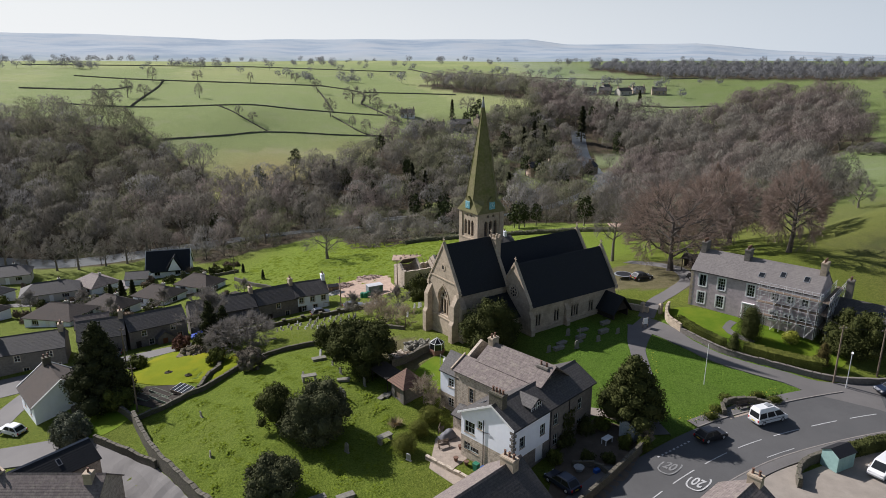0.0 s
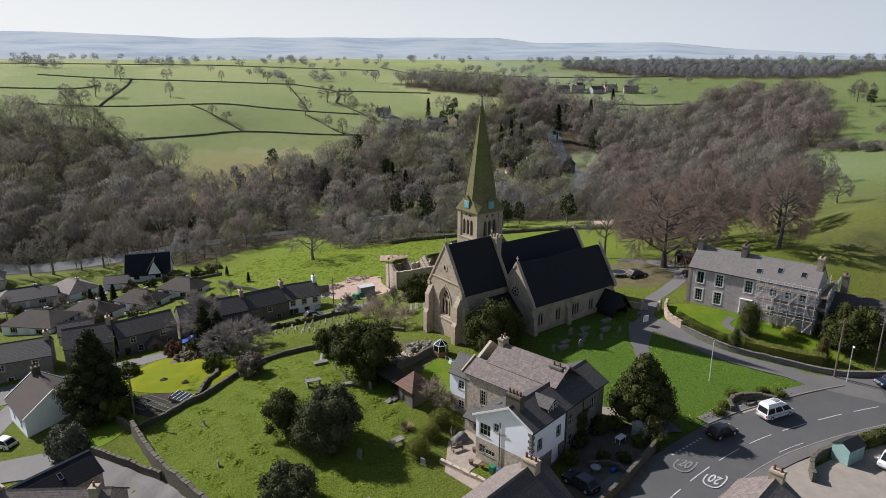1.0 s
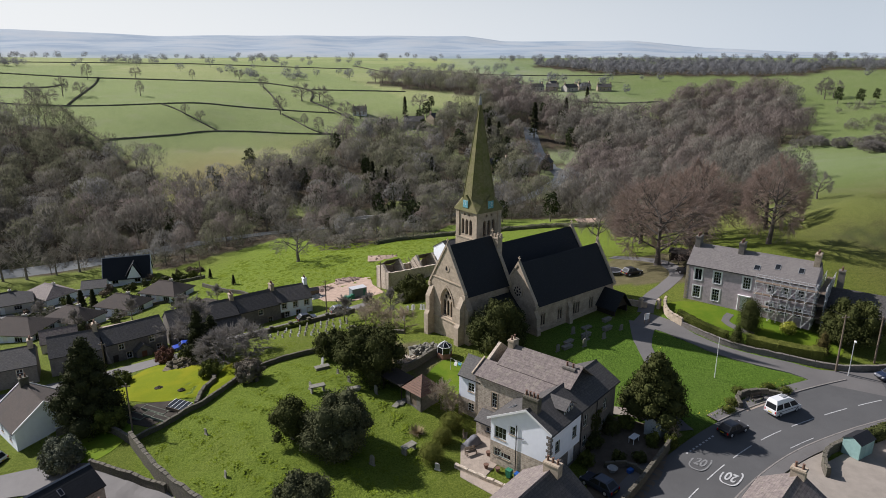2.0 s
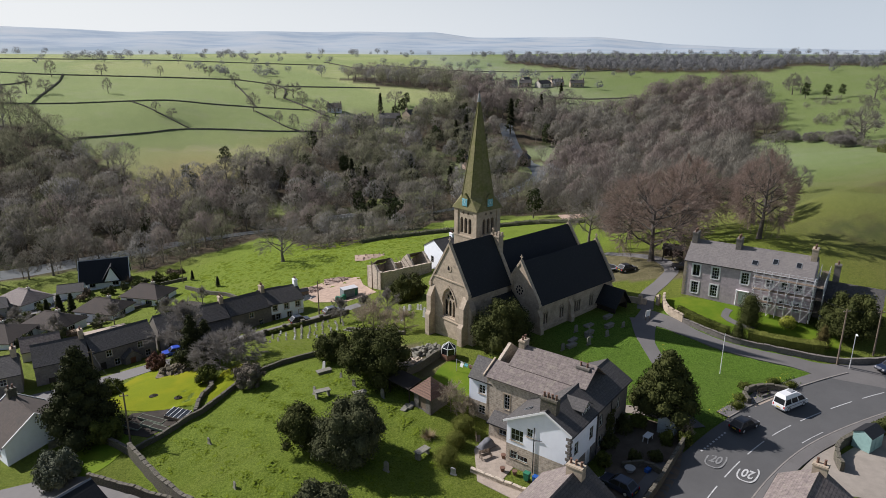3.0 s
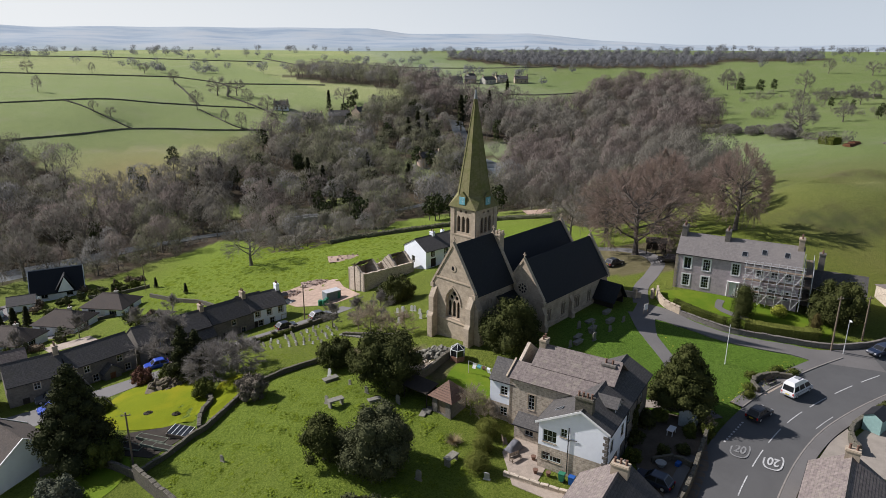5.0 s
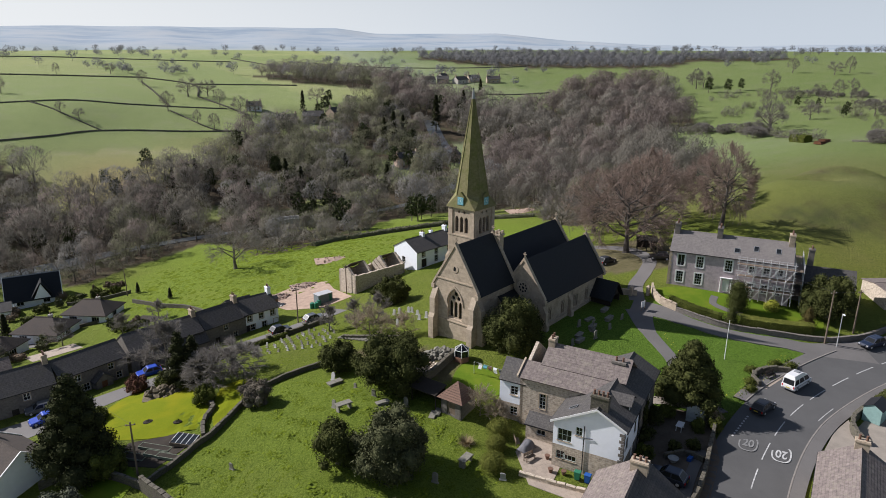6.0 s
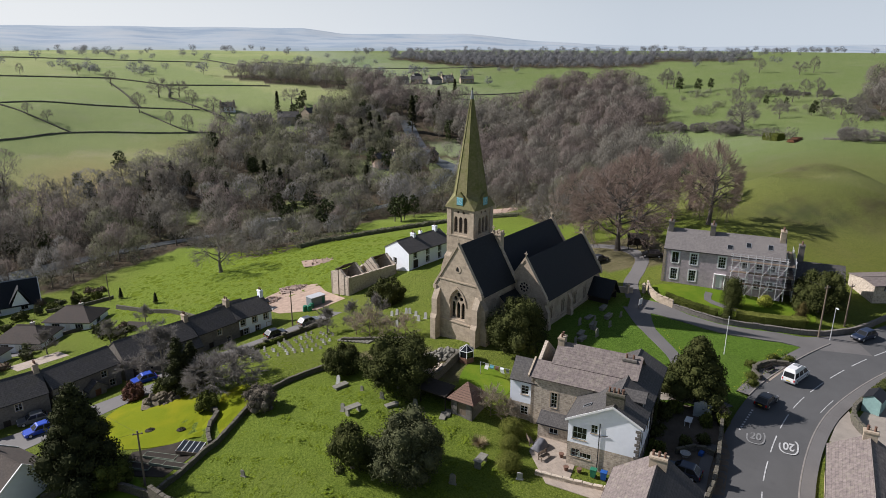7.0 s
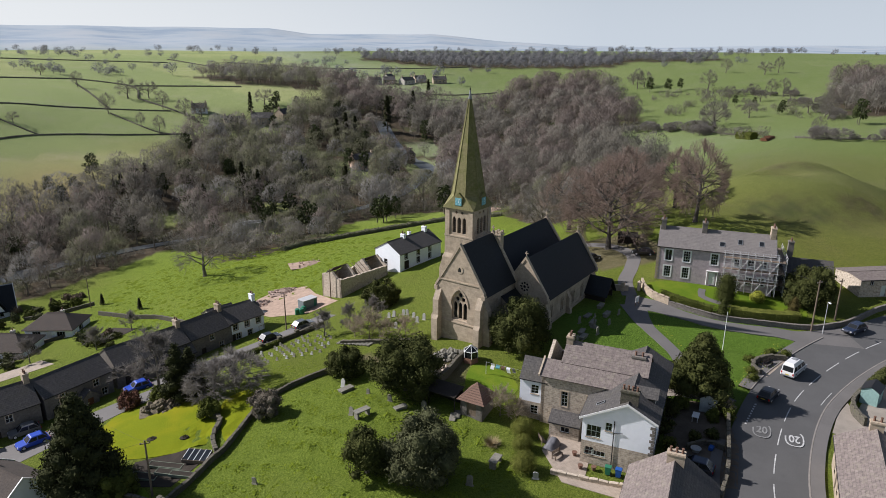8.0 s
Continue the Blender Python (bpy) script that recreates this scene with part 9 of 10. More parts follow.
    for sx in (-0.62, 0.64):
        for s in (-1, 1):
            bm = bmesh.new()
            tube(bm, (sx * h, s * (W / 2 - 0.2), r), (sx * h, s * (W / 2 + 0.005), r), r, n=14)
            wheel = part("wheel", bm, TYRE, c)
            bm = bmesh.new()
            tube(bm, (sx * h, s * (W / 2), r), (sx * h, s * (W / 2 + 0.015), r), r * 0.62, n=10)
            part("rim", bm, STEEL, wheel)
    return c


GOLDPLATE = plain("yellow_plate", (0.55, 0.42, 0.03), 0.5, 5, 0.1)
vehicle("camper_van", 40.9, 74.55, 21.0, CARWHITE, "white high-top camper van parked at the kerb", "van", L=4.8, W=1.8, H=1.85, van=True, hightop=True)
vehicle("hatchback_car", 32.3, 70.8, 24.0, CARBLACK, "black hatchback car parked at the kerb", L=3.9, H=1.42)
vehicle("estate_car", 60.2, 80.4, 188.0, CARNAVY, "dark blue car parked under the wall", L=4.4)
vehicle("hatchback_car", 13.0, 62.6, 128.0, CARNAVY, "dark blue car parked in the shady yard", L=4.1)
vehicle("delivery_van", 49.0, 64.2, 215.0, CARWHITE, "white van parked in the gravel yard", "van", L=4.3, W=1.75, H=1.8, van=True)
vehicle("hatchback_car", -59.3, 107.4, 205.0, CARBLUE, "bright blue car on the cottage drive", L=4.0)
vehicle("hatchback_car", -61.2, 112.2, 200.0, CARGREY, "dark grey car beside the cottage", L=4.0)
vehicle("hatchback_car", -46.7, 119.2, 200.0, CARBLUE, "bright blue car under the bare tree", L=4.0)
vehicle("estate_car", -18.6, 129.8, 25.0, CARGREY, "grey car beside the burial ground wall", L=4.3)
vehicle("hatchback_car", -25.0, 127.0, 25.0, CARBLACK, "dark car half behind the hedge", L=4.0)
vehicle("pickup_truck", -62.4, 85.2, 160.0, CARWHITE, "white car beside the white house", L=4.2)
vehicle("hatchback_car", -99.6, 191.0, 40.0, CARGREY, "grey car on a bungalow drive", L=4.0)
vehicle("hatchback_car", -96.0, 186.0, 120.0, CARWHITE, "white car on a bungalow drive", L=4.0)
vehicle("estate_car", 47.6, 117.6, 150.0, CARBLACK, "dark car under the beech tree", L=4.3)
vehicle("hatchback_car", 38.2, 121.4, 20.0, CARBLACK, "dark car on the stony track", L=4.1)


# ---------------------------------------------------------------- road markings
def road_point(s, off):
    """A place s metres along the road's middle line from its start, and off to the left; with the heading."""
    pts = ROADPTS
    acc = 0.0
    for a, b in zip(pts, pts[1:]):
        d = (b - a).length
        if acc + d >= s:
            k = (s - acc) / d
            p = a.lerp(b, k)
            u = (b - a).normalized()
            return p.x - u.y * off, p.y + u.x * off, math.atan2(u.y, u.x)
        acc += d
    return None


ROADPTS = dense(ROAD, 0.5)
DASH_START = 4.5


def painted_strip(name, pts, width, label, lift=0.075):
    vs, fs = [], []
    for i, (x, y) in enumerate(pts):
        a, b = pts[max(i - 1, 0)], pts[min(i + 1, len(pts) - 1)]
        d = Vector((b[0] - a[0], b[1] - a[1], 0)).normalized()
        for s in (-1, 1):
            px, py = x - d.y * s * width / 2, y + d.x * s * width / 2
            vs.append((px, py, level(px, py) + lift))
    for i in range(len(pts) - 1):
        fs.append((2 * i, 2 * i + 2, 2 * i + 3, 2 * i + 1))
    return tagged(raw(name, vs, fs, WHITELINE), label, "road marking", kind="structure")


for k in range(19):
    a = DASH_START + k * 5.95
    pts = []
    for j in range(9):
        q = road_point(a + j * 0.5, -0.9)
        if q:
            pts.append(q[:2])
    painted_strip("centre_line", pts, 0.13, "worn white centre-line dash on asphalt")
edge = [q for q in offset_line(ROAD, -3.7) if 36 < q[0] < 42]
painted_strip("edge_line", edge, 0.1, "thin white edge line at the yard entrance")
for k in range(9):
    x, y = 24.8 + k * 0.56, 67.1 + k * 0.36
    painted_strip("give_way_mark", [(x, y), (x + 0.27, y + 0.17)], 0.22, "short white dash across the junction mouth")


def roundel(x, y, heading, label, paint=WHITELINE):
    g = thing("speed_roundel", pose(x, y, level(x, y) + 0.068, 0, 0, heading), label, "road marking", kind="structure")
    bm = bmesh.new()
    n = 28
    a, b = [], []
    for i in range(n):
        t = i * math.tau / n
        ex = 2 / 2.8
        cx, sx = math.copysign(abs(math.cos(t)) ** ex, math.cos(t)), math.copysign(abs(math.sin(t)) ** ex, math.sin(t))
        a.append((cx * 1.05, sx * 1.75))
        b.append((cx * 0.88, sx * 1.56))
    va = [bm.verts.new((*p, 0.008)) for p in a]
    vb = [bm.verts.new((*p, 0.008)) for p in b]
    for i in range(n):
        bm.faces.new((va[i], va[(i + 1) % n], vb[(i + 1) % n], vb[i]))
    part("ring", bm, paint, g)
    cu = bpy.data.curves.new("numerals", "FONT")
    cu.body, cu.align_x, cu.align_y, cu.size = "20", "CENTER", "CENTER", 1.25
    cu.offset = 0.03
    t = new("numerals", cu)
    dg = bpy.context.evaluated_depsgraph_get()
    me = bpy.data.meshes.new_from_object(t.evaluated_get(dg))
    bpy.data.objects.remove(t)
    me.materials.clear()
    me.materials.append(paint)
    o = new("numerals", me)
    o.parent, o.matrix_basis = g, Matrix.Translation((0, 0, 0.01)) @ Matrix.Diagonal((1.0, 1.85, 1, 1))
    return g


roundel(25.7, 65.4, -47.0, "faded white twenty speed limit roundel painted on the road", plain("faded_road_paint", (0.2, 0.2, 0.195), 0.8, 2.5, 0.5, fine=14.0))
roundel(27.9, 62.6, 133.0, "white twenty speed limit roundel painted on the road")


# ---------------------------------------------------------------- posts, poles and wires
def pole(name, x, y, h, r0, r1, mat, label, category, tops=True, lean=0.0):
    p = thing(name, pose(x, y, level(x, y), 0, lean, 0), label, category)
    bm = bmesh.new()
    tube(bm, (0, 0, -0.5), (0, 0, h), r0, r1, n=8)
    part("shaft", bm, mat, p)
    if tops:
        bm = bmesh.new()
        box(bm, -0.55, 0.55, -0.05, 0.05, h - 0.45, h - 0.35)
        arm = part("crossarm", bm, mat, p)
        for sx in (-0.45, 0, 0.45):
            bm = bmesh.new()
            tube(bm, (sx, 0, h - 0.35), (sx, 0, h - 0.2), 0.04, 0.03, n=6)
            part("insulator", bm, LEAD, arm)
    return p


pole("flagpole", 36.0, 83.0, 6.1, 0.06, 0.035, WHITEPAINT, "slim white flagpole on the green", "flagpole", False)
pole("telegraph_pole", 53.7, 82.8, 8.6, 0.14, 0.09, OAK, "tall brown timber telegraph pole at the wall", "pole")
pole("telegraph_pole", 60.5, 84.2, 7.2, 0.14, 0.09, OAK, "brown timber telegraph pole behind the wall", "pole")
pole("telegraph_pole", -10.4, 143.6, 6.6, 0.13, 0.09, OAK, "dark timber telegraph pole by the building yard", "pole")
pole("telegraph_pole", -21.5, 131.4, 7.2, 0.13, 0.09, OAK, "timber telegraph pole at the row's end", "pole")
pole("telegraph_pole", -60.6, 184.0, 7.8, 0.13, 0.09, OAK, "timber telegraph pole at the meadow's edge", "pole")
pole("telegraph_pole", -43.4, 84.4, 7.2, 0.13, 0.09, OAK, "slim dark telegraph pole in the kitchen garden", "pole")
pole("telegraph_pole", -54.6, 104.6, 7.0, 0.13, 0.09, OAK, "timber telegraph pole beside the cottages", "pole")


def street_lamp(x, y, h, heading, label):
    p = thing("street_lamp", pose(x, y, level(x, y), 0, 0, heading), label, "street lamp")
    bm = bmesh.new()
    tube(bm, (0, 0, -0.3), (0, 0, 1.4), 0.08, 0.08, n=8)
    tube(bm, (0, 0, 1.4), (0, 0, h), 0.055, 0.045, n=8)
    part("column", bm, STEEL, p)
    bm = bmesh.new()
    tube(bm, (0, 0, h), (0.5, 0, h + 0.06), 0.035, n=6)
    arm = part("arm", bm, STEEL, p)
    bm = bmesh.new()
    box(bm, 0.35, 0.95, -0.13, 0.13, h, h + 0.13, bevel=0.04)
    part("lantern", bm, WHITEPAINT, arm)
    return p


street_lamp(54.75, 81.6, 5.4, 240, "grey steel street lamp at the lane corner")
street_lamp(3.9, 50.8, 5.5, 300, "grey steel street lamp beside the road")


def wire(a, b, sag, r=0.012):
    cu = bpy.data.curves.new("overhead_wire", "CURVE")
    cu.dimensions, cu.bevel_depth, cu.bevel_resolution = "3D", r, 0
    sp = cu.splines.new("POLY")
    sp.points.add(14)
    for i in range(15):
        s = i / 14
        p = Vector(a).lerp(Vector(b), s)
        sp.points[i].co = (p.x, p.y, p.z - sag * 4 * s * (1 - s), 1)
    cu.materials.append(BLACKPAINT)
    return tagged(new("overhead_wire", cu), "thin dark overhead wire between poles", "wire")


def top_of(x, y, h):
    return (x, y, level(x, y) + h)


wire(top_of(53.7, 82.8, 8.4), top_of(60.5, 84.2, 7.0), 0.2)
wire(top_of(60.5, 84.2, 7.0), (92, 90, 10), 0.5)
wire(top_of(53.7, 82.8, 8.4), (52.5, 97.0, 9.5), 0.3)
wire(top_of(-10.6, 138.6, 7.8), top_of(-21.5, 131.4, 7.0), 0.3)
wire(top_of(-43.4, 84.4, 7.0), top_of(-54.6, 104.6, 6.8), 0.5)
wire(top_of(-43.4, 84.4, 7.0), (-52.5, 89.0, -0.4), 0.3)


# ---------------------------------------------------------------- churchyard
def headstone(x, y, w, h, heading, mat, label, round_top=True, lean=0.0, group="", d=0.13):
    g = thing("gravestone", pose(x, y, level(x, y), lean, 0, heading), label, "gravestone", group)
    bm = bmesh.new()
    if round_top:
        out = [(-w / 2, -0.25), (w / 2, -0.25), (w / 2, h * 0.78)] + [(w / 2 * math.cos(a), h * 0.78 + h * 0.22 * math.sin(a)) for a in (0.5, 1.05, 1.57, 2.09, 2.64)] + [(-w / 2, h * 0.78)]
    else:
        out = [(-w / 2, -0.25), (w / 2, -0.25), (w / 2, h * 0.9), (w * 0.25, h), (-w * 0.25, h), (-w / 2, h * 0.9)]
    prism_y(bm, out, -d / 2, d / 2)
    bmesh.ops.recalc_face_normals(bm, faces=bm.faces[:])
    part("slab", bm, mat, g)
    bm = bmesh.new()
    box(bm, -w / 2 - 0.1, w / 2 + 0.1, -d, d, -0.2, 0.1, bevel=0.02)
    part("base", bm, mat, g)
    return g


def table_tomb(x, y, heading, L, W, H, label, legs=True, tilt=0.0):
    t = thing("table_tomb", pose(x, y, level(x, y), tilt, 0, heading), label, "tomb")
    bm = bmesh.new()
    box(bm, -L / 2, L / 2, -W / 2, W / 2, H - 0.14, H, bevel=0.03)
    part("top_slab", bm, GRAVESTONE, t)
    if legs:
        for sx in (-1, 1):
            bm = bmesh.new()
            box(bm, sx * L * 0.38 - 0.12, sx * L * 0.38 + 0.12, -W * 0.38, W * 0.38, -0.3, H - 0.14)
            part("end_slab", bm, GRAVESTONE, t)
    else:
        bm = bmesh.new()
        box(bm, -L * 0.44, L * 0.44, -W * 0.42, W * 0.42, -0.3, H - 0.14)
        part("chest", bm, GRAVESTONE, t)
    return t


rng = random.Random(21)
for x, y, w, h, lab in [(-11.0, 84.4, 0.75, 1.35, "tall rounded gravestone on grass"), (-14.7, 87.1, 0.6, 1.0, "weathered upright gravestone on grass"), (-13.8, 80.8, 0.75, 1.4, "tall weathered gravestone under the yew"), (-20.0, 86.3, 0.7, 1.2, "upright gravestone beside the table tomb"),
                        (-13.2, 80.2, 0.7, 1.3, "tall weathered gravestone under the yew"), (-19.1, 94.8, 0.7, 1.3, "pale rounded gravestone before the yew"), (-4.0, 67.9, 0.6, 0.9, "small pale gravestone below the patio"), (-11.4, 69.0, 0.7, 1.2, "weathered gravestone in the holly's shade"),
                        (-32.6, 80.0, 0.6, 0.9, "leaning small gravestone on the slope"), (-16.5, 91.0, 0.5, 0.8, "small weathered gravestone near the yew"), (-28, 70, 0.6, 0.9, "leaning small gravestone on the slope"), (-16.0, 77.5, 0.6, 1.0, "weathered gravestone behind the holly")]:
    headstone(x, y, w, h, -50 + rng.uniform(-15, 15), PALEGRAVE if "pale" in lab else GRAVESTONE, lab, rng.random() < 0.7, rng.uniform(-8, 8))
table_tomb(-18.9, 85.2, 20, 2.1, 1.0, 0.85, "weathered stone table tomb in long grass")
table_tomb(-19.0, 93.3, 25, 2.2, 1.0, 0.55, "low flat stone tomb slab by the yew", False)
table_tomb(-7.1, 71.6, 40, 1.9, 1.0, 0.9, "stone table tomb standing on grass")
table_tomb(-14.0, 84.9, 15, 1.8, 0.8, 0.25, "sunken flat grave slab", False)
for i, (x, y) in enumerate([(-8.2, 81.6), (-7.4, 82.0)]):
    table_tomb(x, y, 60, 1.9, 0.8, 0.3, "pair of dark flat ledger stones", False)
table_tomb(-13.5, 61.0, 30, 2.0, 0.9, 0.5, "flat grave slab low in the churchyard", False)
table_tomb(-10.5, 61.5, 30, 2.0, 0.9, 0.5, "flat grave slab low in the churchyard", False)
# rows of the newer burial ground
u, v = Vector((0.62, 0.785, 0)), Vector((0.785, -0.62, 0))
for i in range(8):
    for j in range(11):
        if rng.random() < 0.32:
            continue
        p = Vector((-32.2, 111.5, 0)) + u * (i * 1.9) * 0.98 + Vector((0.93, -0.2, 0)) * (j * 1.35) + Vector((rng.uniform(-0.25, 0.25), rng.uniform(-0.25, 0.25), 0))
        if not inside([(-36, 112), (-18, 124), (-14.5, 111), (-20, 102), (-29, 101.5)], np.array([p.x]), np.array([p.y]))[0]:
            continue
        headstone(p.x, p.y, rng.uniform(0.36, 0.5), rng.uniform(0.4, 0.68), -58 + rng.uniform(-5, 5), PALEGRAVE if rng.random() < 0.35 else GRAVESTONE, "small upright gravestone in a mown row", rng.random() < 0.5, rng.uniform(-3, 3), "gravestones in the burial ground rows")
for i in range(9):
    p = Vector((-15.6, 111.2, 0)) + Vector((0.62, -0.75, 0)) * i * 0.75
    table_tomb(p.x, p.y, 35, 1.7, 0.5, 0.22, "low kerbed grave beside the terrace", False)
for i in range(9):
    x, y = -3 + rng.uniform(-3.5, 2.5), 113 + rng.uniform(-4, 6)
    headstone(x, y, 0.6, rng.uniform(0.8, 1.2), -57, PALEGRAVE, "pale gravestone behind the church tower", True, rng.uniform(-6, 6), "gravestones behind the tower")
for x, y in [(22.3, 98.4), (26.4, 100.8), (21.4, 95.6), (18.1, 93.6), (25.4, 97.6), (17.4, 92.0), (24.0, 94.8), (27.6, 97.4), (19.6, 96.6), (15.8, 91.2), (20.2, 92.4)]:
    if rng.random() < 0.5:
        headstone(x, y, 0.7, rng.uniform(0.9, 1.4), 33 + rng.uniform(-8, 8), GRAVESTONE, "dark old gravestone in the church's shade", True, rng.uniform(-6, 6), "gravestones south of the church")
    else:
        table_tomb(x, y, 33 + rng.uniform(-8, 8), 1.9, 0.8, rng.uniform(0.2, 0.6), "low old grave slab in the church's shade", False)
cr = thing("stone_cross", pose(21.0, 94.6, level(21, 94.6), 0, 0, 33), "stone memorial cross on a stepped base", "memorial")
bm = bmesh.new()
box(bm, -0.09, 0.09, -0.07, 0.07, 0.4, 2.3)
box(bm, -0.42, 0.42, -0.07, 0.07, 1.65, 1.85)
part("cross", bm, GRAVESTONE, cr)
bm = bmesh.new()
box(bm, -0.45, 0.45, -0.45, 0.45, -0.2, 0.2)
box(bm, -0.28, 0.28, -0.28, 0.28, 0.2, 0.42)
part("base", bm, GRAVESTONE, cr)

# ---- brick hut with a red tiled pyramid roof
hx, hy = -4.9, 81.6
hut2 = thing("brick_hut", pose(hx, hy, level(hx, hy) - 0.1, 0, 0, -52), "small stone garden hut with red tiled pyramid roof", "hut")
for k in range(4):
    bm = bmesh.new()
    wall_panel(bm, pose(0, 0, 0, 0, 0, 90 * k) @ pose(-1.55, -1.55, -0.8), 3.1, 3.0, [(0.9, 2.2, 0.9, 2.7)] if k in (0,) else [], 0.25)
    part("wall", bm, GREYSTONE, hut2)
bm = bmesh.new()
for k in range(4):
    m = pose(0, 0, 0, 0, 0, 90 * k)
    n = 9
    for i in range(n):
        a, b = i / n, (i + 1) / n
        ra, rb = 1.95 * (1 - a), 1.95 * (1 - b)
        za, zb = 2.1 + 2.0 * a, 2.1 + 2.0 * b
        vs = [bm.verts.new(m @ Vector(q)) for q in ((-ra, -ra, za + 0.04), (ra, -ra, za + 0.04), (rb, -rb, zb), (-rb, -rb, zb))]
        bm.faces.new(vs if rb > 0.01 else vs[:3])
part("roof", bm, REDTILE, hut2)
bm = bmesh.new()
for sx in (-0.62, 0.0):
    box(bm, sx, sx + 0.6, -1.45, -1.4, 0.1, 1.9)
part("door", bm, OAK, hut2)
lean = thing("lean_to_shed", pose(-8.0, 84.6, level(-8, 84.6), 0, 0, -52), "low dark-roofed lean-to beside the brick hut", "shed")
for sx in (-1.9, 1.9):
    for sy in (-1.0, 1.0):
        bm = bmesh.new()
        box(bm, sx - 0.06, sx + 0.06, sy - 0.06, sy + 0.06, -0.3, 1.9)
        part("post", bm, DARKTIMBER, lean)
bm = bmesh.new()
box(bm, -1.84, 1.84, 0.95, 1.05, 0, 1.9)
part("back_panel", bm, DARKTIMBER, lean)
bm = bmesh.new()
slope(bm, -2.1, 2.1, (-1.3, 1.8), (1.2, 2.3))
part("roof", bm, DARKTIMBER, lean)

# ---- hexagonal glazed gazebo and washing line in the sunken garden
gz = thing("glass_gazebo", pose(-0.9, 92.7, level(-0.9, 92.7), 0, 0, 10), "small hexagonal glazed gazebo with brick base", "gazebo")
hexp = lambda r, z: [(r * math.cos(k * math.tau / 6), r * math.sin(k * math.tau / 6), z) for k in range(6)]
bm = bmesh.new()
ring_solid(bm, [hexp(1.15, -0.4), hexp(1.15, 0.7)])
part("base", bm, BRICK, gz)
bm = bmesh.new()
for k in range(6):
    p, q = Vector(hexp(1.1, 0.7)[k]), Vector(hexp(1.1, 1.7)[k])
    tube(bm, p, q, 0.05, n=4)
    tube(bm, q, (0, 0, 2.5), 0.045, n=4)
    tube(bm, q, hexp(1.1, 1.7)[(k + 1) % 6], 0.045, n=4)
part("frame", bm, WHITEPAINT, gz)
bm = bmesh.new()
ring_solid(bm, [hexp(1.04, 0.72), hexp(1.04, 1.68), hexp(0.05, 2.42)])
part("glass", bm, GLASS, gz)
draped_patch("lawn", [(-4.2, 86.4), (-1.2, 91.4), (1.6, 89.2), (2.4, 84.4), (-0.6, 82.6)], LAWN, 0.05, "small green back lawn behind the hut", "lawn")
wl = thing("washing_line", pose(1.2, 86.4, level(1.2, 86.4)), "washing line with pale laundry", "washing line")
bm = bmesh.new()
tube(bm, (-1.6, 2.2, -0.3), (-1.6, 2.2, 2.0), 0.04, n=6)
tube(bm, (1.8, -1.8, -0.3), (1.8, -1.8, 2.0), 0.04, n=6)
tube(bm, (-1.6, 2.2, 1.95), (1.8, -1.8, 1.95), 0.012, n=4)
part("posts_and_line", bm, STEEL, wl)
for i in range(5):
    s = 0.18 + i * 0.15
    x, y = -1.6 + 3.4 * s, 2.2 - 4.0 * s
    bm = bmesh.new()
    w, h = rng.uniform(0.2, 0.3), rng.uniform(0.5, 0.9)
    rings = []
    for k in range(4):
        dz = 1.93 - h * k / 3
        o = 0.06 * math.sin(k * 1.7 + i)
        rings.append([(-w + o, -0.012 + o, dz), (w + o, -0.012 + o, dz), (w + o, 0.012 + o, dz), (-w + o, 0.012 + o, dz)])
    ring_solid(bm, rings)
    bmesh.ops.recalc_face_normals(bm, faces=bm.faces[:])
    part("laundry", bm, (WHITEPAINT, TURQUOISE, POT, WHITE, CLOTH)[i], wl, pose_m=pose(x, y, 0, 0, 0, -50))


# ---------------------------------------------------------------- garden and patio things
def wheelie_bin(x, y, heading, mat, label):
    b = thing("wheelie_bin", pose(x, y, level(x, y) + 0.06, 0, 0, heading), label, "bin", "bins beside the house")
    bm = bmesh.new()
    ring_solid(bm, [[(sx * w, sy * d, z) for sx, sy in ((-1, -1), (1, -1), (1, 1), (-1, 1))] for w, d, z in ((0.22, 0.25, 0.05), (0.29, 0.34, 0.95))])
    part("body", bm, mat, b)
    bm = bmesh.new()
    box(bm, -0.31, 0.31, -0.36, 0.38, 0.95, 1.06, bevel=0.03)
    part("lid", bm, mat, b)
    for sx in (-0.24, 0.24):
        bm = bmesh.new()
        tube(bm, (sx - 0.03, 0.28, 0.1), (sx + 0.03, 0.28, 0.1), 0.1, n=10)
        part("wheel", bm, TYRE, b)
    return b


wheelie_bin(3.75, 65.6, 225, GREENPLASTIC, "green wheelie bin against the house wall")
wheelie_bin(4.55, 64.8, 225, BLUEPLASTIC, "blue wheelie bin against the house wall")
ub = thing("white_utility_box", pose(6.3, 63.4, level(6.3, 63.4) + 0.06, 0, 0, 45), "small white box against the wall", "box")
bm = bmesh.new()
box(bm, -0.25, 0.25, -0.2, 0.2, 0, 0.75, bevel=0.03)
part("body", bm, WHITEPAINT, ub)
sculpt = thing("garden_tarpaulin", pose(0.6, 72.2, level(0.6, 72.2) + 0.06, 0, 0, 30), "grey tarpaulin draped over garden furniture", "tarpaulin")
bm = bmesh.new()
bmesh.ops.create_grid(bm, x_segments=16, y_segments=12, size=1.0)
for w in bm.verts:
    hgt = 0.95 * max(0, 1 - (abs(w.co.x) ** 3 + abs(w.co.y) ** 3)) + 0.08 * noise.noise(w.co * 3.1)
    w.co = Vector((w.co.x * 1.15, w.co.y * 0.75, max(0.02, hgt + 0.12 * math.sin(w.co.x * 4))))
ext = bmesh.ops.solidify(bm, geom=bm.faces[:], thickness=0.03)
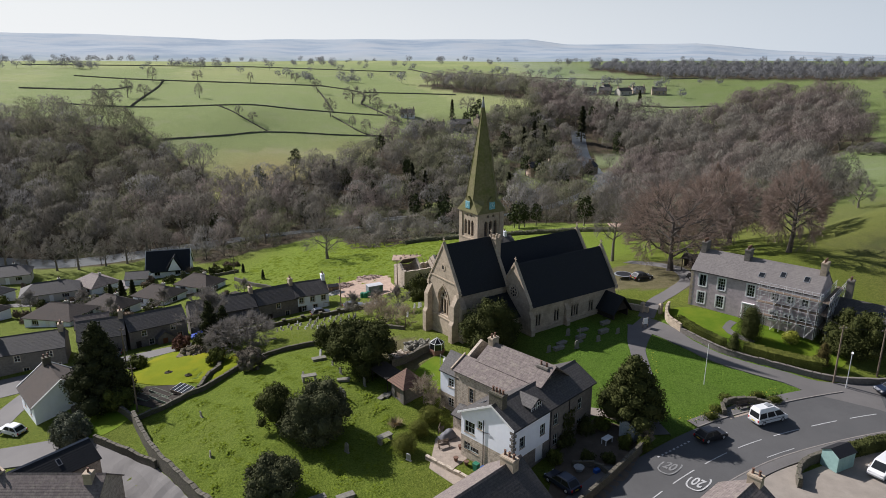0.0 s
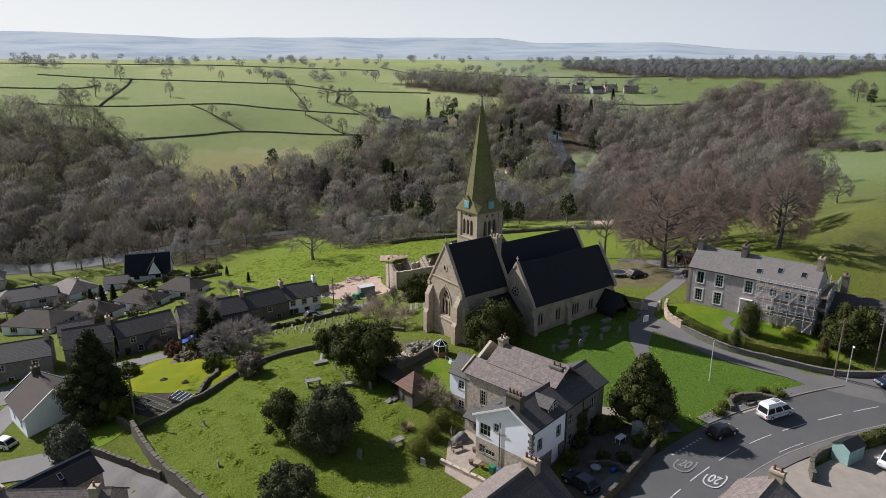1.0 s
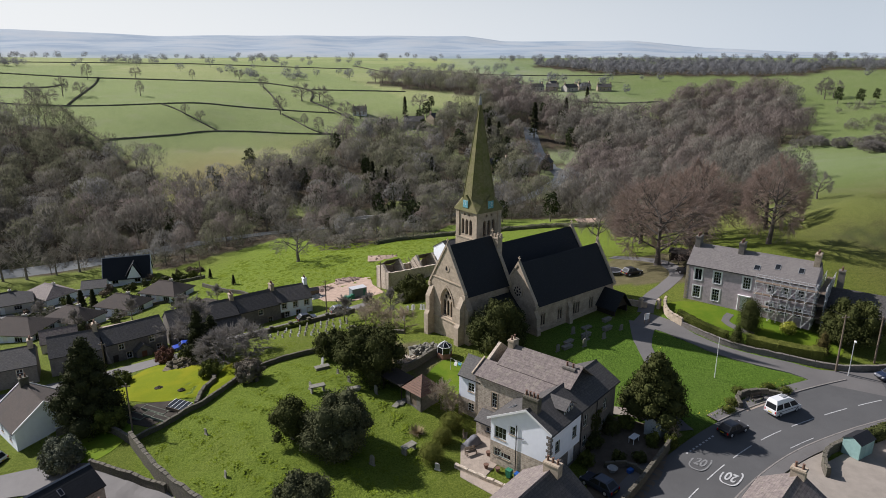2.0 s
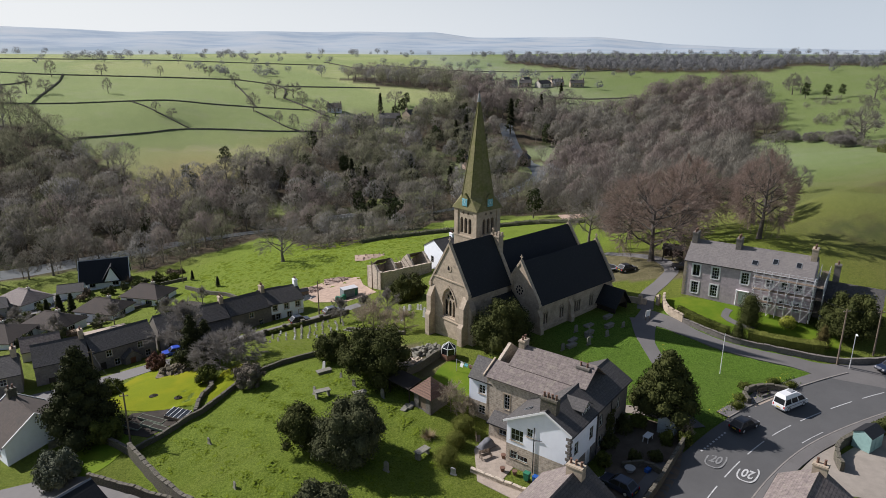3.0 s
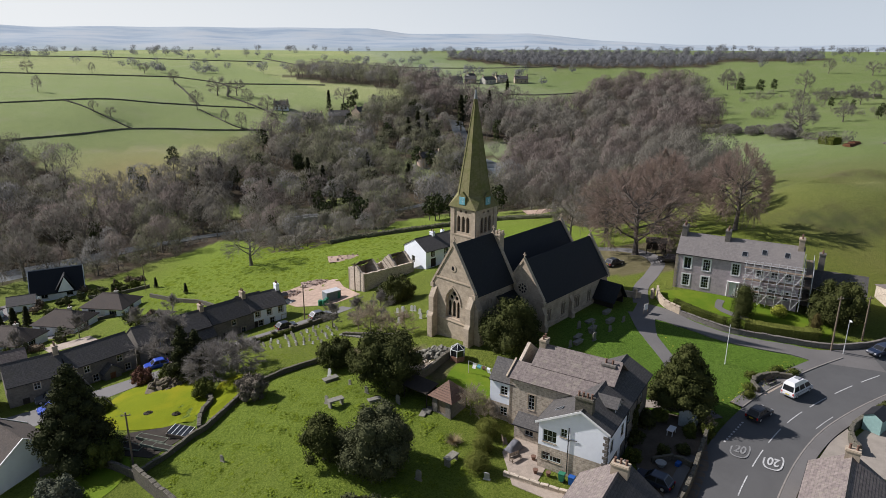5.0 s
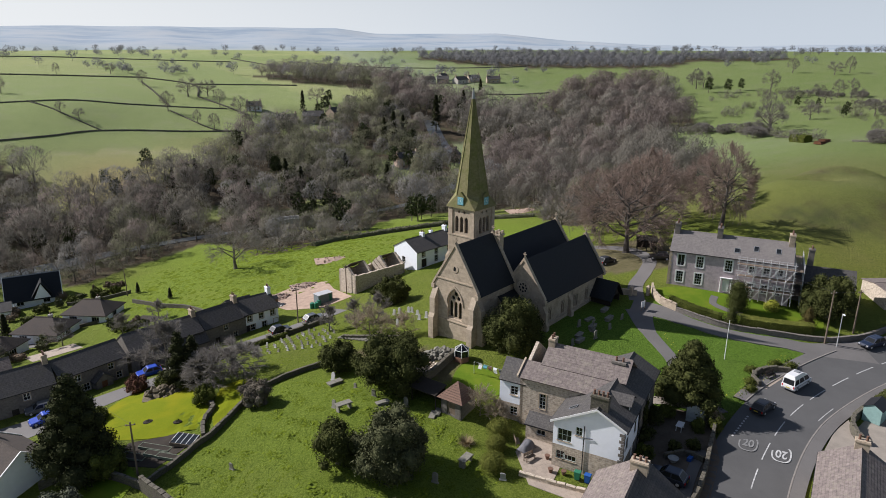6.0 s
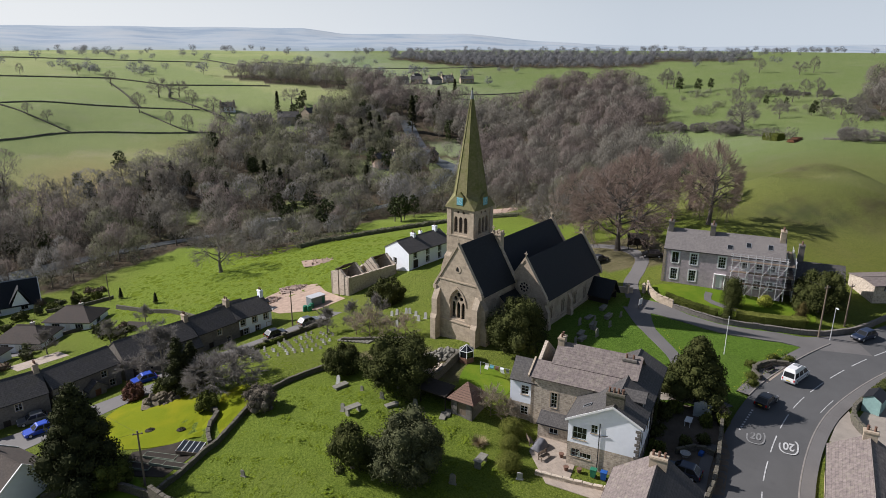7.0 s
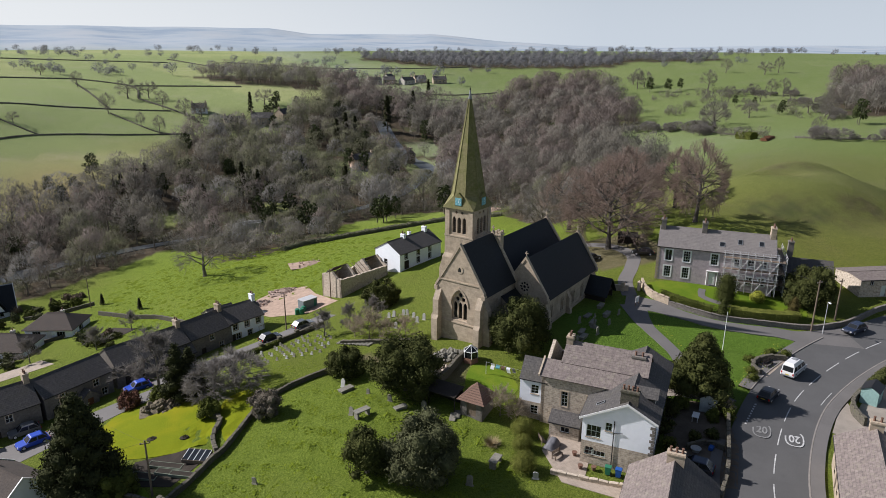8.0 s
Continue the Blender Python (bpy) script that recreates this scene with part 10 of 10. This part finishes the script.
part("sheet", bm, CLOTH, sculpt, smooth=True)
for i, (x, y) in enumerate([(2.1, 69.8), (1.5, 67.6), (2.7, 66.8)]):
    pt = thing("plant_pot", pose(x, y, level(x, y) + 0.06), "terracotta pot on the patio", "pot", "pots on the patio")
    bm = bmesh.new()
    ring_solid(bm, [[(r * math.cos(k * math.tau / 10), r * math.sin(k * math.tau / 10), z) for k in range(10)] for r, z in ((0.18, 0), (0.28, 0.4), (0.31, 0.42), (0.31, 0.5))])
    part("pot", bm, POT, pt)
for x, y, hd in [(0.1, 70.2, 20), (-0.2, 73.2, 80)]:
    t = thing("garden_bench", pose(x, y, level(x, y) + 0.06, 0, 0, hd), "weathered timber bench on the patio", "bench")
    bm = bmesh.new()
    for k in range(4):
        box(bm, -0.7, 0.7, -0.25 + k * 0.13, -0.14 + k * 0.13, 0.42, 0.46)
    part("seat", bm, OAK, t)
    bm = bmesh.new()
    for k in range(3):
        box(bm, -0.7, 0.7, 0.26, 0.3, 0.55 + k * 0.14, 0.65 + k * 0.14)
    part("backrest", bm, OAK, t)
    for sx in (-0.62, 0.62):
        for sy in (-0.2, 0.27):
            bm = bmesh.new()
            box(bm, sx - 0.04, sx + 0.04, sy - 0.04, sy + 0.04, 0, 0.9 if sy > 0 else 0.42)
            part("leg", bm, OAK, t)


def shed(x, y, heading, L, W, eave, ridge, mat, roof, label, door=True):
    s = thing("garden_shed", pose(x, y, level(x, y) + 0.06, 0, 0, heading), label, "shed")
    n = int(L / 0.14)
    for key, m, ln, gable in (("s", pose(-L / 2, -W / 2, 0), L, 0), ("n", pose(L / 2, W / 2, 0, 0, 0, 180), L, 0), ("e", pose(L / 2, -W / 2, 0, 0, 0, 90), W, ridge - eave), ("w", pose(-L / 2, W / 2, 0, 0, 0, 270), W, ridge - eave)):
        bm = bmesh.new()
        wall_panel(bm, m @ pose(0, 0, -0.2), ln, eave + 0.2, [], 0.05, gable)
        wl = part("wall", bm, mat, s)
        for i in range(int(eave / 0.15)):
            bm = bmesh.new()
            box(bm, 0, ln, -0.016, -0.002, i * 0.15, i * 0.15 + 0.13, m)
            part("board", bm, mat, wl)
    for sgn in (-1, 1):
        bm = bmesh.new()
        slope(bm, -L / 2 - 0.12, L / 2 + 0.12, (sgn * (W / 2 + 0.12), eave - 0.12 * (ridge - eave) / (W / 2)), (0, ridge), thick=0.04)
        part("roof_slope", bm, roof, s)
    if door:
        bm = bmesh.new()
        box(bm, -0.4, 0.4, -W / 2 - 0.05, -W / 2 - 0.015, 0.05, 1.75)
        part("door", bm, mat, s)
    return s


shed(44.6, 65.6, 25, 2.8, 2.0, 1.9, 2.5, MINTPAINT, BLACKPAINT, "pale green timber shed with dark felt roof")
shed(23.0, 71.6, 45, 2.6, 2.0, 1.9, 2.4, plain("grey_shed_paint", (0.34, 0.38, 0.38), 0.7), BLACKPAINT, "grey painted timber shed under the evergreen")
shed(-26, 148.5, 20, 2.4, 1.8, 1.8, 2.2, OAK, BLACKPAINT, "brown timber shed behind the row")
tb = thing("patio_table", pose(19.6, 70.0, level(19.6, 70) + 0.05, 0, 0, 40), "white garden table in the front yard", "table")
bm = bmesh.new()
box(bm, -0.7, 0.7, -0.4, 0.4, 0.7, 0.75, bevel=0.01)
part("tabletop", bm, WHITEPAINT, tb)
for sx in (-0.6, 0.6):
    for sy in (-0.3, 0.3):
        bm = bmesh.new()
        box(bm, sx - 0.03, sx + 0.03, sy - 0.03, sy + 0.03, 0, 0.7)
        part("leg", bm, WHITEPAINT, tb)
rough_wall("raised_bed_wall", [(14.6, 65.8), (17.2, 65.6), (18.4, 63.8)], 0.7, 0.3, DRYSTONE, "low stone wall of a raised bed in the yard", seed=31)
bt = thing("garden_basin", pose(15.3, 65.0, level(15.3, 65) + 0.05), "round pale stone basin in the yard", "basin")
bm = bmesh.new()
ring_solid(bm, [[(r * math.cos(k * math.tau / 12), r * math.sin(k * math.tau / 12), z) for k in range(12)] for r, z in ((0.35, 0), (0.5, 0.35), (0.62, 0.5), (0.5, 0.5), (0.4, 0.42))])
part("bowl", bm, PALEGRAVE, bt)
bb = thing("blue_crate", pose(17.2, 64.6, level(17.2, 64.6) + 0.05, 0, 0, 30), "blue plastic crate beside the wall", "crate")
bm = bmesh.new()
box(bm, -0.35, 0.35, -0.25, 0.25, 0, 0.45, bevel=0.03)
part("body", bm, BLUEPLASTIC, bb)

# ---- kitchen garden: cold frame and raised beds
EDGING = plain("weathered_green_boards", (0.20, 0.23, 0.17), 0.8, 3, 0.3)
cf = thing("cold_frame", pose(-38.4, 88.6, level(-38.4, 88.6) + 0.05, 0, 0, -28), "timber cold frame with glass lights", "cold frame")
bm = bmesh.new()
for q in ((-1.5, 1.5, -1.0, -0.92, 0.35), (-1.5, 1.5, 0.92, 1.0, 0.6), (-1.5, -1.42, -0.92, 0.92, 0.45), (1.42, 1.5, -0.92, 0.92, 0.45)):
    box(bm, q[0], q[1], q[2], q[3], -0.1, q[4])
part("box", bm, OAK, cf)
bm = bmesh.new()
for i in range(5):
    x = -1.45 + i * 0.725
    box(bm, x - 0.03, x + 0.03, -1.0, 1.0, -0.02, 0.02, pose(0, 0, 0.5, 7))
part("bars", bm, WHITEPAINT, cf)
bm = bmesh.new()
box(bm, -1.42, 1.42, -0.95, 0.95, -0.012, 0.0, pose(0, 0, 0.49, 7))
part("glass", bm, GLASS, cf)
for x, y, L, W in [(-41.2, 87.4, 4.2, 1.0), (-42.0, 89.2, 4.2, 1.0), (-40.0, 86.2, 3.4, 0.9), (-44.4, 88.4, 3.2, 1.2)]:
    rb = thing("raised_bed", pose(x, y, level(x, y) + 0.04, 0, 0, -30), "timber-edged raised vegetable bed", "raised bed", "raised vegetable beds")
    for q in ((-L / 2, L / 2, -W / 2, -W / 2 + 0.06), (-L / 2, L / 2, W / 2 - 0.06, W / 2), (-L / 2, -L / 2 + 0.06, -W / 2 + 0.06, W / 2 - 0.06), (L / 2 - 0.06, L / 2, -W / 2 + 0.06, W / 2 - 0.06)):
        bm = bmesh.new()
        box(bm, *q, -0.1, 0.24)
        part("edging_board", bm, EDGING, rb)
    bm = bmesh.new()
    box(bm, -L / 2 + 0.06, L / 2 - 0.06, -W / 2 + 0.06, W / 2 - 0.06, -0.1, 0.2)
    part("soil", bm, SOIL, rb)
for x, y, r in ((-43.7, 96.4, 0.7), (-39.8, 94.4, 0.6)):
    bed = thing("flower_bed", pose(x, y, level(x, y) + 0.06), "small round bed of dug soil in the lawn", "flower bed", "round beds in the lawn")
    bm = bmesh.new()
    ring_solid(bm, [[(k * r * math.cos(a * 0.6283), k * r * 0.8 * math.sin(a * 0.6283), z) for a in range(10)] for k, z in ((1.0, -0.05), (0.92, 0.06), (0.5, 0.12))])
    bmesh.ops.recalc_face_normals(bm, faces=bm.faces[:])
    part("soil", bm, SOIL, bed)
    bv, bf = leaf_cloud(random.Random(int(r * 100)), [(0.1, 0, 0.15, r * 0.45, r * 0.4, 0.22)], 60, 0.09)
    raw("plants", bv, bf, HEDGELEAF, bed)
hay = thing("dry_grass_clump", pose(-6.0, 74.9, level(-6, 74.9)), "pale straw-coloured clump of dead grass", "grass clump")
hv, hf = [], []
for i in range(420):
    a, l = rng.uniform(0, math.tau), rng.uniform(0.5, 1.3)
    r0 = rng.uniform(0, 0.5)
    b = len(hv)
    w = 0.03
    hv += [(math.cos(a) * r0 - math.sin(a) * w, math.sin(a) * r0 + math.cos(a) * w, 0), (math.cos(a) * r0 + math.sin(a) * w, math.sin(a) * r0 - math.cos(a) * w, 0), (math.cos(a) * (r0 + l * 0.8), math.sin(a) * (r0 + l * 0.8), rng.uniform(0.1, 0.9))]
    hf.append((b, b + 1, b + 2))
raw("dry_tuft", hv, hf, STRAW, hay)


# ---------------------------------------------------------------- heaps, stones and site clutter
def heap(name, x, y, rx, ry, h, n, mat, label, category, seed, size=0.35):
    r = random.Random(seed)
    g = thing(name, pose(x, y, level(x, y)), label, category)
    bm = bmesh.new()
    bmesh.ops.create_grid(bm, x_segments=14, y_segments=12, size=1.0)
    for w in bm.verts:
        q = math.hypot(w.co.x, w.co.y)
        w.co = Vector((w.co.x * rx, w.co.y * ry, (h * max(0, 1 - q) + 0.3 * h * noise.noise(w.co * 4) * max(0, 1 - q)) - 0.08))
    part("mound", bm, mat, g)
    first = None
    for i in range(n):
        a, q = r.uniform(0, math.tau), math.sqrt(r.random()) * 1.0
        s = size * r.uniform(0.4, 1.3)
        m = pose(math.cos(a) * rx * q, math.sin(a) * ry * q, h * max(0, 1 - q) * 0.9 + s * 0.2, r.uniform(-40, 40), r.uniform(-40, 40), r.uniform(0, 180))
        m = m @ Matrix.Diagonal((s, s * r.uniform(0.8, 1.2), s, 1))
        if first is None:
            bm = bmesh.new()
            box(bm, -0.6, 0.6, -0.4, 0.4, -0.3, 0.3, bevel=0.12)
            first = part("stone", bm, mat, g, pose_m=m)
        else:
            again(first, "stone", g, m)
    return g


MOSSROCK = plain("mossy_brown_rock", (0.15, 0.125, 0.085), 0.95, 1.6, 0.5, 0.05)
heap("rubble_heap", -24.5, 153.0, 5.0, 2.2, 1.2, 90, RUBBLEPILE, "heap of pinkish broken stone rubble", "rubble", 1)
heap("rubble_heap", -17.5, 157.5, 4.0, 1.8, 0.9, 60, RUBBLEPILE, "heap of pinkish broken stone rubble", "rubble", 2)
heap("rubble_heap", -25.0, 147.5, 3.0, 1.6, 0.9, 50, PALEGRAVE, "heap of grey broken stone", "rubble", 3)
heap("earth_heap", -8.5, 176.5, 5.5, 2.6, 0.7, 30, PINKEARTH, "low pale heap of spread earth on the meadow", "earth", 4)
heap("earth_heap", 64, 221, 7.0, 4.0, 1.0, 30, PINKEARTH, "bare reddish spoil heap at the wood's edge", "earth", 5)
heap("rockery", -3.5, 95.6, 2.6, 1.6, 0.6, 60, GRAVESTONE, "mossy rockery of grey boulders below the church", "rockery", 6, 0.6)
heap("rockery", -42.6, 105.4, 3.0, 1.6, 1.0, 46, MOSSROCK, "brown mossy stone rockery at the lawn's edge", "rockery", 7, 0.75)
heap("rockery", -6.2, 93.0, 2.0, 1.4, 0.4, 50, RUBBLE, "scattered stones in the dug garden", "rockery", 8, 0.45)
for i, (x, y, m) in enumerate([(-17.2, 139.4, GREENPLASTIC), (-18.0, 140.0, GREENPLASTIC), (-16.6, 140.6, GREENPLASTIC)]):
    b = thing("green_tank", pose(x, y, level(x, y) + 0.06, 0, 0, i * 40), "green plastic tank on the building yard", "tank", "tanks in the yard")
    bm = bmesh.new()
    ring_solid(bm, [[(r * math.cos(k * math.tau / 10), r * math.sin(k * math.tau / 10), z) for k in range(10)] for r, z in ((0.5, 0), (0.5, 1.0), (0.4, 1.15))])
    part("body", bm, m, b)
tp = thing("trampoline", pose(35.2, 123.4, level(35.2, 123.4)), "round garden trampoline on steel legs", "trampoline")
bm = bmesh.new()
ring_solid(bm, [[(r * math.cos(k * math.tau / 20), r * math.sin(k * math.tau / 20), z) for k in range(20)] for r, z in ((1.75, 0.82), (1.75, 0.9), (1.45, 0.92))], cap=False)
part("pad", bm, LEAD, tp)
bm = bmesh.new()
ring_solid(bm, [[(1.5 * math.cos(k * math.tau / 20), 1.5 * math.sin(k * math.tau / 20), z) for k in range(20)] for z in (0.86, 0.88)])
part("mat", bm, BLACKPAINT, tp)
for k in range(6):
    a = k * math.tau / 6
    bm = bmesh.new()
    tube(bm, (1.65 * math.cos(a), 1.65 * math.sin(a), -0.1), (1.65 * math.cos(a), 1.65 * math.sin(a), 0.85), 0.03, n=5)
    part("leg", bm, STEEL, tp)
for x, y, hd in [(49.0, 124.6, -30)]:
    sh = thing("open_shelter", pose(x, y, level(x, y), 0, 0, hd), "dark open-fronted timber shelter under the beech", "shelter")
    for sx in (-1.8, 0, 1.8):
        for sy in (-1.2, 1.2):
            bm = bmesh.new()
            box(bm, sx - 0.07, sx + 0.07, sy - 0.07, sy + 0.07, -0.3, 2.1)
            part("post", bm, DARKTIMBER, sh)
    bm = bmesh.new()
    box(bm, -1.72, 1.72, 1.27, 1.31, 0, 2.1)
    part("back_panel", bm, DARKTIMBER, sh)
    bm = bmesh.new()
    slope(bm, -2.1, 2.1, (-1.6, 2.2), (1.5, 2.6), thick=0.06)
    part("roof", bm, DARKTIMBER, sh)
sg = thing("notice_board", pose(32.4, 99.0, level(32.4, 99) + 0.06, 0, 0, 200), "white notice board on posts at the church gate", "notice board")
bm = bmesh.new()
box(bm, -0.5, 0.5, -0.03, 0.03, 0.6, 1.6)
part("panel", bm, WHITEPAINT, sg)
bm = bmesh.new()
for k in range(5):
    box(bm, -0.38, 0.38 - 0.1 * (k % 2), -0.036, -0.031, 0.75 + k * 0.15, 0.80 + k * 0.15)
part("text_bars", bm, BLACKPAINT, sg)
for sx in (-0.45, 0.45):
    bm = bmesh.new()
    box(bm, sx - 0.04, sx + 0.04, -0.04, 0.04, -0.3, 1.7)
    part("post", bm, OAK, sg)
for x, y in [(33.5, 104.6), (36.2, 103.6)]:
    gp = thing("gate_pier", pose(x, y, level(x, y), 0, 0, 30), "square sandstone gate pier with capstone", "gate pier", "piers at the track gate")
    bm = bmesh.new()
    box(bm, -0.25, 0.25, -0.25, 0.25, -0.3, 1.5)
    part("shaft", bm, STONE, gp)
    bm = bmesh.new()
    ring_solid(bm, [[(sx * w, sy * w, z) for sx, sy in ((-1, -1), (1, -1), (1, 1), (-1, 1))] for w, z in ((0.33, 1.5), (0.33, 1.6), (0.08, 1.85))])
    part("capstone", bm, STONE, gp)
for i in range(7):
    s = i / 6
    x, y = -17.5 - 19.5 * s, 125.2 - 9.8 * s
    gp = thing("wall_pier", pose(x, y, level(x, y), 0, 0, 25), "squat mossy stone pier in the low wall", "pier", "piers of the burial ground wall")
    bm = bmesh.new()
    box(bm, -0.3, 0.3, -0.3, 0.3, -0.3, 1.15, bevel=0.03)
    part("shaft", bm, DRYSTONE, gp)
    bm = bmesh.new()
    box(bm, -0.36, 0.36, -0.36, 0.36, 1.15, 1.3, bevel=0.04)
    part("capstone", bm, DRYSTONE, gp)
# stone planter with a bench at the road corner
rough_wall("planter_wall", [(35.9, 75.6), (36.4, 77.6), (38.6, 78.6), (41.2, 78.4), (42.6, 77.4)], 0.7, 0.5, DRYSTONE, "curved rough stone planter behind a bench", seed=41)
bn = thing("park_bench", pose(39.0, 77.2, level(39, 77.2) + 0.05, 0, 0, 14), "dark timber bench within the stone planter", "bench")
bm = bmesh.new()
for k in range(4):
    box(bm, -0.9, 0.9, -0.25 + k * 0.13, -0.14 + k * 0.13, 0.42, 0.46)
part("seat", bm, DARKTIMBER, bn)
bm = bmesh.new()
for k in range(3):
    box(bm, -0.9, 0.9, 0.27, 0.31, 0.55 + k * 0.14, 0.66 + k * 0.14)
part("backrest", bm, DARKTIMBER, bn)
for sx in (-0.8, 0.8):
    for sy in (-0.2, 0.29):
        bm = bmesh.new()
        box(bm, sx - 0.04, sx + 0.04, sy - 0.04, sy + 0.04, 0, 0.95 if sy > 0 else 0.42)
        part("leg", bm, DARKTIMBER, bn)
draped_patch("paved_bay", [(36.4, 74.9), (42.4, 77.3), (40.6, 78.2), (38.2, 78.2), (36.6, 77.0)], PAVING, 0.06, "small paved bay before the bench", "paving")
for i, (x, y) in enumerate([(35.2, 76.6), (43.6, 78.6), (41.8, 79.6), (37.4, 79.2), (33.8, 75.0)]):
    evergreen("low_shrub", x, y, [(0, 0, 0.4, 0.9, 0.8, 0.5), (0.6, 0.2, 0.3, 0.6, 0.6, 0.4)], 420, 0.13, HEDGELEAF, "low green shrub round the planter", "shrub", trunk=False, seed=200 + i, group="shrubs round the planter")
# round rim of the far pond bridge over the river
br = thing("stone_bridge", pose(-15.5, 253.0, level(-15.5, 247.0), 0, 0, 8), "pale stone bridge over the river in the wood", "bridge")
bm = bmesh.new()
prism_y(bm, [(-9, -2), (9, -2), (9, 2.2), (0, 2.9), (-9, 2.2)], -2.2, -1.8)
part("parapet", bm, PALEGRAVE, br)
bm = bmesh.new()
prism_y(bm, [(-9, -2), (9, -2), (9, 2.2), (0, 2.9), (-9, 2.2)], 1.8, 2.2)
part("parapet", bm, PALEGRAVE, br)
bm = bmesh.new()
box(bm, -9, 9, -1.8, 1.8, 0.8, 1.5)
part("deck", bm, PALEGRAVE, br)
for i, (x, y) in enumerate([(182, 216), (186, 218)]):
    st = thing("log_stack", pose(x, y, level(x, y), 0, 0, 20), "stack of red-brown logs in the field", "log stack")
    bm = bmesh.new()
    for k in range(9):
        tube(bm, (-2.2, (k % 5) * 0.6 - 1.2 + (0.3 if k > 4 else 0), 0.3 + (0.55 if k > 4 else 0)), (2.2, (k % 5) * 0.6 - 1.2 + (0.3 if k > 4 else 0), 0.3 + (0.55 if k > 4 else 0)), 0.3, n=7)
    part("logs", bm, RUST, st)
